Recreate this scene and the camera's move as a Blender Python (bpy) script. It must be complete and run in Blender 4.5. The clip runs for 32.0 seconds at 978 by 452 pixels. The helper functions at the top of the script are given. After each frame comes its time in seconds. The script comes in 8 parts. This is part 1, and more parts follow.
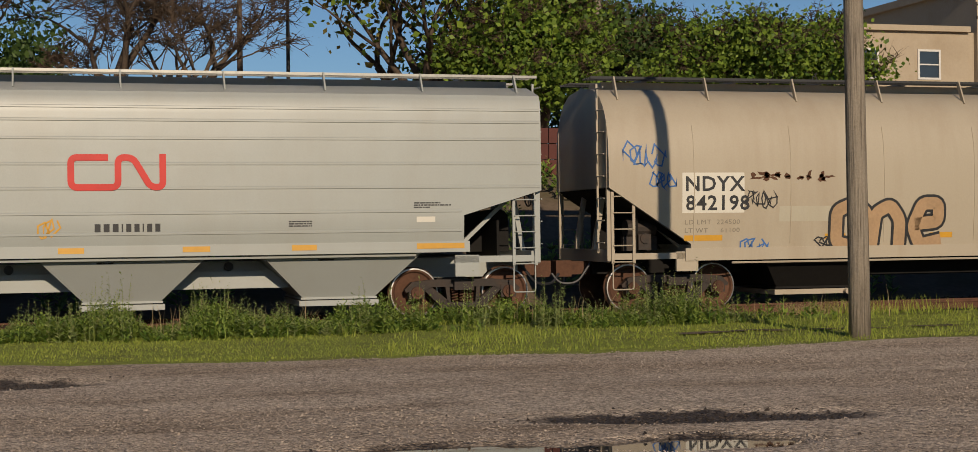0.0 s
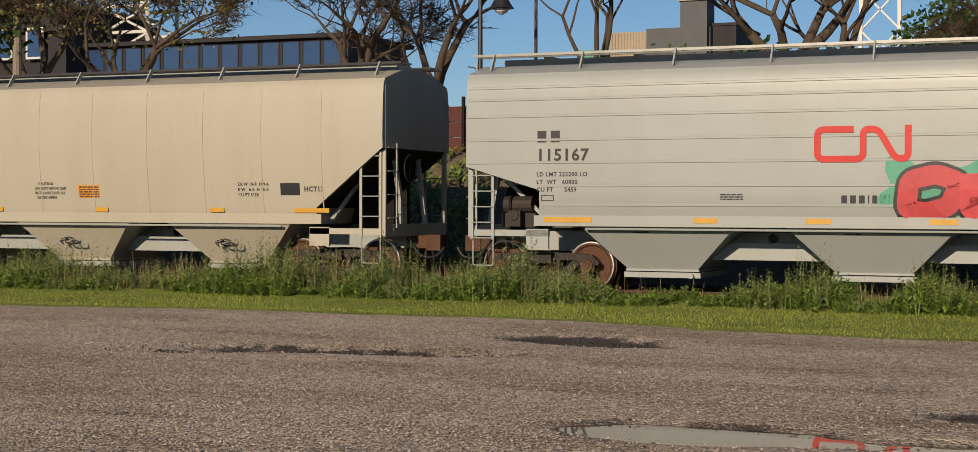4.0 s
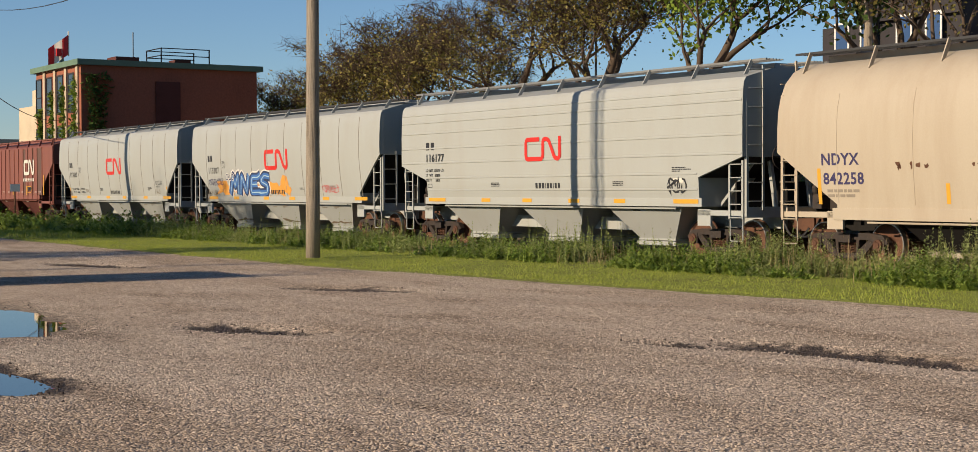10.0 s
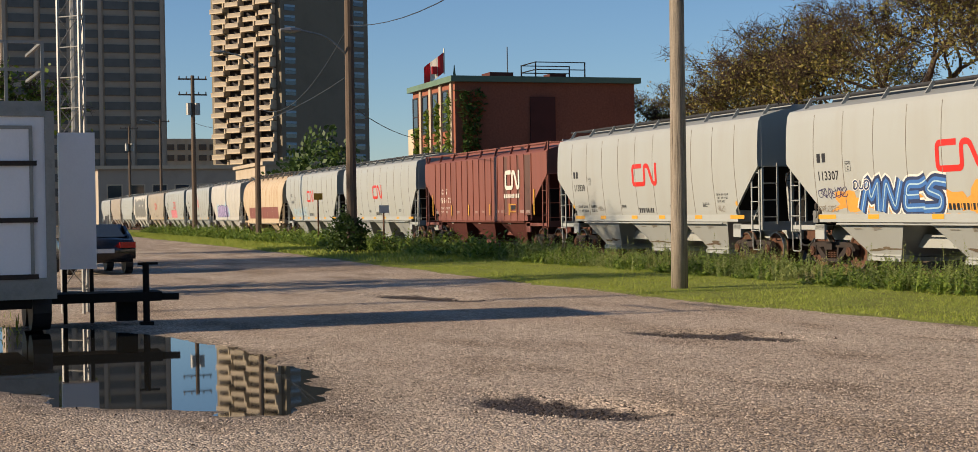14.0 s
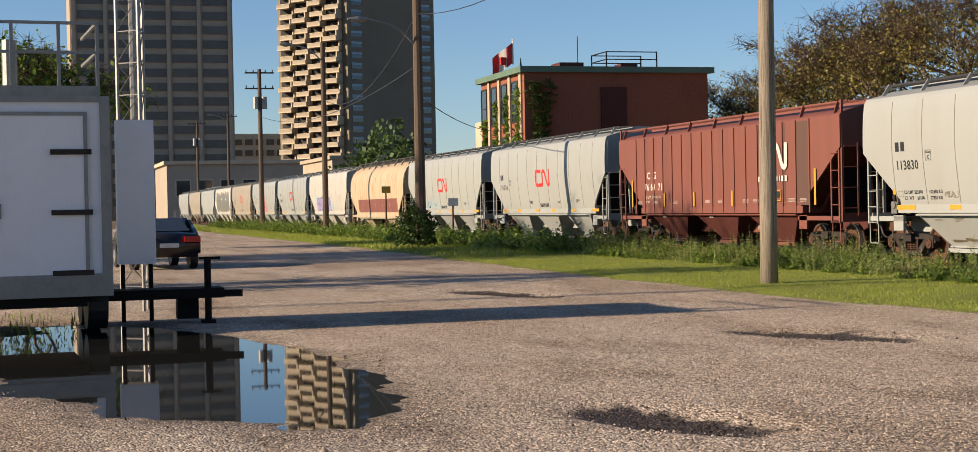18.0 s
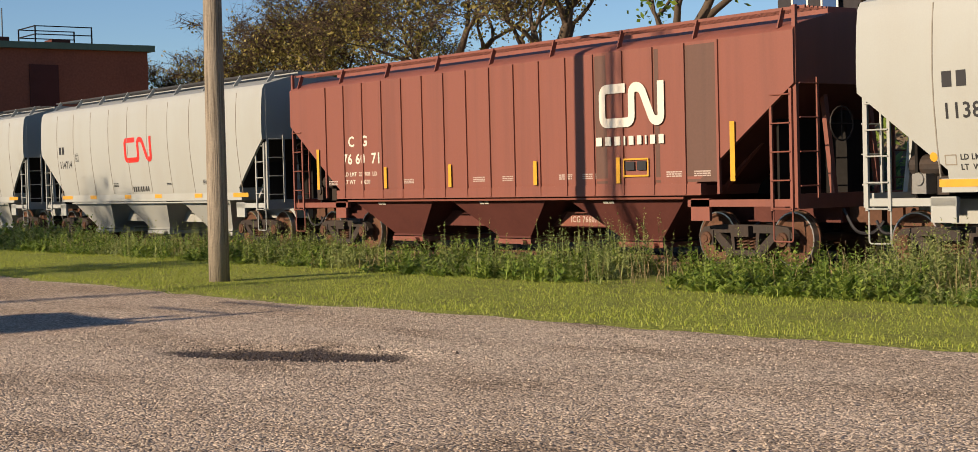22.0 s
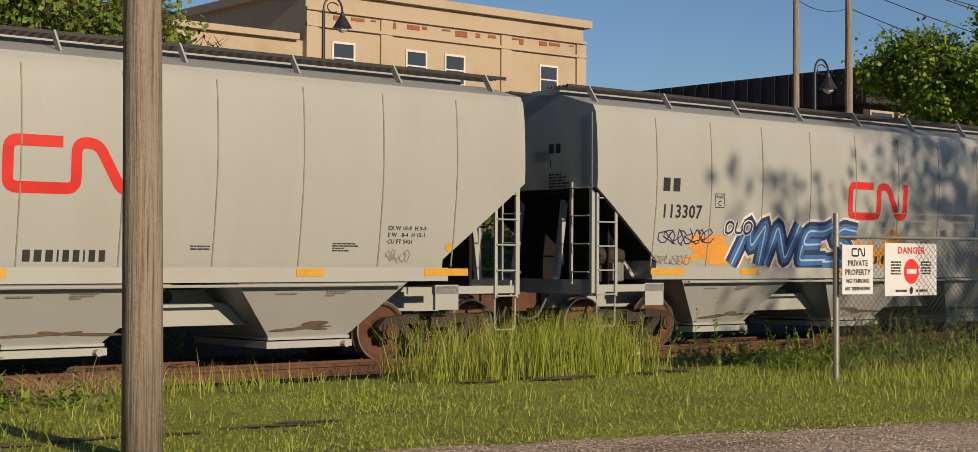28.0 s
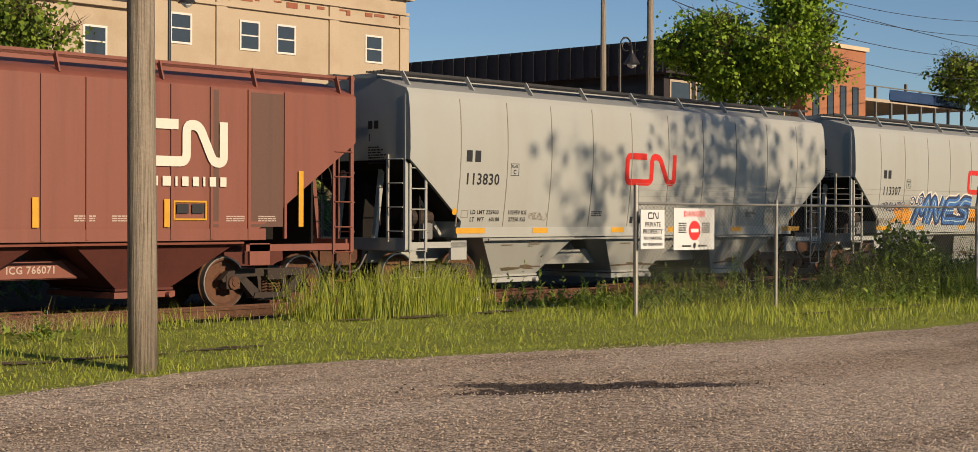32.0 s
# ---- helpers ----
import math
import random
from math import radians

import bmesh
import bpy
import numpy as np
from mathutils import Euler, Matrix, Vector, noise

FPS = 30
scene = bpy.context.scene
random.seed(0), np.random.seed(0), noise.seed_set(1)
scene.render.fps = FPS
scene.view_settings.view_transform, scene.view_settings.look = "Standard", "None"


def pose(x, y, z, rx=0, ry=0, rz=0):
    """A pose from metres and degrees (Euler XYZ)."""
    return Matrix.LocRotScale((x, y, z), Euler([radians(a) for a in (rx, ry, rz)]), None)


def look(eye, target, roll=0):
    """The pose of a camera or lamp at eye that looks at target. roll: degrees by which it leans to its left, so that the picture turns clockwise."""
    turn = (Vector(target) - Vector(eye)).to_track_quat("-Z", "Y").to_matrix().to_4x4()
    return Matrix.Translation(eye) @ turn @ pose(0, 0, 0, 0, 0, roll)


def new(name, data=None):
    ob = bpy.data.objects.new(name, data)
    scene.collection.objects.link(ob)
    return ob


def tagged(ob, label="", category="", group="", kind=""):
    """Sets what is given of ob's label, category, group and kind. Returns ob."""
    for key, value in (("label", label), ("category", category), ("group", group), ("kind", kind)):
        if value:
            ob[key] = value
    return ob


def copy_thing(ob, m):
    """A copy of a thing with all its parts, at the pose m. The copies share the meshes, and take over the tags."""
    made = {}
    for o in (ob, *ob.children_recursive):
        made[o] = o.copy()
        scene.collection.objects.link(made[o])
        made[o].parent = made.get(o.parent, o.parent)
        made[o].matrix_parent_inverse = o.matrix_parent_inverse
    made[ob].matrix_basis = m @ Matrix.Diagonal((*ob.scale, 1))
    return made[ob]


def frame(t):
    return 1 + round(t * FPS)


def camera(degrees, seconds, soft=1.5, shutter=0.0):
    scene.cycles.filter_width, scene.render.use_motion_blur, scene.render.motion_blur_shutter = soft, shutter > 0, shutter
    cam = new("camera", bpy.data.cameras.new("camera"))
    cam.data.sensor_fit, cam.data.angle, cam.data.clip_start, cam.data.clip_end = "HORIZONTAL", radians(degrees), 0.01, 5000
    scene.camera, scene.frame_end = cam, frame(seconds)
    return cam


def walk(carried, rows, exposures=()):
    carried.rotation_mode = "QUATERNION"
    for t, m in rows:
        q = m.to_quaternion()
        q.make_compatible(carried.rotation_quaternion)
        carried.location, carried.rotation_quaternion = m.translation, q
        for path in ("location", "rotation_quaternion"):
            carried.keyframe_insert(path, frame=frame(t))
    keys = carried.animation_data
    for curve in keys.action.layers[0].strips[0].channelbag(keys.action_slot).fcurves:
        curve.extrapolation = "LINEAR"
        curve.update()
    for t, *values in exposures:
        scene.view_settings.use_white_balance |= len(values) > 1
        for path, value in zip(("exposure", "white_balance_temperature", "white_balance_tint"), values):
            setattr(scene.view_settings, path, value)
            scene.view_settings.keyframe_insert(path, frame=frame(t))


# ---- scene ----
# ---- the camera and its walk ----
EXPOSURES = [  # seconds, stops, kelvin, tint
    (0, -0.16, 6500, 10), (1.5, -0.03, 6500, 10), (4.5, 0.12, 6500, 10), (7, 0.45, 6600, 11), (13, 0.66, 6650, 11), (19, 0.89, 6800, 13), (22, 0.80, 6900, 13),
    (24, 0.64, 6900, 14), (25, -0.01, 7000, 13), (26, 0.08, 7000, 13), (27.5, 0.24, 6900, 12), (29, 0.22, 6950, 12), (32, 0.42, 7100, 13)]
cam = camera(34.823, 32.0, 0.6)


def view(x, y, z, yaw, pitch, roll):
    """A camera's pose: yaw to the left of +y, pitch up, roll."""
    a, b = radians(yaw), radians(pitch)
    return look((x, y, z), (x - math.sin(a) * math.cos(b), y + math.cos(a) * math.cos(b), z + math.sin(b)), roll)


walk(cam, [
    (0.0, view(-2.126, -6.907, 1.607, -15.520, 0.171, -0.687)),
    (1.0, view(0.219, -7.204, 1.544, -2.709, 0.437, -0.219)),
    (2.0, view(1.227, -7.076, 1.536, 6.363, 0.335, 0.014)),
    (3.0, view(2.000, -7.063, 1.556, 14.057, -0.157, 0.137)),
    (4.0, view(3.158, -6.692, 1.612, 22.393, -0.768, 0.166)),
    (4.5, view(3.271, -5.544, 1.605, 26.408, -1.030, 0.146)),
    (6.5, view(4.750, -5.289, 1.614, 40.823, -1.210, -0.974)),
    (7.0, view(4.930, -4.909, 1.606, 43.501, -1.318, -1.060)),
    (8.0, view(5.421, -4.410, 1.651, 48.568, -1.448, -0.899)),
    (9.0, view(6.243, -3.553, 1.629, 54.111, -1.027, -0.271)),
    (10.0, view(5.884, -2.543, 1.604, 57.194, -1.300, -0.154)),
    (11.0, view(5.566, -1.178, 1.609, 62.144, -1.212, -0.014)),
    (12.0, view(4.292, -0.255, 1.622, 67.054, -1.225, -0.402)),
    (12.5, view(3.876, -0.190, 1.643, 68.705, -1.026, -0.781)),
    (13.0, view(3.449, -0.114, 1.652, 69.938, -0.774, -0.926)),
    (14.0, view(1.335, 0.242, 1.653, 71.452, -0.572, -0.907)),
    (15.0, view(0.807, 0.363, 1.649, 72.852, -0.496, -0.774)),
    (15.5, view(0.382, 0.440, 1.649, 73.327, -0.479, -0.682)),
    (17.5, view(0.473, 0.397, 1.598, 74.299, -0.685, -1.141)),
    (18.0, view(-0.172, 0.508, 1.602, 73.889, -0.749, -1.120)),
    (18.5, view(-1.837, 0.794, 1.572, 73.509, -0.863, -0.799)),
    (19.0, view(-4.064, 1.256, 1.670, 72.636, -1.284, -0.490)),
    (19.5, view(-6.305, 2.469, 1.651, 70.010, -1.475, -0.025)),
    (20.0, view(-6.653, 2.726, 1.635, 65.419, -1.761, 0.163)),
    (20.5, view(-6.382, 2.636, 1.636, 61.123, -2.109, 0.061)),
    (21.0, view(-5.577, 2.460, 1.565, 58.456, -1.964, -0.528)),
    (22.0, view(-4.042, 2.344, 1.549, 53.713, -1.645, -1.431)),
    (22.5, view(-3.469, 2.471, 1.536, 49.733, -1.865, -1.780)),
    (23.0, view(-2.862, 2.472, 1.513, 44.431, -2.288, -1.615)),
    (24.0, view(-1.745, 2.613, 1.342, 30.172, -2.260, -0.239)),
    (24.5, view(-1.277, 2.446, 1.371, 20.733, -1.739, 0.262)),
    (25.2, view(-0.884, 2.905, 1.289, 5.521, -0.169, 0.885)),
    (26.0, view(0.390, 2.942, 1.459, -9.955, 0.464, 0.672)),
    (26.5, view(1.366, 2.812, 1.580, -18.458, 0.555, 0.071)),
    (28.5, view(3.538, 2.482, 1.551, -45.010, 1.274, 0.470)),
    (29.0, view(3.615, 2.449, 1.542, -47.993, 0.957, 0.543)),
    (30.0, view(4.600, 3.228, 1.535, -49.752, 0.387, 0.461)),
    (30.5, view(4.675, 3.304, 1.534, -49.210, 0.273, 0.252)),
    (31.0, view(1.697, 0.939, 1.538, -48.867, 0.080, 0.156)),
    (31.5, view(0.052, -0.109, 1.628, -48.477, -0.280, 0.335)),
    (32.0, view(-0.516, -0.477, 1.646, -47.243, -0.354, 0.178)),
], EXPOSURES)

TRAIN_ROWS = [(0, 0.00), (4, 16.32), (6, 24.50), (7, 28.48), (8, 32.30), (9, 36.25), (10, 40.52), (11, 44.78), (12, 48.98), (16, 65.34), (20, 81.63), (24, 97.87), (28, 114.04), (32, 130.12)]  # seconds, metres rolled

# ---- world and sun ----
SUN_AZ, SUN_EL = 182.0, 21.0  # degrees: azimuth from +y to the right, height over the horizon
world = bpy.data.worlds.new("sky")
scene.world = world
world.use_nodes = True
wn, wl = world.node_tree.nodes, world.node_tree.links
sky = wn.new("ShaderNodeTexSky")
sky.sky_type, sky.sun_disc = "NISHITA", False
sky.sun_elevation, sky.sun_rotation = radians(SUN_EL), radians(SUN_AZ)
sky.air_density, sky.dust_density, sky.ozone_density = 0.9, 0.12, 5.2
wl.new(sky.outputs["Color"], wn["Background"].inputs["Color"])
wn["Background"].inputs["Strength"].default_value = 0.068
sun = new("sun", bpy.data.lights.new("sun", "SUN"))
sun.data.energy, sun.data.angle, sun.data.color = 4.45, radians(0.53), (1.0, 0.82, 0.61)
sa, se = radians(SUN_AZ), radians(SUN_EL)
to_sun = Vector((math.sin(sa) * math.cos(se), math.cos(sa) * math.cos(se), math.sin(se)))
sun.matrix_world = look((0, 0, 60), Vector((0, 0, 60)) - to_sun)

# ---- materials ----
def mat(name, base, rough=0.6, metal=0.0, var=0.25, fine=18.0, coarse=1.3, bump=0.15, stain=None, amount=0.35, stretch=None, spec=0.5, depth=0.01, dent=0.0, groove=0.0):
    """A surface with grain and stains at two scales, in metres of the object."""
    m = bpy.data.materials.new(name)
    m.use_nodes = True
    nt = m.node_tree
    n, l = nt.nodes, nt.links
    b = n["Principled BSDF"]
    b.inputs["Roughness"].default_value = rough
    b.inputs["Metallic"].default_value = metal
    b.inputs["Specular IOR Level"].default_value = spec
    co = n.new("ShaderNodeTexCoord")
    src = co.outputs["Object"]
    if stretch:
        mp = n.new("ShaderNodeMapping")
        mp.inputs["Scale"].default_value = stretch
        l.new(src, mp.inputs["Vector"])
        src = mp.outputs["Vector"]
    n1 = n.new("ShaderNodeTexNoise")
    n1.inputs["Scale"].default_value, n1.inputs["Detail"].default_value = fine, 6
    n2 = n.new("ShaderNodeTexNoise")
    n2.inputs["Scale"].default_value, n2.inputs["Detail"].default_value = coarse, 8
    n2.inputs["Roughness"].default_value = 0.65
    l.new(co.outputs["Object"], n1.inputs["Vector"])
    l.new(src, n2.inputs["Vector"])
    r1 = n.new("ShaderNodeMapRange")
    r1.inputs["To Min"].default_value, r1.inputs["To Max"].default_value = 1 - var, 1 + var
    l.new(n1.outputs["Fac"], r1.inputs["Value"])
    r2 = n.new("ShaderNodeMapRange")
    r2.inputs["From Min"].default_value, r2.inputs["From Max"].default_value = 0.48, 0.72
    r2.inputs["To Max"].default_value = amount
    l.new(n2.outputs["Fac"], r2.inputs["Value"])
    mx = n.new("ShaderNodeMix")
    mx.data_type = "RGBA"
    mx.inputs["A"].default_value = (*base, 1)
    mx.inputs["B"].default_value = (*(stain or [c * 0.45 for c in base]), 1)
    l.new(r2.outputs["Result"], mx.inputs["Factor"])
    ml = n.new("ShaderNodeVectorMath")
    ml.operation = "SCALE"
    l.new(mx.outputs["Result"], ml.inputs[0])
    oi = n.new("ShaderNodeObjectInfo")
    r3 = n.new("ShaderNodeMapRange")
    r3.inputs["To Min"].default_value, r3.inputs["To Max"].default_value = 1 - var * 0.3, 1 + var * 0.3
    l.new(oi.outputs["Random"], r3.inputs["Value"])
    mm = n.new("ShaderNodeMath")
    mm.operation = "MULTIPLY"
    l.new(r1.outputs["Result"], mm.inputs[0])
    l.new(r3.outputs["Result"], mm.inputs[1])
    l.new(mm.outputs["Value"], ml.inputs["Scale"])
    l.new(ml.outputs["Vector"], b.inputs["Base Color"])
    if bump:
        bp = n.new("ShaderNodeBump")
        bp.inputs["Strength"].default_value, bp.inputs["Distance"].default_value = bump, depth
        l.new(n1.outputs["Fac"], bp.inputs["Height"])
        l.new(bp.outputs["Normal"], b.inputs["Normal"])
        if dent or groove:
            n3 = n2
            if dent:
                n3 = n.new("ShaderNodeTexNoise")
                n3.inputs["Scale"].default_value, n3.inputs["Detail"].default_value = 1.1, 2.5
                l.new(co.outputs["Object"], n3.inputs["Vector"])
            b2 = n.new("ShaderNodeBump")
            b2.inputs["Strength"].default_value, b2.inputs["Distance"].default_value = 1.0, dent or groove
            b2.invert = bool(groove)
            l.new(n3.outputs["Fac"], b2.inputs["Height"])
            l.new(bp.outputs["Normal"], b2.inputs["Normal"])
            l.new(b2.outputs["Normal"], b.inputs["Normal"])
    return m


def leafy(name, base, other):
    m = bpy.data.materials.new(name)
    m.use_nodes = True
    n, l = m.node_tree.nodes, m.node_tree.links
    b = n["Principled BSDF"]
    b.inputs["Roughness"].default_value = 0.55
    b.inputs["Specular IOR Level"].default_value = 0.25
    g = n.new("ShaderNodeNewGeometry")
    mx = n.new("ShaderNodeMix")
    mx.data_type = "RGBA"
    mx.inputs["A"].default_value, mx.inputs["B"].default_value = (*base, 1), (*other, 1)
    l.new(g.outputs["Random Per Island"], mx.inputs["Factor"])
    l.new(mx.outputs["Result"], b.inputs["Base Color"])
    tr = n.new("ShaderNodeBsdfTranslucent")
    l.new(mx.outputs["Result"], tr.inputs["Color"])
    ms = n.new("ShaderNodeMixShader")
    ms.inputs["Fac"].default_value = 0.25
    l.new(b.outputs["BSDF"], ms.inputs[1])
    l.new(tr.outputs["BSDF"], ms.inputs[2])
    l.new(ms.outputs["Shader"], n["Material Output"].inputs["Surface"])
    return m


# ---- mesh helpers ----
def mesh_from(bm, name, material, smooth=False):
    me = bpy.data.meshes.new(name)
    bm.to_mesh(me)
    bm.free()
    me.materials.append(material)
    if smooth:
        me.polygons.foreach_set("use_smooth", [True] * len(me.polygons))
    return me


def part(name, bm, material, parent=None, label="", smooth=False):
    me = mesh_from(bm, name, material, smooth) if isinstance(bm, bmesh.types.BMesh) else bm
    ob = new(name, me)
    if parent:
        ob.parent = parent
    if label:
        ob["label"] = label
    return ob


def box(bm, x0, x1, y0, y1, z0, z1):
    v = [bm.verts.new((x, y, z)) for z in (z0, z1) for y in (y0, y1) for x in (x0, x1)]
    for f in ((0, 2, 3, 1), (4, 5, 7, 6), (0, 1, 5, 4), (2, 6, 7, 3), (0, 4, 6, 2), (1, 3, 7, 5)):
        bm.faces.new([v[i] for i in f])
    return v


def beam(bm, a, b, w, h=None, up=(0, 0, 1)):
    """A bar of w x h from a to b."""
    h = h or w
    a, b = Vector(a), Vector(b)
    d = (b - a).normalized()
    s = d.cross(Vector(up))
    if s.length < 1e-4:
        s = d.cross(Vector((1, 0, 0)))
    s.normalize()
    u = s.cross(d)
    v = [bm.verts.new(p + s * (i * w / 2) + u * (j * h / 2)) for p in (a, b) for j in (-1, 1) for i in (-1, 1)]
    for f in ((0, 2, 3, 1), (4, 5, 7, 6), (0, 1, 5, 4), (2, 6, 7, 3), (0, 4, 6, 2), (1, 3, 7, 5)):
        bm.faces.new([v[i] for i in f])


def rod(bm, pts, radii, n=8, caps=True):
    """A tube along pts; radii one number or one for each point."""
    pts = [Vector(p) for p in pts]
    if not hasattr(radii, "__len__"):
        radii = [radii] * len(pts)
    rings = []
    ref = None
    for i, p in enumerate(pts):
        d = (pts[min(i + 1, len(pts) - 1)] - pts[max(i - 1, 0)]).normalized()
        if ref is None:
            ref = d.orthogonal().normalized()
        s = (ref - d * ref.dot(d)).normalized()
        ref = s
        t = d.cross(s)
        rings.append([bm.verts.new(p + (s * math.cos(a) + t * math.sin(a)) * radii[i]) for a in (2 * math.pi * k / n for k in range(n))])
    for a, b in zip(rings, rings[1:]):
        for k in range(n):
            bm.faces.new((a[k], a[(k + 1) % n], b[(k + 1) % n], b[k]))
    if caps:
        bm.faces.new(rings[0][::-1])
        bm.faces.new(rings[-1])


def prism(bm, poly, y0, y1):
    """A plate with the outline poly (x, z), from y0 to y1."""
    a = [bm.verts.new((x, y0, z)) for x, z in poly]
    b = [bm.verts.new((x, y1, z)) for x, z in poly]
    n = len(poly)
    bm.faces.new(a)
    bm.faces.new(b[::-1])
    for i in range(n):
        bm.faces.new((a[i], b[i], b[(i + 1) % n], a[(i + 1) % n]))


def rounded(pts, r, steps=5):
    out = [Vector(pts[0])]
    for p, q, s in zip(pts, pts[1:], pts[2:]):
        p, q, s = Vector(p), Vector(q), Vector(s)
        a, b = (p - q), (s - q)
        k = min(r, a.length * 0.49, b.length * 0.49)
        a, b = q + a.normalized() * k, q + b.normalized() * k
        for i in range(steps + 1):
            t = i / steps
            out.append(a * (1 - t) ** 2 + q * 2 * t * (1 - t) + b * t * t)
    out.append(Vector(pts[-1]))
    return out


def ribbon(bm, pts, w, ysurf, lift=0.003):
    """A painted stroke of width w along pts (x, z) on a side; ysurf(z) gives the side's y."""
    given = [Vector(p) for p in pts]
    pts = [given[0]]
    for a, b in zip(given, given[1:]):
        steps = max(1, int((b - a).length / 0.12))
        pts += [a.lerp(b, (k + 1) / steps) for k in range(steps)]
    rows = []
    for i, p in enumerate(pts):
        d0 = (p - pts[i - 1]).normalized() if i else (pts[1] - p).normalized()
        d1 = (pts[i + 1] - p).normalized() if i < len(pts) - 1 else d0
        d = (d0 + d1).normalized()
        nrm = Vector((-d.y, d.x)) / max(0.4, d.dot(d0))
        rows.append([bm.verts.new((q.x, ysurf(q.y) - lift, q.y)) for q in (p + nrm * w / 2, p - nrm * w / 2)])
    for a, b in zip(rows, rows[1:]):
        bm.faces.new((a[0], a[1], b[1], b[0]))


def hug(bm, ysurf, lift):
    """Cuts painted faces finely enough to lie on a curved side."""
    bmesh.ops.triangulate(bm, faces=bm.faces[:])
    for size in (0.5, 0.25):
        long_ = [e for e in bm.edges if e.calc_length() > size]
        if long_:
            bmesh.ops.subdivide_edges(bm, edges=long_, cuts=1)
            bmesh.ops.triangulate(bm, faces=bm.faces[:])
    for v in bm.verts:
        v.co.y = ysurf(v.co.z) - lift
    return bm


def blob(bm, cx, cz, rx, rz, ysurf, lift, seed, n=18, rag=0.25):
    """A sprayed patch with an uneven outline."""
    rnd = random.Random(seed)
    ph = [rnd.uniform(0, 6.28) for _ in range(4)]
    vs = []
    for k in range(n):
        a = 2 * math.pi * k / n
        q = 1 + rag * (0.5 * math.sin(2 * a + ph[0]) + 0.4 * math.sin(3 * a + ph[1]) + 0.4 * math.sin(5 * a + ph[2]))
        x, z = cx + rx * q * math.cos(a), cz + rz * q * math.sin(a)
        vs.append(bm.verts.new((x, ysurf(z) - lift, z)))
    c = bm.verts.new((cx, ysurf(cz) - lift, cz))
    for k in range(n):
        bm.faces.new((c, vs[k], vs[(k + 1) % n]))


def lettering(text, x, z, size, material, parent, ysurf, lift=0.004, wide=1.0, name="lettering", bold=0.0, align="LEFT"):
    cu = bpy.data.curves.new(name, "FONT")
    cu.body, cu.size, cu.align_x, cu.offset, cu.space_character = text, size, align, bold, 1.08
    cu.resolution_u = 2
    tmp = new(name + "_tmp", cu)
    me = bpy.data.meshes.new_from_object(tmp)
    bpy.data.objects.remove(tmp)
    for v in me.vertices:
        px, pz = x + v.co.x * wide, z + v.co.y
        v.co = (px, ysurf(pz) - lift, pz)
    bm = bmesh.new()
    bm.from_mesh(me)
    bpy.data.meshes.remove(me)
    glyphs, seen = [], set()
    for f in bm.faces:
        if f in seen:
            continue
        seen.add(f)
        queue, isle = [f], []
        while queue:
            q = queue.pop()
            isle.append(q)
            for e in q.edges:
                for g in e.link_faces:
                    if g not in seen:
                        seen.add(g)
                        queue.append(g)
        xs = [v.co.x for q in isle for v in q.verts]
        glyphs.append((min(xs), max(xs), isle))
    words, right = [], None
    for a, c, isle in sorted(glyphs, key=lambda q: q[0]):
        if right is None or a - right > 0.2 * size * wide:
            words.append([])
        right = c if right is None else max(right, c)
        words[-1] += isle
    obs = []
    for faces in words:
        b = bmesh.new()
        at = {}
        for f in faces:
            b.faces.new([at[v] if v in at else at.setdefault(v, b.verts.new(v.co)) for v in f.verts])
        obs.append(part(name, b, material, parent))
    bm.free()
    return obs[0]


def bars(rows, x, z, size, material, parent, ysurf, seed=1, lift=0.004, name="small_print"):
    """Lines of writing too small to read: rows are widths in metres."""
    bm = bmesh.new()
    rnd = random.Random(seed)
    for i, w in enumerate(rows):
        q, zz = x, z - i * size * 1.7
        while q < x + w:
            k = rnd.uniform(1.2, 4.5) * size
            e = min(q + k, x + w)
            v = [bm.verts.new((a, ysurf(b) - lift, b)) for a, b in ((q, zz), (e, zz), (e, zz + size), (q, zz + size))]
            bm.faces.new(v)
            q = e + size * 0.5
    return part(name, bm, material, parent)
# ---- the surfaces ----
M = {}
PUDDLES = [  # x, y, half-lengths, turn, depth of the dip, height of the water or None
    (-17.4, 1.7, 5.0, 1.5, 0.13, 0.10, -0.028), (-7.9, 0.95, 1.1, 0.38, 0.05, 0.08, -0.03), (-7.8, 1.1, 1.5, 0.5, 0.1, 0.02, None), (2.45, 4.0, 0.75, 0.34, -0.1, 0.09, -0.03), (0.35, 4.1, 0.95, 0.40, 0.05, 0.09, -0.028),
    (-2.9, 11.0, 1.2, 0.6, -0.35, 0.06, None), (-4.9, 8.7, 1.9, 0.36, 0.1, 0.07, None), (-11.0, 5.0, 1.0, 0.45, 0.4, 0.07, None), (-16.9, 9.4, 1.3, 0.5, 0.45, 0.06, None),
    (11.6, 9.2, 1.6, 0.3, -0.75, 0.04, None), (3.2, 5.5, 1.5, 0.4, -0.2, 0.04, None), (-27.5, 8.6, 1.6, 0.5, 0.3, 0.05, None), (-6.6, 8.0, 0.7, 0.25, 0.2, 0.05, None), (10.6, 9.4, 0.8, 0.25, -0.6, 0.04, None),
]
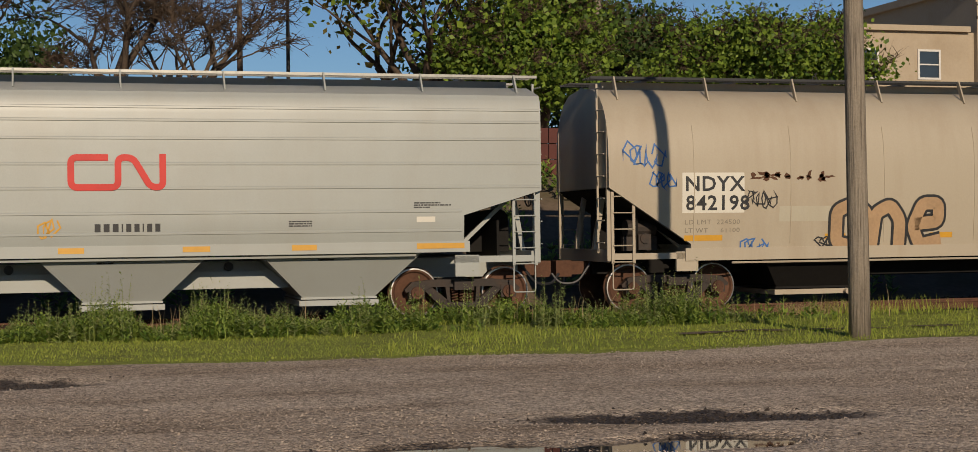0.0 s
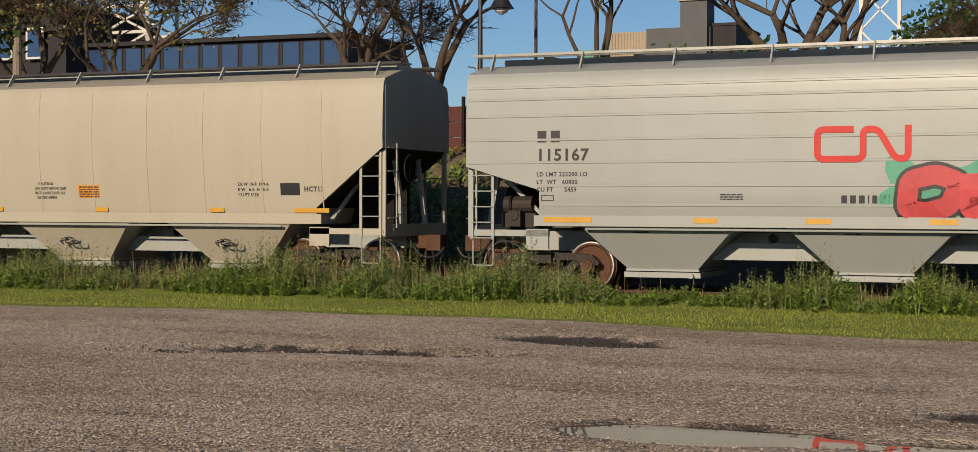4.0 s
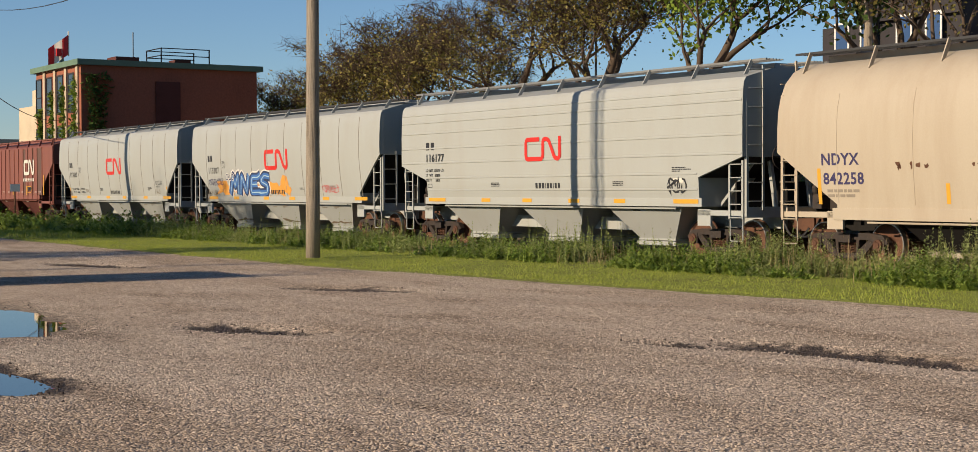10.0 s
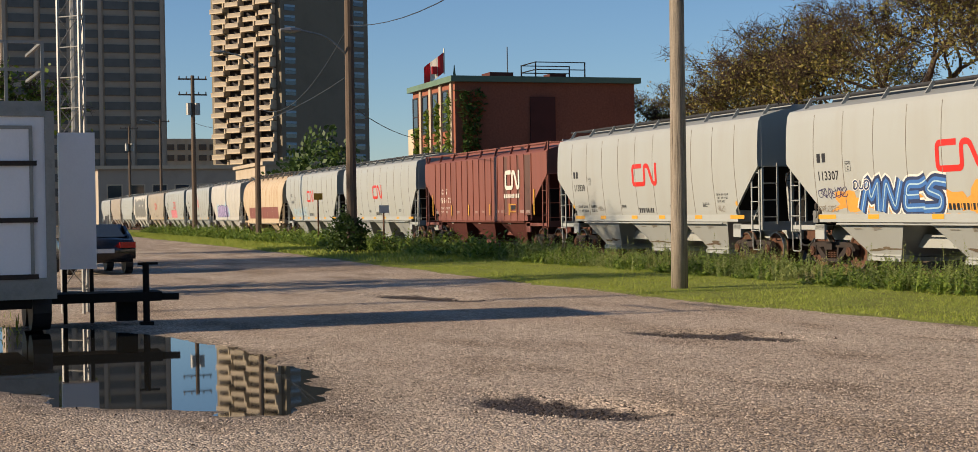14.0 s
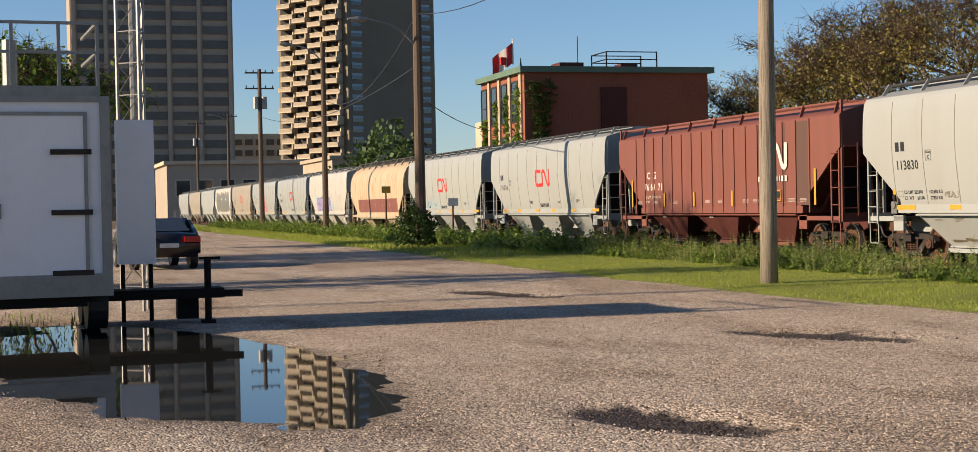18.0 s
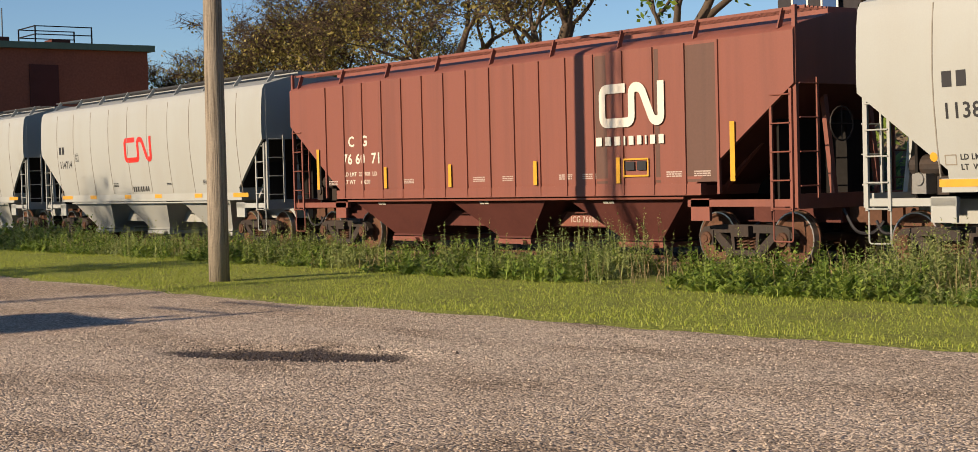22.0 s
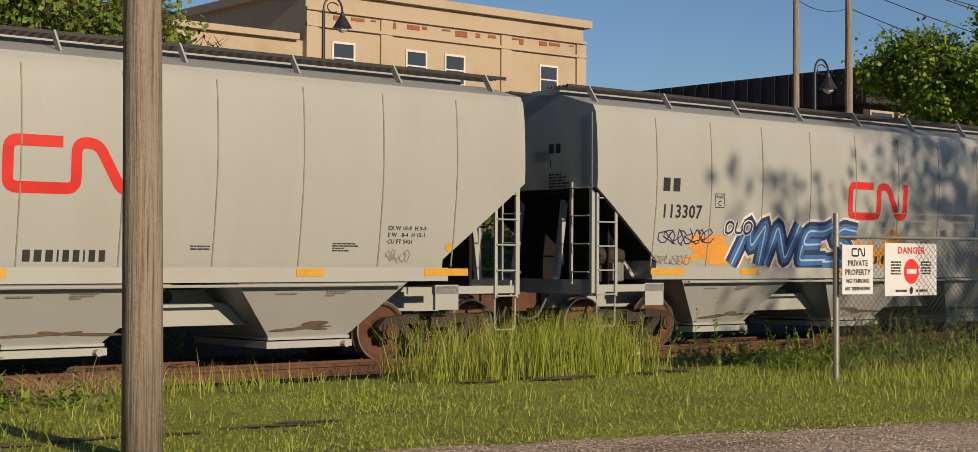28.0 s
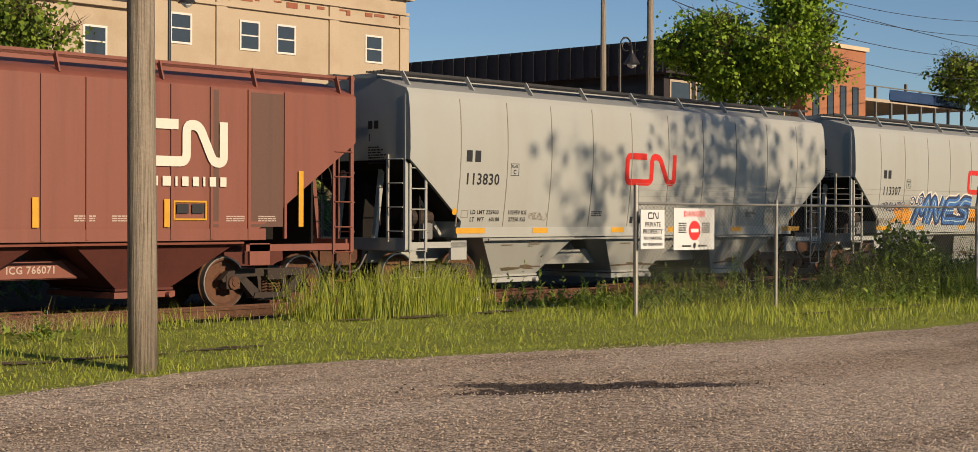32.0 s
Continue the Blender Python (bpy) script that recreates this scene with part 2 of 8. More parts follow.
def gravel_material():
    """Crushed pinkish stone: pebbles, dusty lanes, and damp dark ground in and round the dips."""
    m = bpy.data.materials.new("gravel")
    m.use_nodes = True
    n, l = m.node_tree.nodes, m.node_tree.links
    bsdf = n["Principled BSDF"]
    co = n.new("ShaderNodeTexCoord").outputs["Object"]

    def tex(kind, scale, detail=6.0, src=co):
        x = n.new(kind)
        x.inputs["Scale"].default_value = scale
        if detail is not None:
            x.inputs["Detail"].default_value = detail
        l.new(src, x.inputs["Vector"])
        return x

    def ramp(value, a, b, c, d):
        r = n.new("ShaderNodeMapRange")
        for key, q in zip(("From Min", "From Max", "To Min", "To Max"), (a, b, c, d)):
            r.inputs[key].default_value = q
        l.new(value, r.inputs["Value"])
        return r.outputs["Result"]

    def math_(op, a, b):
        x = n.new("ShaderNodeMath")
        x.operation = op
        for k, q in enumerate((a, b)):
            if isinstance(q, float):
                x.inputs[k].default_value = q
            else:
                l.new(q, x.inputs[k])
        return x.outputs["Value"]

    def blend(fac, a, b):
        x = n.new("ShaderNodeMix")
        x.data_type = "RGBA"
        l.new(fac, x.inputs["Factor"])
        for key, q in (("A", a), ("B", b)):
            if isinstance(q, tuple):
                x.inputs[key].default_value = (*q, 1)
            else:
                l.new(q, x.inputs[key])
        return x.outputs["Result"]

    peb = tex("ShaderNodeTexVoronoi", 46.0, None)
    pebble = n.new("ShaderNodeSeparateColor")
    l.new(peb.outputs["Color"], pebble.inputs["Color"])
    big = tex("ShaderNodeTexVoronoi", 19.0, None)
    bigc = n.new("ShaderNodeSeparateColor")
    l.new(big.outputs["Color"], bigc.inputs["Color"])
    mp = n.new("ShaderNodeMapping")
    mp.inputs["Scale"].default_value = (0.35, 1.0, 1.0)
    l.new(co, mp.inputs["Vector"])
    lanes = tex("ShaderNodeTexNoise", 0.55, 8.0, mp.outputs["Vector"])
    fine = tex("ShaderNodeTexNoise", 3.0, 8.0)
    wob = tex("ShaderNodeTexNoise", 1.6, 9.0)
    wob.inputs["Roughness"].default_value = 0.75
    colour = blend(ramp(lanes.outputs["Fac"], 0.40, 0.62, 0.0, 1.0), (0.425, 0.345, 0.268), (0.305, 0.236, 0.172))
    broad = tex("ShaderNodeTexNoise", 0.22, 5.0, mp.outputs["Vector"])
    colour = blend(ramp(broad.outputs["Fac"], 0.52, 0.66, 0.0, 0.55), colour, (0.45, 0.382, 0.305))
    ridge = tex("ShaderNodeTexNoise", 1.1, 6.0, mp.outputs["Vector"])
    colour = blend(ramp(ridge.outputs["Fac"], 0.56, 0.68, 0.0, 0.6), colour, (0.195, 0.146, 0.104))
    colour = blend(ramp(fine.outputs["Fac"], 0.5, 0.75, 0.0, 0.5), colour, (0.268, 0.205, 0.15))
    shade = math_("MULTIPLY", ramp(pebble.outputs["Red"], 0.0, 1.0, 0.42, 1.58), ramp(bigc.outputs["Green"], 0.0, 1.0, 0.80, 1.20))
    sc = n.new("ShaderNodeVectorMath")
    sc.operation = "SCALE"
    l.new(colour, sc.inputs[0])
    l.new(shade, sc.inputs["Scale"])
    ws = n.new("ShaderNodeVectorMath")
    ws.operation = "MULTIPLY_ADD"
    l.new(wob.outputs["Color"], ws.inputs[0])
    ws.inputs[1].default_value = (1.3, 1.3, 0)
    l.new(co, ws.inputs[2])
    damp = None
    for cx, cy, a, b, turn, deep, water in PUDDLES:
        mq = n.new("ShaderNodeMapping")
        mq.vector_type = "TEXTURE"
        mq.inputs["Location"].default_value = (cx + 0.65, cy + 0.65, 0)
        mq.inputs["Rotation"].default_value = (0, 0, turn)
        mq.inputs["Scale"].default_value = (a, b, 1000)
        l.new(ws.outputs["Vector"], mq.inputs["Vector"])
        ln = n.new("ShaderNodeVectorMath")
        ln.operation = "LENGTH"
        l.new(mq.outputs["Vector"], ln.inputs[0])
        q = ramp(ln.outputs["Value"], 0.85, 1.5 if water else 1.1, 1.0, 0.0)
        damp = q if damp is None else math_("MAXIMUM", damp, q)
    wet = math_("MULTIPLY", damp, ramp(pebble.outputs["Green"], 0.0, 1.0, 1.05, 0.8))
    l.new(blend(wet, sc.outputs["Vector"], (0.032, 0.023, 0.017)), bsdf.inputs["Base Color"])
    l.new(ramp(damp, 0.0, 1.0, 0.95, 0.6), bsdf.inputs["Roughness"])
    bsdf.inputs["Specular IOR Level"].default_value = 0.15
    bump = n.new("ShaderNodeBump")
    bump.inputs["Strength"].default_value, bump.inputs["Distance"].default_value = 1.0, 0.011
    hgt = math_("ADD", peb.outputs["Distance"], math_("MULTIPLY", big.outputs["Distance"], 0.8))
    bump.invert = True
    l.new(hgt, bump.inputs["Height"])
    l.new(bump.outputs["Normal"], bsdf.inputs["Normal"])
    return m


M["gravel"] = gravel_material()
M["crushed"] = mat("crushed_stone", (0.47, 0.385, 0.305), 0.95, var=0.5, fine=9, coarse=0.5, bump=0.3, spec=0.15)
M["soil"] = mat("soil", (0.144, 0.108, 0.0756), 0.95, var=0.4, fine=8, coarse=0.5, bump=0.6, stain=(0.0576, 0.0612, 0.0252), amount=0.7, spec=0.15)
M["lawn"] = mat("lawn", (0.205, 0.235, 0.045), 0.9, var=0.5, fine=16, coarse=0.9, bump=0.9, stain=(0.095, 0.085, 0.042), amount=0.65, depth=0.05, spec=0.15)
M["ballast"] = mat("ballast", (0.062, 0.049, 0.041), 0.95, var=0.6, fine=16, coarse=0.8, bump=1.0, depth=0.05, spec=0.15)
M["water"] = mat("water", (0.02, 0.02, 0.018), 0.02, var=0.1, bump=0.0, spec=0.6)
M["grey"] = mat("grey_paint", (0.306, 0.32, 0.302), 0.42, dent=0.012, var=0.05, fine=40, coarse=0.9, bump=0.03, stain=(0.266, 0.252, 0.209), amount=0.35, stretch=(1, 1, 0.25))
M["tan"] = mat("tan_paint", (0.36, 0.31, 0.234), 0.45, dent=0.012, var=0.07, fine=30, coarse=0.8, bump=0.04, stain=(0.259, 0.194, 0.13), amount=0.4, stretch=(1.5, 1, 0.2))
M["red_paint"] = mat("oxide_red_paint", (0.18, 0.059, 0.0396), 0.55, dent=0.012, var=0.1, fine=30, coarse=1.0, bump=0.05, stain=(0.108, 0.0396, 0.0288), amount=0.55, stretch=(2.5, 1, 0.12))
# dark red: dirt on the red car's hoppers, painted shade on its end slopes
M["red_dark"] = mat("oxide_red_dark", (0.09, 0.0312, 0.0252), 0.65, var=0.15, fine=20, coarse=1.2, bump=0.05, spec=0.15)
# near black; also paints in the shade at the car ends
M["underframe"] = mat("dark_underframe", (0.011, 0.01, 0.009), 0.75, var=0.3, fine=14, coarse=2, bump=0.1, spec=0.15)
M["truck"] = mat("cast_truck_steel", (0.042, 0.035, 0.031), 0.6, metal=0.2, var=0.3, fine=14, coarse=4, bump=0.15, stain=(0.07, 0.043, 0.028), amount=0.5, spec=0.15)
M["rust"] = mat("rusty_steel", (0.10, 0.05, 0.031), 0.8, var=0.35, fine=20, coarse=3, bump=0.2, stain=(0.042, 0.024, 0.018), amount=0.6, spec=0.15)
M["dull_white"] = mat("faded_white_stencil", (0.38, 0.3, 0.26), 0.6, var=0.1, bump=0)
M["shingle"] = mat("grey_shingle", (0.0936, 0.0972, 0.101), 0.8, var=0.15, fine=8, coarse=1, bump=0.1)
M["weld"] = mat("weathered_weld_line", (0.194, 0.176, 0.148), 0.6, var=0.15, fine=20, coarse=2, bump=0.05)
M["wire_mesh"] = mat("weathered_wire_mesh", (0.045, 0.045, 0.042), 0.6, metal=0.3, var=0.1, bump=0)
M["tread"] = mat("bright_wheel_rim", (0.42, 0.40, 0.37), 0.35, metal=0.9, var=0.1, bump=0.03)
M["grating"] = mat("dark_walkway_grating", (0.045, 0.046, 0.048), 0.6, metal=0.3, var=0.2, fine=30, coarse=5, bump=0.04, spec=0.2)
M["galv"] = mat("galvanised_steel", (0.259, 0.256, 0.238), 0.45, metal=0.6, var=0.12, fine=30, coarse=5, bump=0.04)
M["logo_red"] = mat("logo_red_paint", (0.50, 0.026, 0.020), 0.42, var=0.06, bump=0.02, spec=0.3)
M["white"] = mat("white_paint", (0.56, 0.53, 0.46), 0.45, var=0.06, bump=0.03, stain=(0.5, 0.46, 0.4), amount=0.3)
M["black"] = mat("black_paint", (0.016, 0.016, 0.018), 0.5, var=0.1, bump=0.02)
M["navy"] = mat("navy_paint", (0.03, 0.025, 0.08), 0.5, var=0.1, bump=0.02)
M["yellow"] = mat("reflective_yellow", (0.52, 0.27, 0.022), 0.45, var=0.12, fine=12, coarse=6, bump=0.02)
M["faded"] = mat("faded_print", (0.20, 0.17, 0.13), 0.6, var=0.1, bump=0)
M["wood"] = mat("weathered_pole_wood", (0.252, 0.216, 0.169), 0.9, var=0.25, fine=30, coarse=5, bump=0.5, stain=(0.036, 0.0274, 0.0216), amount=0.95, stretch=(9, 9, 0.22), groove=0.02, spec=0.15)
M["tie"] = mat("tie_timber", (0.05, 0.04, 0.032), 0.9, var=0.3, fine=20, coarse=3, bump=0.3, spec=0.15)
M["bark"] = mat("bark", (0.085, 0.063, 0.046), 0.9, var=0.35, fine=14, coarse=3, bump=0.6, stretch=(3, 3, 0.5), spec=0.15)
M["brick"] = mat("red_brick", (0.25, 0.092, 0.056), 0.85, var=0.3, fine=9, coarse=0.5, bump=0.3, stain=(0.175, 0.064, 0.042), amount=0.5, spec=0.15)
M["beige_wall"] = mat("beige_stucco", (0.37, 0.305, 0.22), 0.9, var=0.1, fine=12, coarse=0.4, bump=0.2, stain=(0.259, 0.194, 0.122), amount=0.5)
# lighter grey-brown panes for the office tower
M["office_glass"] = mat("grey_office_glass", (0.085, 0.08, 0.07), 0.3, var=0.4, fine=0.6, coarse=0.12, bump=0, spec=0.5)
M["concrete"] = mat("tower_concrete", (0.35, 0.295, 0.225), 0.85, var=0.1, fine=6, coarse=0.2, bump=0.1)
M["conc_light"] = mat("pale_concrete", (0.486, 0.403, 0.281), 0.85, var=0.1, fine=6, coarse=0.3, bump=0.1)
M["dark_clad"] = mat("charcoal_cladding", (0.035, 0.032, 0.034), 0.7, var=0.2, fine=8, coarse=1, bump=0.1, stretch=(3, 3, 0.2), spec=0.15)
M["green_trim"] = mat("green_copper_trim", (0.10, 0.17, 0.115), 0.7, var=0.15, bump=0.05)
# darker brown variant of the pole wood
M["dark_wood"] = mat("dark_brown_pole_wood", (0.115, 0.086, 0.064), 0.9, var=0.25, fine=30, coarse=5, bump=0.4, stain=(0.03, 0.024, 0.02), amount=0.8, stretch=(9, 9, 0.22), spec=0.15)
M["glass"] = mat("window_glass", (0.03, 0.04, 0.05), 0.06, var=0.05, bump=0.0, spec=0.8)
M["blue_glass"] = mat("blue_window_glass", (0.03, 0.06, 0.14), 0.06, var=0.05, bump=0.0, spec=0.8)
M["sash"] = mat("white_sash", (0.56, 0.545, 0.51), 0.5, var=0.05, bump=0.02)
M["chalk"] = mat("white_spray", (0.58, 0.56, 0.51), 0.7, var=0.1, bump=0)
M["spray_blue"] = mat("blue_spray", (0.035, 0.12, 0.33), 0.6, var=0.2, bump=0)
M["spray_navy"] = mat("navy_spray", (0.02, 0.035, 0.09), 0.6, var=0.2, bump=0)
M["spray_cyan"] = mat("pale_blue_spray", (0.30, 0.43, 0.50), 0.6, var=0.1, bump=0)
M["spray_orange"] = mat("orange_spray", (0.56, 0.25, 0.04), 0.6, var=0.2, bump=0)
M["spray_tan"] = mat("tan_orange_spray", (0.34, 0.22, 0.12), 0.6, var=0.2, bump=0)
# darker red for the car's own streaks and a painted pole shadow
M["sooty_red"] = mat("streak_and_shadow_red", (0.095, 0.047, 0.033), 0.6, var=0.15, fine=20, coarse=1.4, bump=0.04, stretch=(2.5, 1, 0.1))
M["spray_red"] = mat("red_spray", (0.45, 0.036, 0.042), 0.5, var=0.2, fine=6, bump=0)
M["spray_teal"] = mat("teal_spray", (0.085, 0.31, 0.20), 0.6, var=0.2, bump=0)
M["spray_lilac"] = mat("lilac_spray", (0.32, 0.26, 0.42), 0.6, var=0.2, bump=0)
M["spray_pink"] = mat("pink_spray", (0.52, 0.2, 0.23), 0.6, var=0.2, bump=0)
M["leaf"] = leafy("leaf", (0.05, 0.10, 0.015), (0.20, 0.28, 0.035))
M["leaf_bright"] = leafy("bright_leaf", (0.05, 0.125, 0.012), (0.27, 0.40, 0.035))
M["leaf_dark"] = leafy("dark_leaf", (0.03, 0.06, 0.014), (0.075, 0.12, 0.028))
M["leaf_olive"] = leafy("olive_leaf", (0.10, 0.10, 0.022), (0.25, 0.20, 0.055))
M["blade"] = leafy("grass_blade", (0.18, 0.245, 0.03), (0.34, 0.365, 0.068))
M["weed"] = leafy("weed_leaf", (0.065, 0.13, 0.018), (0.27, 0.34, 0.065))
M["weed_pale"] = leafy("pale_weed_leaf", (0.14, 0.19, 0.05), (0.33, 0.36, 0.13))
M["straw"] = leafy("dry_stalk", (0.28, 0.20, 0.10), (0.40, 0.31, 0.17))
M["twig"] = mat("twig", (0.085, 0.06, 0.042), 0.9, var=0.3, bump=0, spec=0.15)
M["trailer"] = mat("white_trailer_panel", (0.80, 0.80, 0.80), 0.4, var=0.04, fine=30, coarse=0.8, bump=0.02, stain=(0.5, 0.5, 0.48), amount=0.3)
M["car_black"] = mat("black_car_paint", (0.012, 0.012, 0.014), 0.15, var=0.05, bump=0)
M["tail_red"] = mat("tail_light_red", (0.35, 0.01, 0.01), 0.2, var=0.05, bump=0)
M["flag_red"] = mat("flag_red", (0.62, 0.02, 0.02), 0.7, var=0.1, bump=0)
# white, greyed and cooled to put the fence signs' shade into it
M["sign_white"] = mat("sign_white", (0.56, 0.58, 0.585), 0.4, var=0.04, bump=0)
M["sign_red"] = mat("sign_red", (0.62, 0.03, 0.03), 0.4, var=0.04, bump=0)

# ---- the train ----
TRACK_Y = 22.61
ROOF = [(1.535, 4.07), (1.50, 4.13), (1.36, 4.17), (0.75, 4.34), (0.0, 4.40)]
PROFILES = {
    "curved": [(1.40, 1.22), (1.47, 1.45), (1.54, 1.95), (1.60, 2.5), (1.625, 2.95), (1.62, 3.35), (1.60, 3.75), (1.565, 4.02)] + ROOF,
    "ribbed": [(1.50, 1.22), (1.58, 1.40), (1.61, 1.9), (1.615, 2.5), (1.615, 3.2), (1.60, 3.75), (1.57, 4.02)] + ROOF,
    "round": [(1.50, 1.10), (1.52, 1.35), (1.57, 1.9), (1.60, 2.4), (1.60, 2.9), (1.57, 3.3), (1.50, 3.6), (1.36, 3.9), (1.12, 4.15), (0.75, 4.33), (0.0, 4.42)],
    "flat": [(1.52, 1.22), (1.54, 1.5), (1.54, 3.0), (1.54, 3.85), (1.50, 3.90), (1.30, 3.98), (0.6, 4.16), (0.0, 4.2)],
}


def surface(kind):
    prof = PROFILES[kind]
    zs, ys = [p[1] for p in prof], [p[0] for p in prof]
    return lambda z: -float(np.interp(z, zs, ys))


def wheel_bm():
    """One wheelset: axle and two dished wheels, turning about y."""
    bm = bmesh.new()
    rod(bm, [(0, -1.02, 0), (0, 1.02, 0)], 0.075, 10)
    for s in (-1, 1):
        ys = [(0.68, 0.485), (0.715, 0.485), (0.73, 0.462), (0.835, 0.455), (0.835, 0.40), (0.79, 0.37), (0.77, 0.20), (0.85, 0.16), (0.87, 0.10)]
        n, rings = 28, []
        for y, r in ys:
            rings.append([bm.verts.new((r * math.cos(a), s * y, r * math.sin(a))) for a in (2 * math.pi * k / n for k in range(n))])
        for a, b in zip(rings, rings[1:]):
            for k in range(n):
                f = (a[k], a[(k + 1) % n], b[(k + 1) % n], b[k])
                bm.faces.new(f if s > 0 else f[::-1])
        bm.faces.new(rings[0][::-1] if s > 0 else rings[0])
        bm.faces.new(rings[-1] if s > 0 else rings[-1][::-1])
    return bm


def rim_bm(side):
    bm = bmesh.new()
    n = 28
    for s in (side,):
        rings = [[bm.verts.new((r * math.cos(a), s * y, r * math.sin(a))) for a in (2 * math.pi * k / n for k in range(n))] for y, r in ((0.729, 0.466), (0.837, 0.4585), (0.839, 0.435))]
        for a, b in zip(rings, rings[1:]):
            for k in range(n):
                f = (a[k], a[(k + 1) % n], b[(k + 1) % n], b[k])
                bm.faces.new(f if s > 0 else f[::-1])
    return bm


def frame_bm(s):
    """A cast truck side frame on side s, with its window openings and journal boxes."""
    bm = bmesh.new()
    y0, y1 = sorted((s * 0.93, s * 1.07))
    top = [(-1.12, 0.52), (-0.98, 0.66), (-0.6, 0.70), (0.6, 0.70), (0.98, 0.66), (1.12, 0.52), (1.10, 0.47), (0.72, 0.50), (0.58, 0.56), (-0.58, 0.56), (-0.72, 0.50), (-1.10, 0.47)]
    prism(bm, top, y0, y1)
    prism(bm, [(-0.74, 0.50), (-0.60, 0.56), (-0.28, 0.30), (-0.30, 0.20), (-0.42, 0.18)], y0, y1)
    prism(bm, [(0.74, 0.50), (0.42, 0.18), (0.30, 0.20), (0.28, 0.30), (0.60, 0.56)], y0, y1)
    prism(bm, [(-0.44, 0.17), (0.44, 0.17), (0.40, 0.27), (-0.40, 0.27)], y0 - 0.03, y1 + 0.03)
    for q in (-1, 1):
        prism(bm, [(q * 0.24, 0.27), (q * 0.30, 0.27), (q * 0.34, 0.56), (q * 0.26, 0.56)][:: q], y0, y1)
        box(bm, q * 0.889 - 0.15, q * 0.889 + 0.15, y0 - 0.02, y1 + 0.02, 0.35, 0.60)
    return bm


def spring_bm():
    """One coil spring standing at the origin."""
    bm = bmesh.new()
    pts = [(0.055 * math.cos(k * 0.9), 0.055 * math.sin(k * 0.9), 0.275 + 0.0075 * k) for k in range(32)]
    rod(bm, pts, 0.015, 5)
    return bm


SHARED = {}


def shared(key, make, material, smooth=False):
    if key not in SHARED:
        SHARED[key] = mesh_from(make(), key, material, smooth)
    return SHARED[key]


def truck(car, x):
    """A two-axle truck: bolster, side frames, springs and wheelsets."""
    t = bmesh.new()
    box(t, x - 0.19, x + 0.19, -1.18, 1.18, 0.50, 0.68)
    box(t, x - 0.30, x + 0.30, -0.25, 0.25, 0.66, 0.86)
    box(t, x - 0.62, x - 0.56, -0.9, 0.9, 0.42, 0.56)
    box(t, x + 0.56, x + 0.62, -0.9, 0.9, 0.42, 0.56)
    bolster = part("truck_bolster", t, M["truck"], car)
    for s in (-1, 1):
        f = part("side_frame", shared("side_frame%d" % s, lambda: frame_bm(s), M["truck"]), M["truck"], bolster)
        f.location.x = x
        for dx in (-0.15, 0.0, 0.15):
            part("spring", shared("spring", spring_bm, M["rust"]), M["rust"], bolster).location = (x + dx, s * 1.02, 0)
        for q in (-1, 1):
            cap = part("bearing_cap", shared("bearing_cap%d" % s, lambda: cap_bm(s), M["rust"]), M["rust"], bolster)
            cap.location = (x + q * 0.889, 0, 0.457)
    for q in (-1, 1):
        w = part("wheelset", shared("wheelset", wheel_bm, M["rust"]), M["rust"], car)
        w.location = (x + q * 0.889, 0, 0.457)
        for s in (-1, 1):
            part("wheel_rim", shared("wheel_rim%d" % s, lambda: rim_bm(s), M["tread"]), M["tread"], w, "bright worn steel rim")


def cap_bm(s):
    bm = bmesh.new()
    rod(bm, [(0, s * 1.05, 0), (0, s * 1.13, 0)], [0.13, 0.12], 12)
    rod(bm, [(0, s * 1.12, 0), (0, s * 1.15, 0)], [0.07, 0.06], 8)
    for k in range(3):
        a = 2.094 * k
        rod(bm, [(0.09 * math.cos(a), s * 1.12, 0.09 * math.sin(a)), (0.09 * math.cos(a), s * 1.14, 0.09 * math.sin(a))], 0.018, 6)
    return bm


def body_bm(kind, half, cut, zc, zl):
    prof = PROFILES[kind]
    loop = [(-y, z) for y, z in prof] + [(y, z) for y, z in prof[-2::-1]]
    bm = bmesh.new()

    def xe(z):
        return float(np.interp(z, [zl, zc], [half - cut, half]))
    zs = sorted({p[1] for p in prof} | {zc, zl})
    full = [(-float(np.interp(z, [p[1] for p in prof], [p[0] for p in prof])), z) for z in zs]
    full = full + [(-y, z) for y, z in full[-2::-1]]
    left = [bm.verts.new((-xe(z), y, z)) for y, z in full]
    right = [bm.verts.new((xe(z), y, z)) for y, z in full]
    n = len(full)
    for i in range(n):
        j = (i + 1) % n
        bm.faces.new((left[i], right[i], right[j], left[j]))
    for ring, flip in ((left, False), (right, True)):
        for i in range(n // 2 - 1 if n % 2 else n // 2):
            a, b, c, d = ring[i], ring[i + 1], ring[n - 2 - i], ring[n - 1 - i]
            f = (a, b, c, d) if not flip else (d, c, b, a)
            if len(set(f)) == 4:
                bm.faces.new(f)
        m = n // 2
        tri = (ring[m - 1], ring[m], ring[m + 1])
        if n % 2 and not any(set(tri) <= set(fc.verts) for fc in ring[m].link_faces):
            bm.faces.new(tri if not flip else tri[::-1])
    bmesh.ops.recalc_face_normals(bm, faces=bm.faces)
    return bm


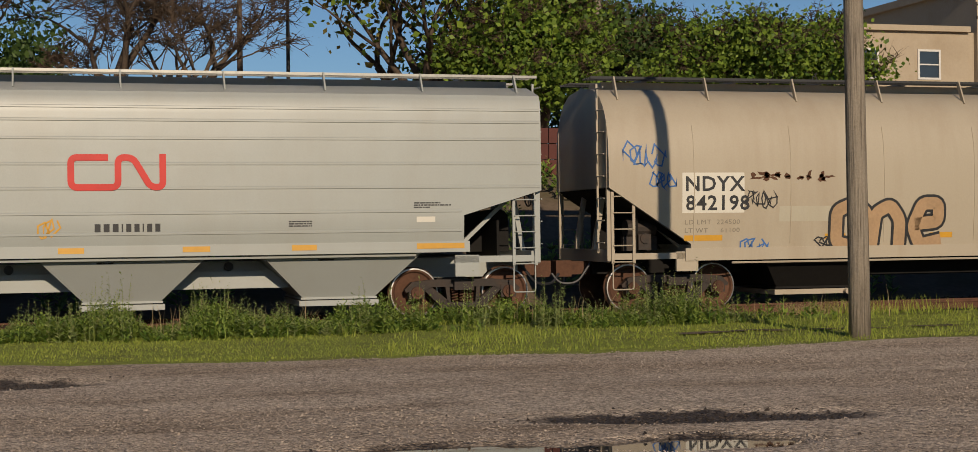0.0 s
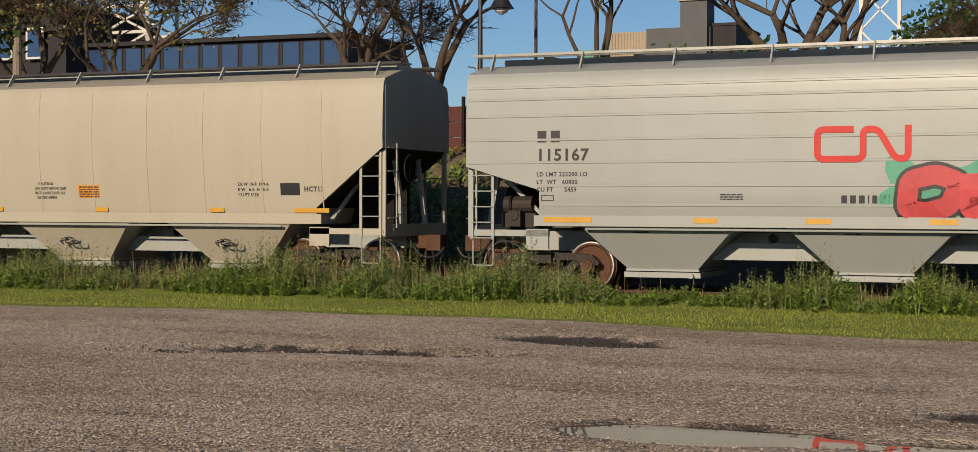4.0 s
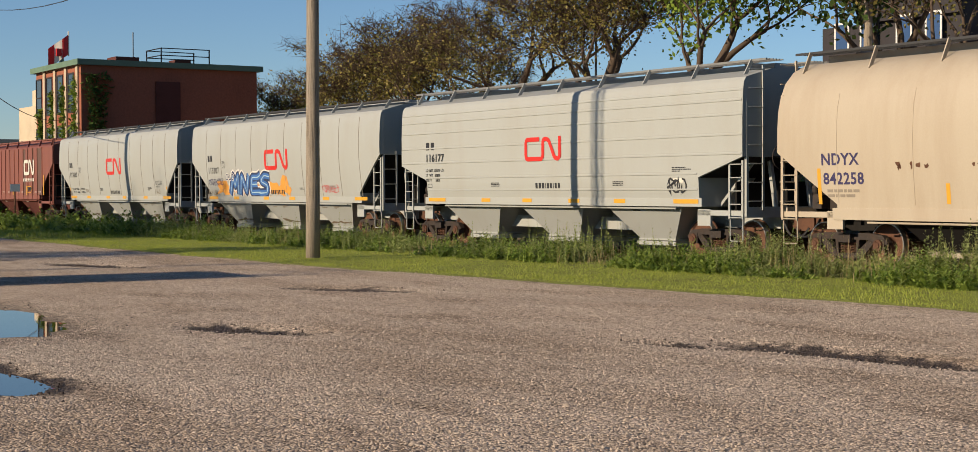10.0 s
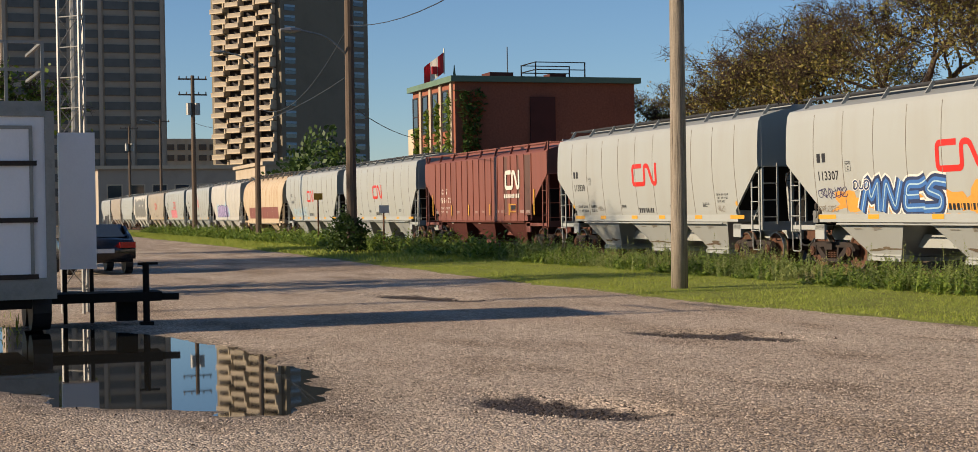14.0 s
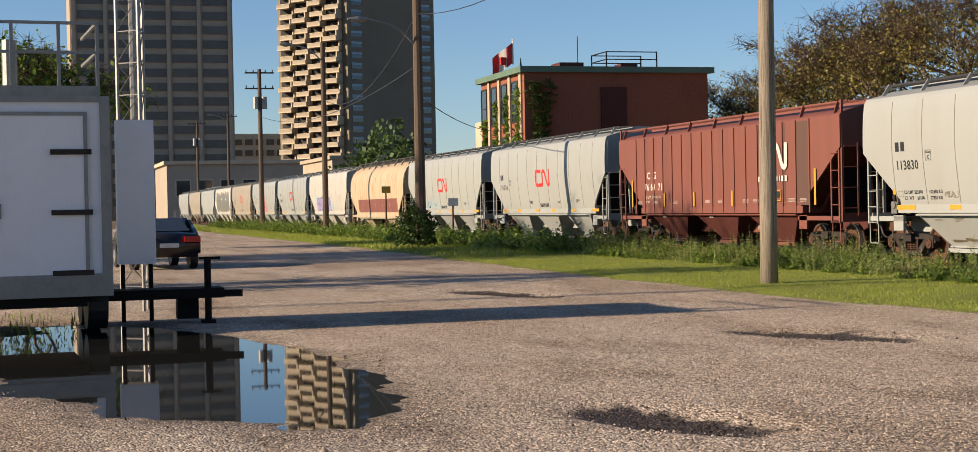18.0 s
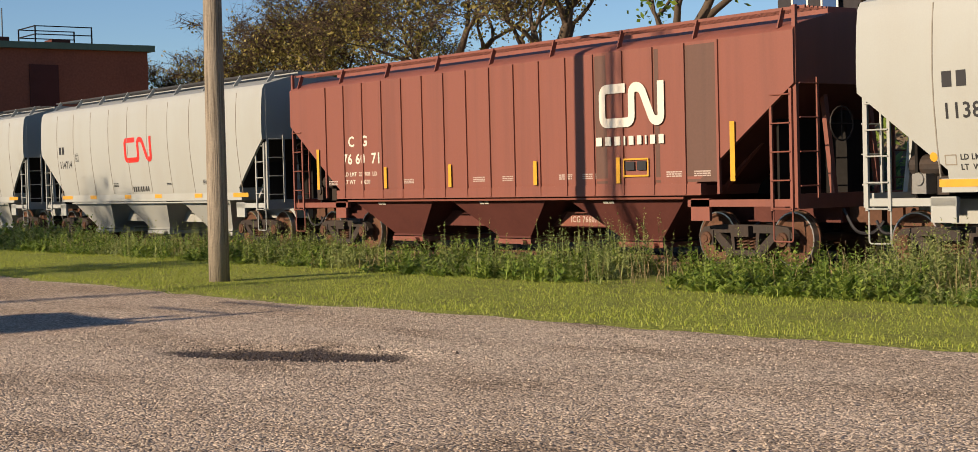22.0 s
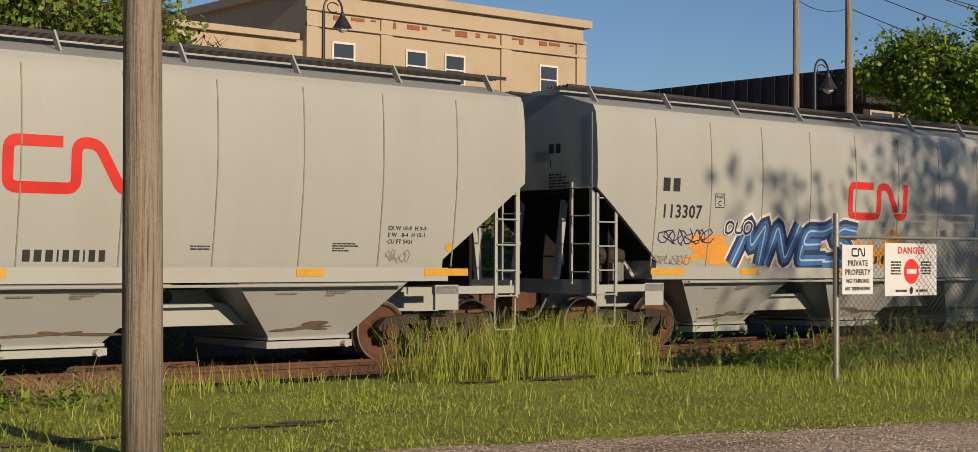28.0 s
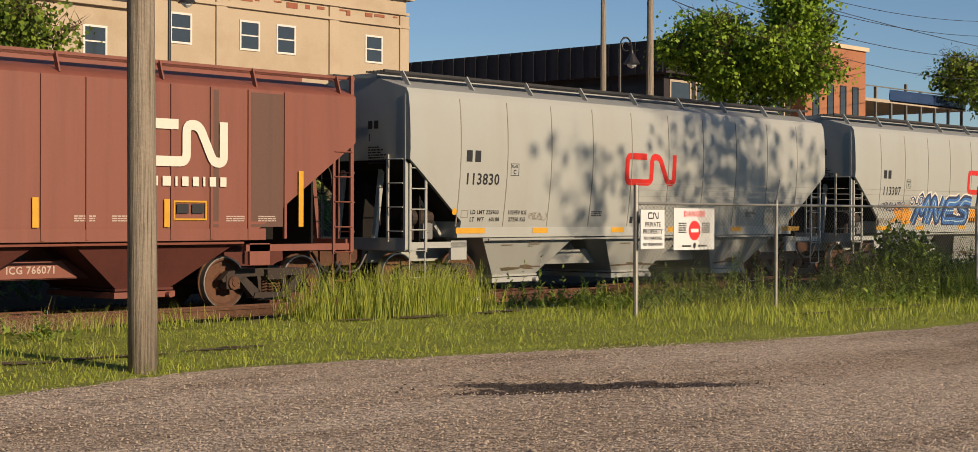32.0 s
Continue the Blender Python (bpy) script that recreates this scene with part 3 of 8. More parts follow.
def hopper_bm(x, top, bot, z0, z1, y0, y1):
    """A discharge hopper: a funnel with a gate below."""
    bm = bmesh.new()
    t = [bm.verts.new(p) for p in ((x - top, -y0, z1), (x + top, -y0, z1), (x + top, y0, z1), (x - top, y0, z1))]
    b = [bm.verts.new(p) for p in ((x - bot, -y1, z0), (x + bot, -y1, z0), (x + bot, y1, z0), (x - bot, y1, z0))]
    for i in range(4):
        bm.faces.new((t[i], b[i], b[(i + 1) % 4], t[(i + 1) % 4]))
    bm.faces.new(t)
    bm.faces.new(b[::-1])
    box(bm, x - bot - 0.03, x + bot + 0.03, -y1 - 0.03, y1 + 0.03, z0 - 0.04, z0)
    return bm


def gate_bm(x, bot, z0, y1):
    bm = bmesh.new()
    box(bm, x - bot - 0.06, x + bot + 0.06, -y1 - 0.05, y1 + 0.05, z0 - 0.16, z0 - 0.06)
    rod(bm, [(x + bot - 0.1, -y1 - 0.16, z0 - 0.12), (x + bot - 0.1, y1 + 0.16, z0 - 0.12)], 0.05, 8)
    return bm


def ladder(car, x0, x1, y, z0, z1, rungs, material):
    bm = bmesh.new()
    beam(bm, (x0, y, z0), (x0, y, z1), 0.055, 0.035, (0, 1, 0))
    beam(bm, (x1, y, z0), (x1, y, z1 - 0.05), 0.055, 0.035, (0, 1, 0))
    lad = part("side_ladder", bm, material, car)
    for k in range(rungs):
        b = bmesh.new()
        z = z0 + (z1 - z0 - 0.12) * k / (rungs - 1) + 0.03
        rod(b, [(x0, y - 0.03, z), (x1, y - 0.03, z)], 0.013, 6)
        part("rung", b, material, lad)
    return lad


def covered_hopper(kind, half, tc, hoppers, paint, cut=1.55, zc=2.75, zl=1.55, posts=9, top=1.52, bot=0.68, name="hopper_car", sill=(1.22, 1.42), hz=0.42, frame_paint=None, hop_paint=None):
    """A covered hopper car standing on the rails: shell, roof walk, hoppers, ends, ladders, trucks."""
    car = new(name)
    fp = frame_paint or paint
    ys = surface(kind)
    eave = PROFILES[kind][-1][1]
    shell = part("body", body_bm(kind, half, cut, zc, zl), paint, car, "", True)
    shell.data.set_sharp_from_angle(angle=radians(38))
    for s in (-1, 1):
        b = bmesh.new()
        y = abs(ys(sill[1])) + 0.02
        box(b, -(half - cut * 0.93), half - cut * 0.93, s * y if s < 0 else s * (y - 0.14), s * (y - 0.14) if s < 0 else s * y, sill[0], sill[1])
        part("side_sill", b, fp, car)
    b = bmesh.new()
    box(b, -half + 0.1, half - 0.1, -0.32, 0.32, 0.72, 1.10)
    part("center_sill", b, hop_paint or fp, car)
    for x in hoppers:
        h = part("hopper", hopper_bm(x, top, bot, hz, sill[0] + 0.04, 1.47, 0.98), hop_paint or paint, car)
        part("outlet_gate", gate_bm(x, bot, hz, 0.98), fp, h)
    for xa, xb in zip(hoppers, hoppers[1:]):
        b = bmesh.new()
        xm, hw = (xa + xb) / 2, (xb - xa) / 2
        wide = [hw - (bot + (top - bot) * (z - hz) / (sill[0] + 0.04 - hz)) - 0.01 for z in (0.60, 0.92)]
        prism(b, [(xm - wide[0], 0.60), (xm + wide[0], 0.60), (xm + wide[1], 0.92), (xm - wide[1], 0.92)], -0.66, -0.58)
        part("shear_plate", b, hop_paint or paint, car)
        b = bmesh.new()
        rod(b, [(xm, -0.375, 1.0), (xm, -0.31, 1.0)], 0.085, 14)
        part("tube_end", b, M["black"], car, "round black opening over the sill")
    # roof walk and hatches
    b = bmesh.new()
    box(b, -half + 0.3, half - 0.3, -0.36, 0.36, eave - 0.04, eave + 0.10)
    roof = part("roof_hatch", b, fp, car)
    for k in range(8):
        b = bmesh.new()
        x = -half + 1.2 + (2 * half - 2.4) * k / 7
        box(b, x - 0.05, x + 0.05, -0.42, 0.42, eave + 0.10, eave + 0.16)
        part("hatch_bar", b, M["galv"], roof)
    yw = {"round": 0.95, "flat": 1.38}.get(kind, 1.02)
    zw = eave + {"flat": 0.04, "curved": 0.10}.get(kind, 0.16)
    out, rail_paint = (0.1, fp) if kind == "flat" else (0.2, M["galv"] if kind == "ribbed" else M["grating"])
    for s in (-1, 1):
        b = bmesh.new()
        box(b, -half - 0.12, half + 0.12, *sorted((s * yw, s * (yw - 0.04))), zw - 0.05, zw)
        walk_part = part("roof_walk", b, rail_paint, car, "grating walkway along the roof")
        for k in range(5):
            b = bmesh.new()
            y = yw - 0.12 - 0.1 * k
            box(b, -half - 0.1, half + 0.1, *sorted((s * y, s * (y - 0.03))), zw - 0.035, zw - 0.005)
            part("grating_bar", b, rail_paint, walk_part)
        for k in range(posts):
            b = bmesh.new()
            x = -half + 0.35 + (2 * half - 0.7) * k / (posts - 1)
            z = float(np.interp(yw + out, [p[0] for p in PROFILES[kind][::-1]], [p[1] for p in PROFILES[kind][::-1]]))
            beam(b, (x, s * (yw + out), z - 0.02), (x, s * (yw - 0.01), zw - 0.02), 0.09, 0.03, (1, 0, 0))
            part("bracket", b, fp, walk_part)
    # ends
    for e in (-1, 1):
        # dark overlay on the slope: the end's shade is put into its colour
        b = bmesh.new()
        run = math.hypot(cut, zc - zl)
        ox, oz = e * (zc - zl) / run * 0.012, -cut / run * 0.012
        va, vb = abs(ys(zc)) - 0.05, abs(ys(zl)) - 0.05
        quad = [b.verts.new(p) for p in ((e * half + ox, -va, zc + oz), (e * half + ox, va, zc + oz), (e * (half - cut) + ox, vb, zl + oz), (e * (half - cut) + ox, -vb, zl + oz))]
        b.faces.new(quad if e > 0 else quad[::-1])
        part("end_slope_sheet", b, M["red_dark"] if kind == "flat" else M["underframe"], car, "end slope sheet with its shade painted dark")
        # web and bulkhead are black to paint the shade under the slope
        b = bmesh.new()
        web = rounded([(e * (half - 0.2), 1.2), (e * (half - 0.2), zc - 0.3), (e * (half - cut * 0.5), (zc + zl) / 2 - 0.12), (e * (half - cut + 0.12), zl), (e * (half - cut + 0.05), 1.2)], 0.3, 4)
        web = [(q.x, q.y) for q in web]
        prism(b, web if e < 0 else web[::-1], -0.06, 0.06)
        part("end_web", b, M["underframe"], car, "end web plate, painted black as shade")
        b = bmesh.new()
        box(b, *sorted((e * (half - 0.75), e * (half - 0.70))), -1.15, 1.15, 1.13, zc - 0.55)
        part("end_bulkhead", b, M["underframe"], car, "bulkhead painted black as shade")
        b = bmesh.new()
        box(b, *sorted((e * (half - 0.16), e * half)), -1.45, 1.45, 0.98, 1.22)
        box(b, *sorted((e * (half - cut * 1.1), e * (half - 0.1))), -1.5, -1.42, 1.02, 1.14)
        box(b, *sorted((e * (half - cut * 1.1), e * (half - 0.1))), 1.42, 1.5, 1.02, 1.14)
        box(b, *sorted((e * (half - 0.7), e * (half - 0.05))), -1.2, 1.2, 1.10, 1.13)
        part("end_sill", b, fp, car)
        for s in (-1, 1):
            b = bmesh.new()
            beam(b, (e * (half - 0.03), s * 1.46, 1.0), (e * (half - 0.03), s * 1.46, zc + 1.25), 0.075, 0.06, (0, 1, 0))
            part("corner_post", b, fp, car)
            ladder(car, e * (half - 0.09), e * (half - 0.52), s * 1.52, 0.95, zc - 0.08, 5, fp)
            b = bmesh.new()
            rod(b, rounded([(e * (half - 0.10), s * 1.5, 1.0), (e * (half - 0.10), s * 1.5, 0.45), (e * (half - 0.52), s * 1.5, 0.45), (e * (half - 0.52), s * 1.5, 1.0)], 0.05, 3), 0.014, 6)
            part("sill_step", b, fp, car)
            b = bmesh.new()
            beam(b, (e * (half - 0.06), s * 0.55, 1.2), (e * (half - 0.3), s * 0.55, zc + 0.2), 0.09, 0.09)
            beam(b, (e * (half - cut), s * 0.9, 1.25), (e * (half - 0.25), s * 0.9, zc + 0.05), 0.07, 0.07)
            part("end_brace", b, fp, car)
            b = bmesh.new()
            box(b, *sorted((e * (half - cut - 0.15), e * (half - cut + 0.30))), *sorted((s * 1.50, s * 1.44)), 0.78, 1.16)
            part("jacking_pad", b, fp, car)
        lad = bmesh.new()
        lad_top, rungs = (zc + 0.1, 4) if kind in ("curved", "flat") else (eave, 8)
        beam(lad, (e * (half + 0.03), -1.02, 1.15), (e * (half + 0.03), -1.02, lad_top), 0.05, 0.04)
        el = part("end_ladder", lad, fp, car)
        for k in range(rungs):
            b = bmesh.new()
            z = 1.35 + (lad_top - 1.45) * k / (rungs - 1)
            rod(b, [(e * (half + 0.05), -1.46, z), (e * (half + 0.05), -1.02, z)], 0.013, 6)
            part("rung", b, fp, el)
        b = bmesh.new()
        box(b, *sorted((e * (half - 0.1), e * (half + 0.34))), -0.14, 0.14, 0.72, 0.98)
        box(b, *sorted((e * (half + 0.30), e * (half + 0.62))), -0.20, 0.12, 0.68, 1.0)
        part("coupler", b, M["rust"], car)
        b = bmesh.new()
        rod(b, rounded([(e * (half - 0.05), -0.35, 0.95), (e * (half + 0.25), -0.4, 0.55), (e * (half + 0.6), -0.35, 0.55), (e * (half + 0.75), -0.3, 0.75)], 0.2, 4), 0.028, 6)
        part("brake_hose", b, M["black"], car)
    b = bmesh.new()
    rod(b, [(-half + 0.55, -0.95, 1.62), (-half + 1.15, -0.95, 1.62)], 0.17, 14)
    box(b, -half + 0.5, -half + 1.2, -1.0, -0.85, 1.18, 1.46)
    part("air_reservoir", b, M["truck"], car)
    b = bmesh.new()
    box(b, -half + 0.72, -half + 0.98, -1.25, -0.9, 1.2, 1.5)
    rod(b, [(-half + 0.85, -1.28, 1.42), (-half + 0.85, -1.22, 1.42)], 0.1, 10)
    part("brake_valve", b, M["galv"] if kind == "curved" else M["truck"], car)
    b = bmesh.new()
    pts = [Vector((half + 0.08, -0.5 + 0.28 * math.cos(a), 2.35 + 0.28 * math.sin(a))) for a in (2 * math.pi * k / 16 for k in range(17))]
    rod(b, pts, 0.015, 6, False)
    for k in range(4):
        rod(b, [(half + 0.08, -0.5, 2.35), pts[k * 4]], 0.01, 5)
    part("hand_brake_wheel", b, M["truck"], car)
    b = bmesh.new()
    rod(b, [(-tc + 1.0, -1.52, sill[0] - 0.05), (tc - 1.0, -1.52, sill[0] - 0.05)], 0.022, 6)
    part("air_line", b, fp, car)
    for x in (-tc, tc):
        truck(car, x)
    return car


def seams(car, kind, xs, z0, z1, material, width=0.035):
    ys = surface(kind)
    for x in xs:
        b = bmesh.new()
        rows = []
        for k in range(9):
            z = z0 + (z1 - z0) * k / 8
            rows.append([b.verts.new((x + q * width / 2, ys(z) - d, z)) for q, d in ((-1, -0.004), (-0.6, 0.009), (0.6, 0.009), (1, -0.004))])
        for a, c in zip(rows, rows[1:]):
            for i in range(3):
                b.faces.new((a[i], a[i + 1], c[i + 1], c[i]))
        part("seam", b, material, car)


def corrugations(car, kind, half, zs, material):
    ys = surface(kind)
    for z in zs:
        b = bmesh.new()
        for x0, x1 in ((-half, half),):
            v = [b.verts.new((x, ys(zz) - d, zz)) for x in (x0, x1) for zz, d in ((z - 0.03, -0.004), (z - 0.016, 0.014), (z + 0.016, 0.014), (z + 0.03, -0.004))]
            for i in range(3):
                b.faces.new((v[i], v[4 + i], v[5 + i], v[1 + i]))
        part("corrugation", b, material, car)


WORM = [(0.42, 1.0), (0.0, 1.0), (0.0, 0.0), (0.53, 0.0), (0.53, 1.0), (0.70, 1.0), (0.90, 0.0), (1.04, 0.0), (1.04, 1.12)]


def worm(car, kind, x, z, w, h, stroke, material):
    """The railway's mark: one bent band."""
    ys = surface(kind)
    b = bmesh.new()
    pts = rounded([(x + (u - 0.5) * w, z + (v - 0.5) * h) for u, v in WORM], h * 0.22, 5)
    ribbon(b, [(p.x, p.y) for p in pts], stroke, ys, 0.018 if kind == "ribbed" else 0.006)
    part("railway_mark", b, material, car, "painted looped band mark")


def stripes(car, kind, rows, z0, z1):
    ys = surface(kind)
    for x0, x1 in rows:
        b = bmesh.new()
        y = min(ys((z0 + z1) / 2), ys(1.42)) - 0.026
        v = [b.verts.new(p) for p in ((x0, y, z0), (x1, y, z0), (x1, y, z1), (x0, y, z1))]
        b.faces.new(v)
        part("reflective_stripe", b, M["yellow"], car, "yellow reflective strip")


def scribble(car, kind, x, z, w, h, material, seed, stroke=0.03, turns=9):
    """A sprayed tag: a looping line."""
    rnd = random.Random(seed)
    ys = surface(kind)
    b = bmesh.new()
    pts = []
    for k in range(turns):
        cx = x + w * (k + 0.5) / turns
        r = w / turns * rnd.uniform(0.6, 1.1)
        for i in range(7):
            a = i / 7 * 6.28 * rnd.choice((1, 1, 0.6)) + k
            pts.append((cx + r * math.cos(a), z + h * (0.5 + 0.5 * math.sin(a) * rnd.uniform(0.6, 1.0))))
    ribbon(b, pts, stroke, ys, 0.008)
    part("sprayed_tag", b, material, car, "sprayed looping tag")


def bubble(car, kind, x, z, w, h, n, fill, line_paint, halo, seed, slant=0.15):
    """A sprayed piece: a row of fat interlocking shapes with outlines on a ragged halo."""
    rnd = random.Random(seed)
    ys = surface(kind)
    if halo:
        for k in range(n + 1):
            b = bmesh.new()
            blob(b, x + w * k / n, z + h * rnd.uniform(0.42, 0.55), w / n * 0.62, h * rnd.uniform(0.5, 0.62), ys, 0.005, seed + k, 22, 0.55)
            part("graffiti_halo", hug(b, ys, 0.005 + 0.0004 * k), halo, car, "sprayed ragged background")
    for k in range(n):
        x0 = x + w * (k - 0.02) / n
        ww = w / n * 1.12
        shape = [(0.0, 0.05), (-0.04, 0.6), (0.12, 1.0), (0.6, 1.04), (1.0, 0.86), (0.93, 0.5), (1.02, 0.16), (0.72, -0.03), (0.4, 0.04)]
        shape = [(u + rnd.uniform(-0.08, 0.08), v + rnd.uniform(-0.08, 0.08)) for u, v in shape]
        pts = [(x0 + (u + slant * (v - 0.5)) * ww, z + v * h) for u, v in shape]
        loop = rounded(pts + pts[:2], ww * 0.13, 3)[1:-1]
        b, c = bmesh.new(), bmesh.new()
        b.faces.new([b.verts.new((p.x, 0, p.y)) for p in loop])
        lift = 0.012 + 0.0015 * (k % 2)
        part("graffiti_fill", hug(b, ys, lift), fill, car, "fat sprayed letter-like shape")
        ribbon(c, [(p.x, p.y) for p in loop] + [(loop[0].x, loop[0].y)], 0.06, ys, lift + 0.003)
        q = rnd.uniform(0.35, 0.6)
        lines = [[(0.28, q), (0.5, q + 0.1), (0.7, q - 0.04)], [(0.3, 0.0), (0.36, 0.26), (0.44, 0.05)], [(0.55, 0.98), (0.6, 0.72), (0.5, 0.62)]]
        for line in lines[: 2 + k % 2]:
            ribbon(c, [(x0 + (u + slant * (v - 0.5)) * ww, z + v * h) for u, v in line], 0.055, ys, lift + 0.003)
        part("graffiti_outline", c, line_paint, car, "dark sprayed outline")
def strokes(car, kind, letters, x, z, w, h, coats, lean=0.0):
    """Sprayed letters in fat strokes; each of the coats is (width, material, name, label, lift)."""
    ys = surface(kind)
    n = len(letters)
    for k, lines in enumerate(letters):
        for width, paint, name, label, lift in coats:
            b = bmesh.new()
            for line in lines:
                pts = [(x + w * (k + u * 0.98) / n + lean * h * (v - 0.5), z + h * v) for u, v in line]
                pts = [(q.x, q.y) for q in rounded(pts, 0.12, 4)]
                ribbon(b, pts, width, ys, lift + 0.0012 * (k % 2))
            part(name, b, paint, car, label)


def chalk_line(car, kind, pts, width, material):
    b = bmesh.new()
    ribbon(b, [(q.x, q.y) for q in rounded(pts, 0.15, 5)], width, surface(kind), 0.008)
    part("chalk_line", b, material, car, "thin white sprayed line")


GLYPH_O = [[(0.5, 0.05), (0.15, 0.12), (0.08, 0.8), (0.5, 0.95), (0.92, 0.75), (0.86, 0.2), (0.5, 0.05), (0.3, 0.07)]]
GLYPH_W = [[(0.02, 0.95), (0.2, 0.06), (0.5, 0.62), (0.78, 0.06), (0.98, 0.95)]]
GLYPH_S = [[(0.98, 0.86), (0.4, 0.94), (0.12, 0.66), (0.85, 0.45), (0.85, 0.1), (0.05, 0.07)]]
GLYPH_L = [[(0.22, 0.96), (0.14, 0.1), (0.86, 0.1), (0.9, 0.42)]]
GLYPH_E = [[(1.05, 0.98), (0.8, 0.84), (0.2, 0.86), (0.16, 0.5), (0.8, 0.52)], [(0.16, 0.5), (0.2, 0.1), (1.15, 0.12)]]
GLYPH_M = [[(0.0, 0.0), (0.18, 1.0), (0.45, 0.4), (0.72, 1.0), (0.9, 0.0)]]
GLYPH_N = [[(0.08, 0.0), (0.12, 0.98), (0.72, 0.1), (0.85, 1.0)]]
# ---- ground ----
def ground_height(x, y):
    z = 0.02 * noise.noise(Vector((x * 0.15, y * 0.15, 0)))
    for cx, cy, a, b, turn, deep, water in PUDDLES:
        dx, dy = x - cx, y - cy
        if dx * dx + dy * dy > (a * 1.6 + 0.5) ** 2:
            continue
        u, w = dx * math.cos(turn) + dy * math.sin(turn), dy * math.cos(turn) - dx * math.sin(turn)
        rag = 0.3 * noise.noise(Vector((x * 0.9, y * 0.9, 4))) + 0.22 * noise.noise(Vector((x * 2.7, y * 2.7, 6)))
        q = (u / a) ** 2 + (w / b) ** 2 + rag * 1.6
        z -= deep * max(0.0, min(1.0, 1.35 - q * 0.75))
    return z


EDGE_X = (-60, -30, -22, -14, -9, -5, 0, 6, 10, 13, 16, 19, 24)
EDGE_Y = (12.8, 12.1, 12.4, 13.2, 13.7, 13.8, 12.6, 12.3, 12.8, 12.2, 11.4, 10.6, 10.4)


def edge_y(x):
    """Where the gravel lot meets the grass."""
    return float(np.interp(x, EDGE_X, EDGE_Y)) + 0.2 * noise.noise(Vector((x * 0.35, 3.3, 0))) + 0.22 * noise.noise(Vector((x * 1.7, 8.1, 0))) + 0.1 * noise.noise(Vector((x * 5.3, 1.1, 0)))


def strip(name, x0, x1, nx, ylow, yhigh, ny, zf, material, label, category="ground"):
    verts, faces = [], []
    for i in range(nx + 1):
        x = x0 + (x1 - x0) * i / nx
        a, b = ylow(x), yhigh(x)
        for j in range(ny + 1):
            y = a + (b - a) * j / ny
            verts.append((x, y, zf(x, y)))
    for i in range(nx):
        for j in range(ny):
            k = i * (ny + 1) + j
            faces.append((k, k + ny + 1, k + ny + 2, k + 1))
    me = bpy.data.meshes.new(name)
    me.from_pydata(verts, [], faces)
    me.materials.append(material)
    me.polygons.foreach_set("use_smooth", [True] * len(faces))
    return tagged(new(name, me), label, category, kind="structure")


bm = bmesh.new()
g = [bm.verts.new(p) for p in ((-2500, -2500, -0.12), (2500, -2500, -0.12), (2500, 2500, -0.12), (-2500, 2500, -0.12))]
bm.faces.new(g)
tagged(part("ground", bm, M["soil"]), "brown and green earth reaching to the horizon", "ground", kind="structure")
strip("gravel_lot", -160, -32, 130, lambda x: -22, lambda x: edge_y(x) + 0.12, 30, ground_height, M["gravel"], "pinkish grey gravel lot reaching down the road")
strip("gravel_lot", -32, 22, 270, lambda x: -4, lambda x: edge_y(x) + 0.12, 100, ground_height, M["gravel"], "pinkish grey gravel lot with potholes and wet patches")
strip("gravel_lot", -32, 22, 27, lambda x: -22, lambda x: -4, 9, ground_height, M["gravel"], "pinkish grey gravel lot")
strip("gravel_lot", 22, 60, 38, lambda x: -22, lambda x: edge_y(x) + 0.12, 30, ground_height, M["gravel"], "pinkish grey gravel lot with potholes and wet patches")
strip("grass_verge", -220, 90, 620, lambda x: edge_y(x) - 0.25, lambda x: 20.3, 30, lambda x, y: -0.03 + 0.07 * min(1.0, (y - edge_y(x) + 0.25) / 0.7) + 0.02 * noise.noise(Vector((x * 0.5, y * 0.5, 2))) - 0.15 * max(0.0, min(1.0, (y - 18.6) / 1.6)), M["lawn"], "mown green grass verge beside the track", "grass")
strip("ballast_bed", -420, 220, 640, lambda x: 20.2, lambda x: 25.0, 8, lambda x, y: -0.1 + 0.04 * noise.noise(Vector((x * 2, y * 2, 1))), M["ballast"], "grey and rusty crushed stone track bed", "track bed")

# ---- track ----
track = tagged(new("railway_track"), "rusty steel rails on dark timber ties", "railway track", kind="structure")
for s in (-1, 1):
    b = bmesh.new()
    y = TRACK_Y + s * 0.7525
    prism(b, [(-420, -0.17), (220, -0.17), (220, 0.0), (-420, 0.0)], y - 0.012, y + 0.012)
    box(b, -420, 220, y - 0.036, y + 0.036, -0.035, 0.0)
    box(b, -420, 220, y - 0.07, y + 0.07, -0.185, -0.165)
    part("rail", b, M["rust"], track)
tie_me = None
for k in range(240):
    x = -70 + k * 0.55
    if tie_me is None:
        b = bmesh.new()
        box(b, -0.11, 0.11, -1.3, 1.3, -0.30, -0.175)
        tie_me = mesh_from(b, "tie", M["tie"])
    part("tie", tie_me, M["tie"], track).location = (x, TRACK_Y, 0.005 * ((k * 7) % 5 - 2))

# ---- cars of the train ----
def grey_curved():
    car = covered_hopper("curved", 7.65, 6.32, (-3.95, 0.05, 4.0), M["grey"])
    seams(car, "curved", [-4.85 + 1.39 * k for k in range(-1, 9)], 1.44, 3.98, M["weld"], 0.028)
    return car


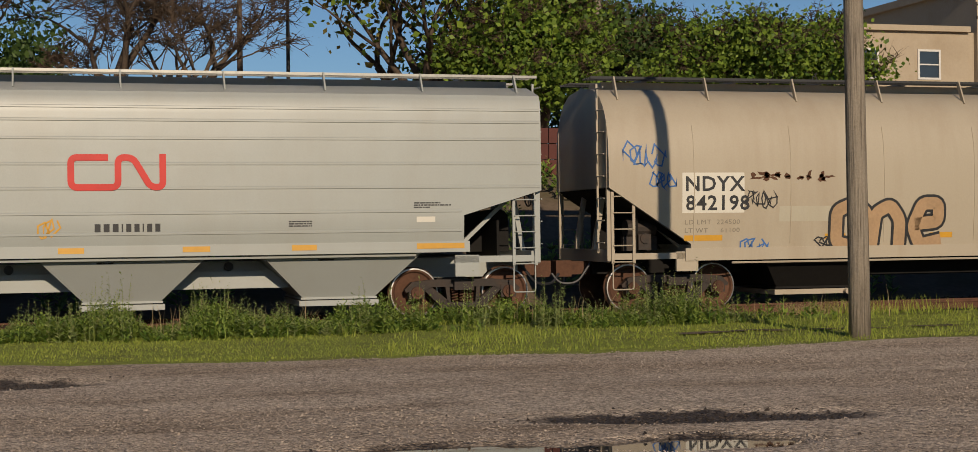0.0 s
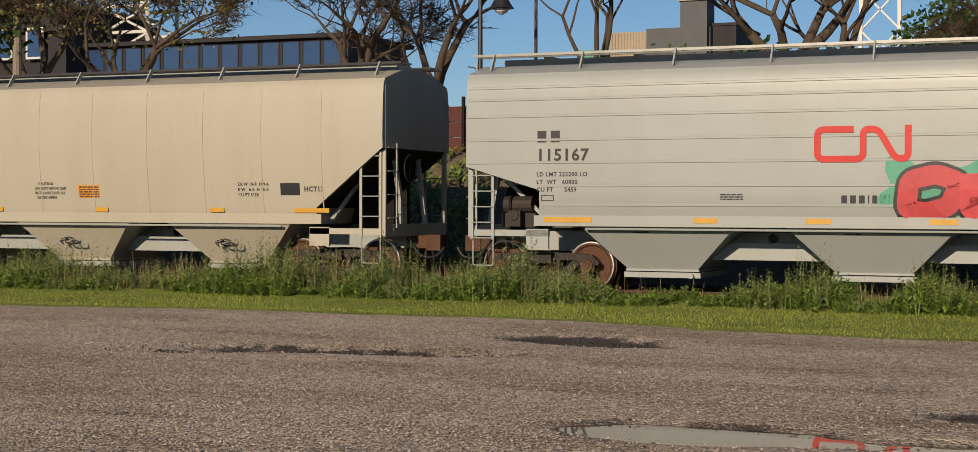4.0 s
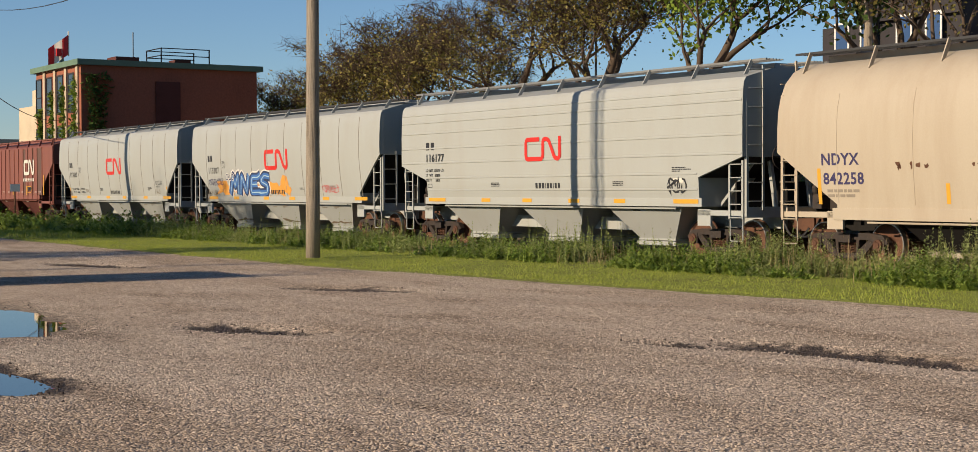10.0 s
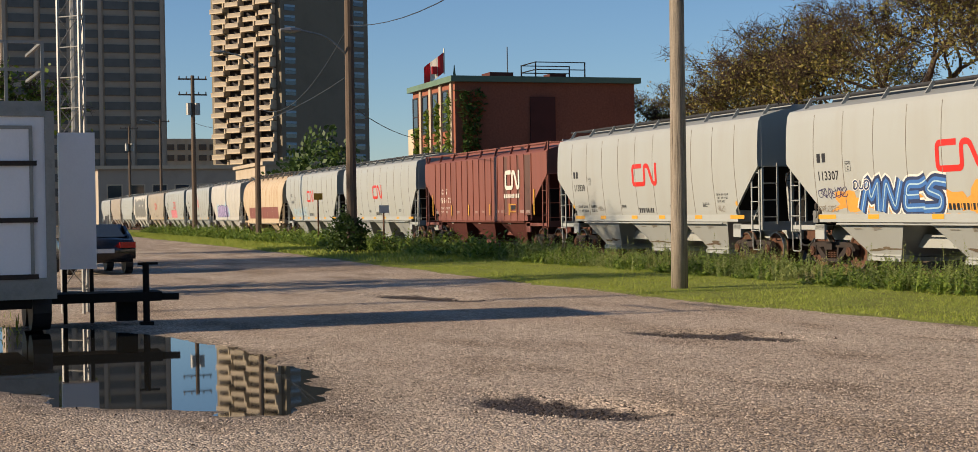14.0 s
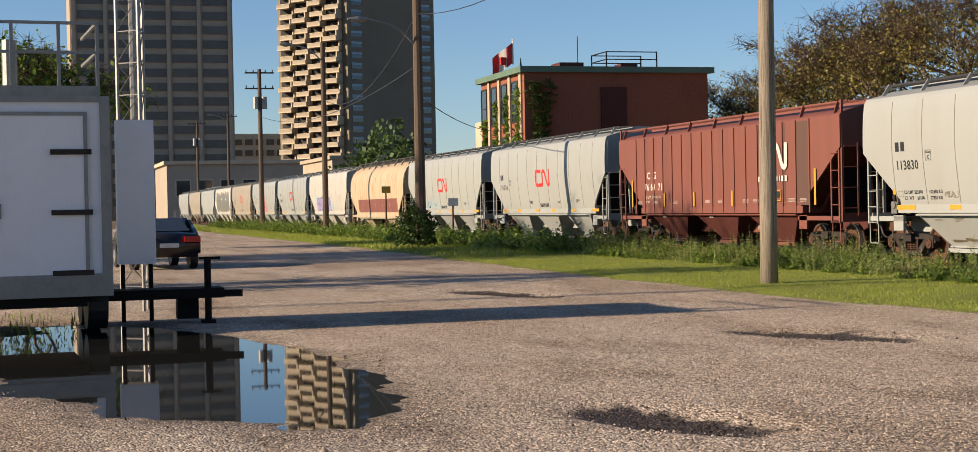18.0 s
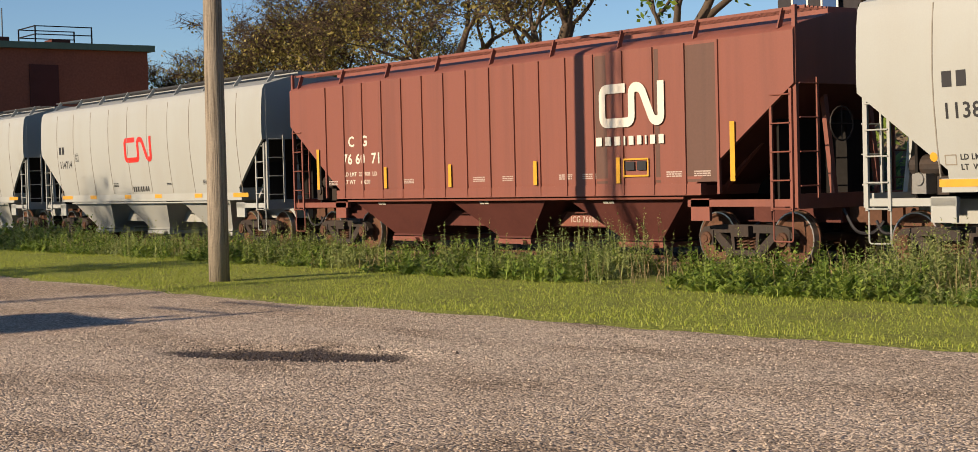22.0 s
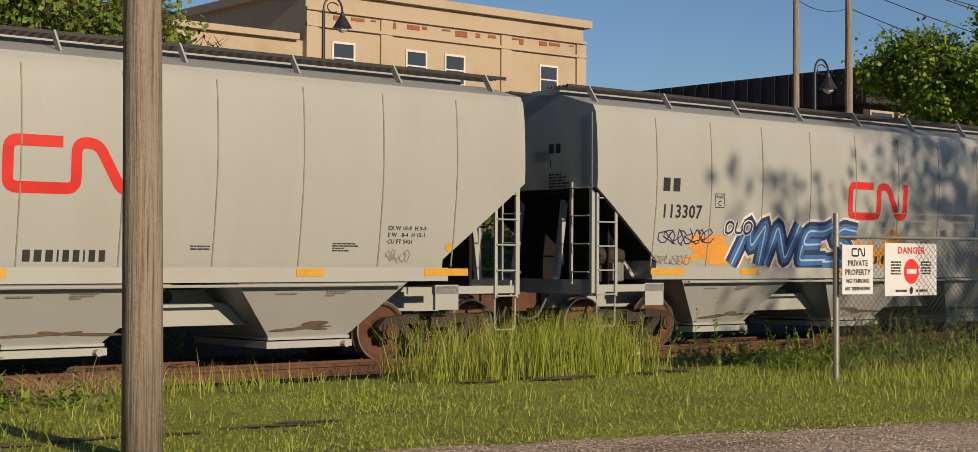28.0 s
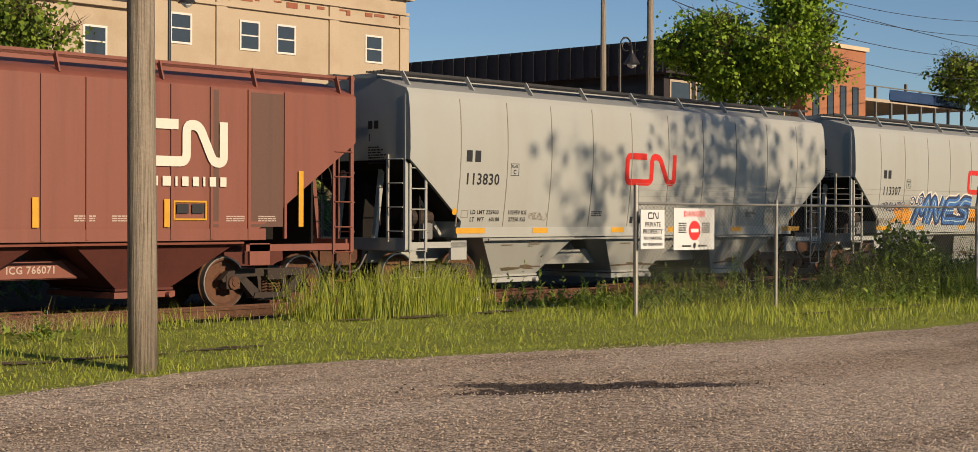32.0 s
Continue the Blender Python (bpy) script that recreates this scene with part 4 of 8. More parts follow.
def grey_ribbed():
    car = covered_hopper("ribbed", 7.65, 6.25, (-3.9, 0.0, 3.9), M["grey"], cut=1.5, zc=2.35, zl=1.9)
    corrugations(car, "ribbed", 6.1, (1.62, 1.98), M["grey"])
    corrugations(car, "ribbed", 7.62, (2.42, 2.85, 3.3, 3.62, 3.85), M["grey"])
    return car


def tan_round():
    # hoppers and centre sill near black, far darker than the tan body
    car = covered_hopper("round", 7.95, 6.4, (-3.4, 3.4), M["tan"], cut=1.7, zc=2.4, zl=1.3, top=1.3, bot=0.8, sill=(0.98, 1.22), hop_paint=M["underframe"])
    seams(car, "round", [-6.2 + 2.05 * k for k in range(7)], 1.3, 3.6, M["tan"], 0.03)
    return car


def red_flat():
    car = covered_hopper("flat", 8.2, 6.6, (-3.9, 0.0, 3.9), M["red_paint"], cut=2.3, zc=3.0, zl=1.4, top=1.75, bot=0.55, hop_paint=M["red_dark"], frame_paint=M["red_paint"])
    ys = surface("flat")
    for k in range(17):
        b = bmesh.new()
        x = -6.5 + 13.0 * k / 16
        box(b, x - 0.028, x + 0.028, ys(2) - 0.032, ys(2) + 0.02, 1.24, 3.84)
        part("side_post", b, M["red_paint"], car)
    return car


BASES = {}
TRAIN = []


def place_car(kind, x, label):
    make = {"curved": grey_curved, "ribbed": grey_ribbed, "round": tan_round, "flat": red_flat}[kind]
    if kind not in BASES:
        car = make()
        BASES[kind] = car
        BASES[kind + "_bare"] = list(car.children_recursive)
    else:
        base = BASES[kind]
        car = copy_thing(base, Matrix.Identity(4))
    tagged(car, label, "freight car", "cars of the freight train")
    TRAIN.append((car, x))
    return car


PLAN = [
    ("round", 15.95, "tan covered hopper car with sprayed tags and rust"),
    ("ribbed", -1.0, "pale grey covered hopper car with horizontal ribs"),
    ("ribbed", -17.4, "pale grey hopper car with red and green graffiti"),
    ("curved", -34.5, "cream covered hopper car with three hoppers"),
    ("round", -51.7, "tan covered hopper car with white chalky graffiti"),
    ("ribbed", -68.4, "pale grey covered hopper car with red railway mark"),
    ("curved", -85.1, "pale grey hopper car with blue and orange graffiti"),
    ("curved", -102.0, "pale grey hopper car with curved sides and black numbers"),
    ("flat", -119.2, "oxide red ribbed hopper car with white mark"),
    ("curved", -136.4, "pale grey hopper car, red mark on its side"),
    ("curved", -153.4, "pale grey hopper car with faint blue tags"),
    ("round", -170.5, "rusty cream and maroon round-sided hopper car"),
    ("curved", -187.5, "off-white hopper car with lilac graffiti"),
    ("curved", -204.4, "pale grey hopper car far down the train"),
    ("curved", -221.3, "pale grey hopper car with pink graffiti"),
    ("curved", -238.2, "dull beige hopper car far down the train"),
    ("curved", -255.1, "pale hopper car with large grey sprayed shapes"),
    ("ribbed", -272.0, "pale grey hopper car far down the train"),
    ("curved", -288.9, "pale grey hopper car far down the train"),
    ("curved", -305.8, "pale grey hopper car far down the train"),
]
CARS = [place_car(*row) for row in PLAN]

# ---- poles ----
def wood_pole(x, y, r0, r1, h, lean, label):
    b = bmesh.new()
    pts = [(lean[0] * k / 8, lean[1] * k / 8, h * k / 8 - (0.3 if k == 0 else 0)) for k in range(9)]
    rod(b, pts, [r0 + (r1 - r0) * k / 8 for k in range(9)], 14)
    ob = tagged(part("utility_pole", b, M["wood"], None, "", True), label, "utility pole", "wooden poles along the verge")
    ob.location = (x, y, 0.03)
    return ob


wood_pole(8.9, 13.1, 0.155, 0.115, 10.5, (-0.1, 0.0), "weathered grey wooden pole on the grass verge")
wood_pole(-26.9, 13.7, 0.17, 0.12, 11.0, (0.1, 0.0), "weathered wooden pole on the grass beside the gravel")

# ---- paint, numbers and graffiti on the cars ----
def repaint(car, names, material):
    """Gives the named parts of one car another paint."""
    for o in car.children_recursive:
        if o.name.split(".")[0] in names:
            o.material_slots[0].link = "OBJECT"
            o.material_slots[0].material = material


def panel(car, kind, x0, x1, z0, z1, material, name="painted_patch", lift=0.003):
    ys = surface(kind)
    b = bmesh.new()
    rows = [[b.verts.new((x, ys(z0 + (z1 - z0) * k / 4) - lift, z0 + (z1 - z0) * k / 4)) for x in (x0, x1)] for k in range(5)]
    for a, c in zip(rows, rows[1:]):
        b.faces.new((a[0], a[1], c[1], c[0]))
    return part(name, b, material, car)


def outline(car, kind, x0, x1, z0, z1, w, material, name="outline"):
    b = bmesh.new()
    ribbon(b, [(x0, z0), (x1, z0), (x1, z1), (x0, z1), (x0, z0 - w / 2)], w, surface(kind), 0.005)
    return part(name, b, material, car)


def blocks(car, kind, x, z, widths, h, material, gap=0.06, name="railway_initial"):
    """Initials or an address of the railway, as plain blocks."""
    ys = surface(kind)
    for w in widths:
        if w > 0:
            b = bmesh.new()
            v = [b.verts.new((a, ys(c) - 0.005, c)) for a, c in ((x, z), (x + w, z), (x + w, z + h), (x, z + h))]
            b.faces.new(v)
            part(name, b, material, car)
        x += abs(w) + gap


def web_line(car, kind, x, z, h, w, material):
    u = w / 9.6
    blocks(car, kind, x - w / 2, z, [u * 0.8, u * 0.8, u * 0.8, u * 0.2, u * 0.7, u * 0.7, u * 0.2, u * 0.7, u * 0.7], h, material, u * 0.42, "web_address_block")


def curved_letters(car, number, off=0.0, ink="black", red="logo_red", plain=False):
    k, ys, B = "curved", surface("curved"), M[ink]
    worm(car, k, 0.005 + off, 2.72, 1.71, 0.585, 0.145, M[red])
    lettering(number, -6.10, 2.29, 0.32, B, car, ys, 0.005, 1.0, "lettering", 0.006)
    blocks(car, k, -6.08, 2.74, [0.17, 0.17], 0.23, B, 0.08)
    outline(car, k, -4.74, -4.50, 2.49, 2.73, 0.012, B)
    lettering("PLATE", -4.62, 2.655, 0.065, B, car, ys, 0.005, 1.0, "lettering", 0.002, "CENTER")
    lettering("C", -4.62, 2.52, 0.13, B, car, ys, 0.005, 1.0, "lettering", 0.003, "CENTER")
    stripes(car, k, [(-6.25, -5.40), (-3.92, -3.44), (-1.26, -0.80), (0.87, 1.32), (3.46, 3.93), (5.75, 6.60)], 1.30, 1.41)
    web_line(car, k, 0.0 + off, 1.50, 0.15, 1.2, B)
    bars([0.36] * 3, -2.0, 1.74, 0.025, B, car, ys, 3)
    bars([0.3] * 2, 1.75, 1.70, 0.022, B, car, ys, 4)
    bars([0.4, 0.46, 0.2, 0.3], 4.05, 1.76, 0.02, B, car, ys, 5)
    if not plain:
        for j, x in enumerate((-3.95, 0.05, 4.0)):
            bars([0.35], x - 0.8, 1.04, 0.024, M["faded"], car, lambda z: -(1.47 - (1.26 - z) * 0.583) - 0.012, 6 + j)
            b = bmesh.new()
            blob(b, x + 0.15 - 0.1 * j, 0.56, 0.46, 0.04, lambda z: -(1.47 - (1.26 - z) * 0.583), 0.012, len(number) * 7 + j + int(number[-2:]), 40, 1.0)
            part("dirt_splash", b, M["soil"], car, "brown dirt splashed on the hopper")
            bars([0.4, 0.34, 0.16], x + 0.05, 1.08, 0.02, M["faded"], car, lambda z: -(1.47 - (1.26 - z) * 0.583) - 0.012, 9 + j)


def end_letters(car, number, half):
    """Number and small print on the end wall that faces down the line."""
    wall_y = lambda z: 0.0
    ob = [lettering(number, 0.42, 3.12, 0.2, M["black"], car, wall_y, 0.006, 1.0, "end_lettering", 0.004), bars([0.3, 0.42, 0.36, 0.5, 0.44, 0.62, 0.58], 0.44, 2.98, 0.03, M["black"], car, wall_y, int(number[-2:]), 0.006, "end_small_print")]
    for k in (0, 1):
        b = bmesh.new()
        box(b, 0.44 + 0.17 * k, 0.56 + 0.17 * k, -0.010, -0.006, 3.36, 3.52)
        ob.append(part("railway_initial", b, M["black"], car))
    for o in ob:
        o.rotation_euler = (0, 0, -math.pi / 2)
        o.location = (-half - 0.004, 0, 0)


def ribbed_letters(car, number, logo_x=0.1):
    k, ys, B = "ribbed", surface("ribbed"), M["black"]
    worm(car, k, logo_x, 2.70, 1.50, 0.52, 0.115, M["logo_red"])
    lettering(number, -6.20, 2.46, 0.31, B, car, ys, 0.016, 1.05, "lettering", 0.006)
    blocks(car, k, -6.18, 2.80, [0.18, 0.18], 0.22, B, 0.09)
    for j, row in enumerate(("LD LMT 225200 LO", "LT  WT   60800", "CU FT      5459")):
        lettering(row, -6.20, 2.16 - 0.145 * j, 0.115, B, car, ys, 0.008, 1.0, "lettering", 0.002)
    outline(car, k, -6.1, -5.86, 1.70, 1.80, 0.015, B)
    stripes(car, k, [(-6.05, -5.10), (-3.15, -2.70), (-1.10, -0.66), (1.02, 1.50), (2.95, 3.40), (5.25, 6.15)], 1.29, 1.39)
    web_line(car, k, 0.12, 1.66, 0.14, 1.2, B)
    for q, x in enumerate((-2.65, 2.9)):
        bars([0.42, 0.42, 0.42], x, 1.80, 0.024, B, car, ys, 20 + q)
    bars([0.5, 0.7, 0.3], 5.2, 2.12, 0.024, B, car, ys, 23)
    panel(car, k, 5.25, 5.6, 1.78, 1.88, M["white"], "data_plate")
    for j, x in enumerate((-3.9, 0.0, 3.9)):
        bars([0.95, 0.3], x - 0.45, 1.14, 0.022, B, car, lambda z: -(1.47 - (1.26 - z) * 0.583) - 0.012, 30 + j)


c198, c190, c167, c032, c258, c177, c307, c830, cicg, c714, cnx, ctwo, clil, cg1, cpnk, cbge, cbig, cg2, cg3, cg4 = CARS
cream = mat("cream_paint", (0.382, 0.349, 0.274), 0.45, var=0.06, fine=30, coarse=0.9, bump=0.03, stain=(0.302, 0.245, 0.166), amount=0.35, stretch=(1.2, 1, 0.2))
offwhite = mat("offwhite_paint", (0.432, 0.41, 0.36), 0.45, var=0.06, fine=30, coarse=0.9, bump=0.03)
dull = mat("dull_beige_paint", (0.302, 0.259, 0.202), 0.5, var=0.08, fine=30, coarse=0.9, bump=0.03)
rusty = mat("rust_streaked_cream", (0.432, 0.346, 0.23), 0.6, var=0.12, fine=16, coarse=1.4, bump=0.05, stain=(0.288, 0.137, 0.0432), amount=0.9, stretch=(3.0, 1, 0.35))
maroon = mat("maroon_patch", (0.173, 0.0576, 0.0432), 0.6, var=0.15, fine=14, coarse=1, bump=0.04)
PAINTED = ("body", "side_sill", "hopper", "end_sill", "corner_post", "side_ladder", "jacking_pad")

# 113830
curved_letters(c830, "113830")
end_letters(c830, "113830", 7.65)
ys = surface("curved")
for j, (a, b_) in enumerate((("LD LMT 225900", "102450 KG"), ("LT  WT    60100", " 27250 KG"))):
    lettering(a, -5.86, 1.69 - 0.145 * j, 0.118, M["black"], c830, ys, 0.005, 1.0, "lettering", 0.003)
    lettering(b_, -4.74, 1.69 - 0.145 * j, 0.118, M["black"], c830, ys, 0.005, 1.0, "lettering", 0.003)
outline(c830, "curved", -6.12, -5.93, 1.62, 1.76, 0.015, M["faded"])
for j, row in enumerate(("EX W 10-8  H 9-9", "E W   8-4  H 15-1", "CU FT 5431")):
    lettering(row, 5.02, 1.98 - 0.10 * j, 0.088, M["black"], c830, ys, 0.005, 1.0, "lettering", 0.002)
scribble(c830, "curved", -4.05, 1.56, 0.5, 0.2, M["faded"], 3, 0.014, 5)
scribble(c830, "curved", 5.02, 1.50, 0.42, 0.2, M["faded"], 4, 0.012, 5)
for x in (-6.32, 6.2):
    b = bmesh.new()
    blob(b, x, 1.74, 0.07, 0.07, ys, 0.005, 3, 14, 0.0)
    part("inspection_disc", b, M["yellow"], c830)
# 113307 with blue and orange piece
curved_letters(c307, "113307")
end_letters(c307, "113307", 7.65)
for j, x in enumerate((-4.9, -3.9, -2.2, -0.4, 0.5)):
    b = bmesh.new()
    blob(b, x, 1.62, 0.65, 0.36, ys, 0.0035 + 0.0003 * j, 70 + j, 20, 0.5)
    part("orange_cloud", b, M["spray_orange"], c307, "orange sprayed cloud")
strokes(c307, "curved", [GLYPH_M, GLYPH_N, GLYPH_E, GLYPH_S], -4.05, 1.48, 3.4, 0.74, [
    (0.45, M["chalk"], "graffiti_halo", "white sprayed outline", 0.007), (0.35, M["spray_navy"], "graffiti_outline", "dark navy sprayed letter", 0.010),
    (0.20, M["spray_blue"], "graffiti_fill", "blue sprayed shading", 0.013), (0.035, M["spray_cyan"], "graffiti_shine", "pale blue highlight", 0.016)], 0.35)
strokes(c307, "curved", [GLYPH_O, GLYPH_L, GLYPH_O], -4.45, 2.02, 0.75, 0.24, [
    (0.09, M["chalk"], "graffiti_halo", "white sprayed outline", 0.018), (0.045, M["spray_navy"], "graffiti_fill", "dark navy sprayed letter", 0.021)], 0.2)
scribble(c307, "curved", -6.1, 1.80, 1.3, 0.32, M["navy"], 73, 0.02, 8)
scribble(c307, "curved", -6.2, 1.46, 0.9, 0.2, M["faded"], 74, 0.015, 6)
scribble(c307, "curved", 3.5, 1.52, 1.1, 0.3, M["spray_red"], 75, 0.018, 5)
# ribbed grey cars
ribbed_letters(c190, "116190", -0.12)
ribbed_letters(c167, "115167", -0.15)
ribbed_letters(c177, "116177", -0.15)
for k in range(7):
    b = bmesh.new()
    blob(b, 0.75 + 0.83 * k, 1.84 + 0.05 * (k % 3), 0.55, 0.50, surface("ribbed"), 0.005, 81 + k, 26, 0.55)
    part("graffiti_halo", hug(b, surface("ribbed"), 0.005 + 0.0008 * k), M["spray_teal"], c167, "ragged teal sprayed background")
strokes(c167, "ribbed", [GLYPH_O, GLYPH_W, GLYPH_S, GLYPH_L, GLYPH_E], 0.55, 1.47, 5.15, 0.74, [
    (0.46, M["black"], "graffiti_outline", "dark sprayed outline", 0.019), (0.34, M["spray_red"], "graffiti_fill", "fat red sprayed letter", 0.023)], 0.25)
scribble(c167, "ribbed", 4.9, 1.9, 0.6, 0.25, M["black"], 82, 0.03, 4)
scribble(c190, "ribbed", -1.4, 1.5, 0.3, 0.42, M["yellow"], 83, 0.03, 3)
scribble(c177, "ribbed", 5.1, 1.48, 0.6, 0.42, M["black"], 84, 0.045, 4)
scribble(c190, "ribbed", -4.7, 1.24, 0.6, 0.14, M["yellow"], 85, 0.02, 5)
# tan 842258
ysr = surface("round")
lettering("NDYX", -6.65, 2.12, 0.34, M["navy"], c258, ysr, 0.005, 1.05, "lettering", 0.008)
lettering("842258", -6.60, 1.72, 0.34, M["navy"], c258, ysr, 0.005, 1.05, "lettering", 0.008)
for x0, z0, z1 in ((-6.72, 1.30, 2.05), (-3.3, 1.32, 1.72), (-0.7, 1.32, 1.72), (1.25, 1.32, 1.72), (3.6, 1.32, 1.72), (6.55, 1.30, 2.2)):
    panel(c258, "round", x0 - 0.05, x0 + 0.05, z0, z1, M["yellow"], "reflective_stripe")
bars([0.9, 0.8], -6.5, 1.55, 0.06, M["faded"], c258, ysr, 40)
for j, x in enumerate((5.55, 5.95)):
    panel(c258, "round", x, x + 0.36, 1.52, 1.78, M["white"], "data_plate")
    panel(c258, "round", x + 0.05, x + 0.31, 1.58, 1.72, M["black"], "data_field", 0.006)
for line in ([(0.55, 1.15), (0.1, 1.25), (0.15, 1.65), (0.42, 1.72), (0.35, 2.05), (0.62, 2.15), (0.78, 1.8), (1.0, 1.85), (0.98, 2.2), (1.3, 2.25), (1.42, 1.85), (1.8, 1.75), (1.95, 1.2), (1.3, 1.12)],
             [(0.6, 1.5), (0.9, 1.68), (1.3, 1.62), (1.5, 1.3)], [(1.0, 1.2), (1.05, 1.42), (1.3, 1.4)], [(1.45, 1.18), (1.65, 1.34), (1.75, 1.16)],
             [(1.95, 2.08), (2.65, 2.26), (2.6, 1.78), (2.3, 1.76)], [(2.55, 1.72), (2.2, 1.74), (2.15, 1.6), (2.5, 1.52), (2.4, 1.4), (2.05, 1.42)],
             [(2.7, 1.55), (2.85, 1.72), (3.0, 1.5), (2.8, 1.4), (2.7, 1.55)], [(3.05, 1.68), (3.25, 1.42)], [(3.25, 1.68), (3.05, 1.42)],
             [(2.45, 1.14), (2.5, 1.34), (2.6, 1.2), (2.7, 1.34), (2.75, 1.14)], [(2.85, 1.14), (2.95, 1.34), (3.05, 1.14)], [(3.15, 1.14), (3.15, 1.34), (3.3, 1.28), (3.15, 1.22), (3.35, 1.14)], [(3.45, 1.34), (3.7, 1.14)], [(3.7, 1.34), (3.45, 1.14)]):
    chalk_line(c258, "round", line, 0.035, M["chalk"])
for j in range(70):
    rnd = random.Random(500 + j)
    if j % 10 == 0:
        b = bmesh.new()
    x = rnd.uniform(2.4, 6.2) if j < 50 else rnd.uniform(-4.6, -0.5)
    z = rnd.uniform(1.75, 2.1) if j < 50 else rnd.uniform(2.05, 2.12)
    blob(b, x, z, rnd.uniform(0.02, 0.07), rnd.uniform(0.02, 0.06), ysr, 0.005, j, 7, 0.6)
    if j % 10 == 9:
        part("rust_spots", b, M["rust"], c258, "rust bleeding through the paint")
# tan 842198
panel(c198, "round", -6.45, -5.15, 1.90, 2.68, M["white"], "number_patch")
lettering("NDYX", -6.40, 2.33, 0.40, M["black"], c198, ysr, 0.006, 1.05, "lettering", 0.008)
lettering("842198", -6.38, 1.96, 0.40, M["black"], c198, ysr, 0.006, 1.05, "lettering", 0.008)
lettering("LD LMT  224500", -6.4, 1.68, 0.13, M["faded"], c198, ysr, 0.006, 1.2, "lettering", 0.0)
lettering("LT WT     61100", -6.4, 1.52, 0.13, M["faded"], c198, ysr, 0.006, 1.2, "lettering", 0.0)
for x0, x1 in ((-6.4, -5.6), (-3.4, -2.95), (-1.05, -0.55), (2.2, 2.7), (5.2, 6.0)):
    panel(c198, "round", x0, x1, 1.36, 1.47, M["yellow"], "reflective_stripe")
scribble(c198, "round", -7.6, 2.75, 0.75, 0.55, M["spray_blue"], 95, 0.03, 5)
scribble(c198, "round", -7.1, 2.35, 0.5, 0.35, M["spray_blue"], 96, 0.03, 4)
scribble(c198, "round", -5.2, 1.12, 0.55, 0.3, M["spray_blue"], 97, 0.03, 4)
scribble(c198, "round", -5.1, 1.95, 0.6, 0.4, M["black"], 98, 0.025, 5)
scribble(c198, "round", -3.6, 1.15, 0.7, 0.3, M["black"], 99, 0.03, 5)
strokes(c198, "round", [GLYPH_O, [[(0.1, 0.0), (0.12, 0.75), (0.5, 0.92), (0.8, 0.6), (0.85, 0.0)]], [[(0.2, 0.5), (0.85, 0.55), (0.8, 0.95), (0.35, 0.95), (0.15, 0.45), (0.4, 0.04), (0.98, 0.15)]]], -3.25, 1.18, 2.5, 0.92, [
    (0.36, M["black"], "graffiti_outline", "black sprayed outline", 0.010), (0.25, M["spray_tan"], "graffiti_fill", "fat tan-orange sprayed letter", 0.014)], 0.1)
panel(c198, "round", -4.4, -3.0, 1.72, 2.02, cream, "painted_patch")
for j in range(24):
    rnd = random.Random(700 + j)
    if j % 8 == 0:
        b = bmesh.new()
    blob(b, rnd.uniform(-5.0, -3.0), rnd.uniform(2.55, 2.68), rnd.uniform(0.03, 0.1), rnd.uniform(0.02, 0.07), ysr, 0.005, j, 7, 0.6)
    if j % 8 == 7:
        part("rust_spots", b, M["rust"], c198, "rust bleeding through the paint")
# cream 847032
repaint(c032, PAINTED, cream)
repaint(c032, ("seam",), cream)
panel(c032, "curved", -6.25, -5.1, 2.2, 3.02, M["grey"], "number_patch")
lettering("NDYX", -5.68, 2.62, 0.33, M["navy"], c032, ys, 0.006, 1.05, "lettering", 0.007, "CENTER")
lettering("847032", -5.68, 2.29, 0.30, M["navy"], c032, ys, 0.006, 1.05, "lettering", 0.007, "CENTER")
outline(c032, "curved", -4.75, -4.5, 2.45, 2.70, 0.014, M["rust"])
lettering("PLATE", -4.62, 2.63, 0.06, M["rust"], c032, ys, 0.006, 1.0, "lettering", 0.001, "CENTER")
lettering("C", -4.62, 2.48, 0.13, M["rust"], c032, ys, 0.006, 1.0, "lettering", 0.002, "CENTER")
lettering("LD LMT  224300", -6.2, 1.88, 0.12, M["black"], c032, ys, 0.006, 1.0, "lettering", 0.002)
lettering("LT  WT     61700", -6.2, 1.74, 0.12, M["black"], c032, ys, 0.006, 1.0, "lettering", 0.002)
lettering("CAUTION", -0.75, 2.02, 0.085, M["black"], c032, ys, 0.006, 1.0, "lettering", 0.002)
lettering("DO NOT MOVE CAR", -0.85, 1.92, 0.085, M["black"], c032, ys, 0.006, 1.0, "lettering", 0.002)
lettering("WITH HATCHES OR", -0.85, 1.82, 0.085, M["black"], c032, ys, 0.006, 1.0, "lettering", 0.002)
lettering("GATES OPEN", -0.8, 1.72, 0.085, M["black"], c032, ys, 0.006, 1.0, "lettering", 0.002)
panel(c032, "curved", 0.3, 0.85, 1.74, 2.02, M["spray_orange"], "notice_plate")
bars([0.5] * 5, 0.33, 1.96, 0.03, M["rust"], c032, ys, 41, 0.007)
for j, row in enumerate(("EX W 10-8  H 9-6", "E W   6-6  H 15-0", "CU FT 5155")):
    lettering(row, 4.3, 2.0 - 0.11 * j, 0.09, M["black"], c032, ys, 0.006, 1.0, "lettering", 0.002)
panel(c032, "curved", 5.3, 5.75, 1.80, 2.05, M["black"], "data_plate")
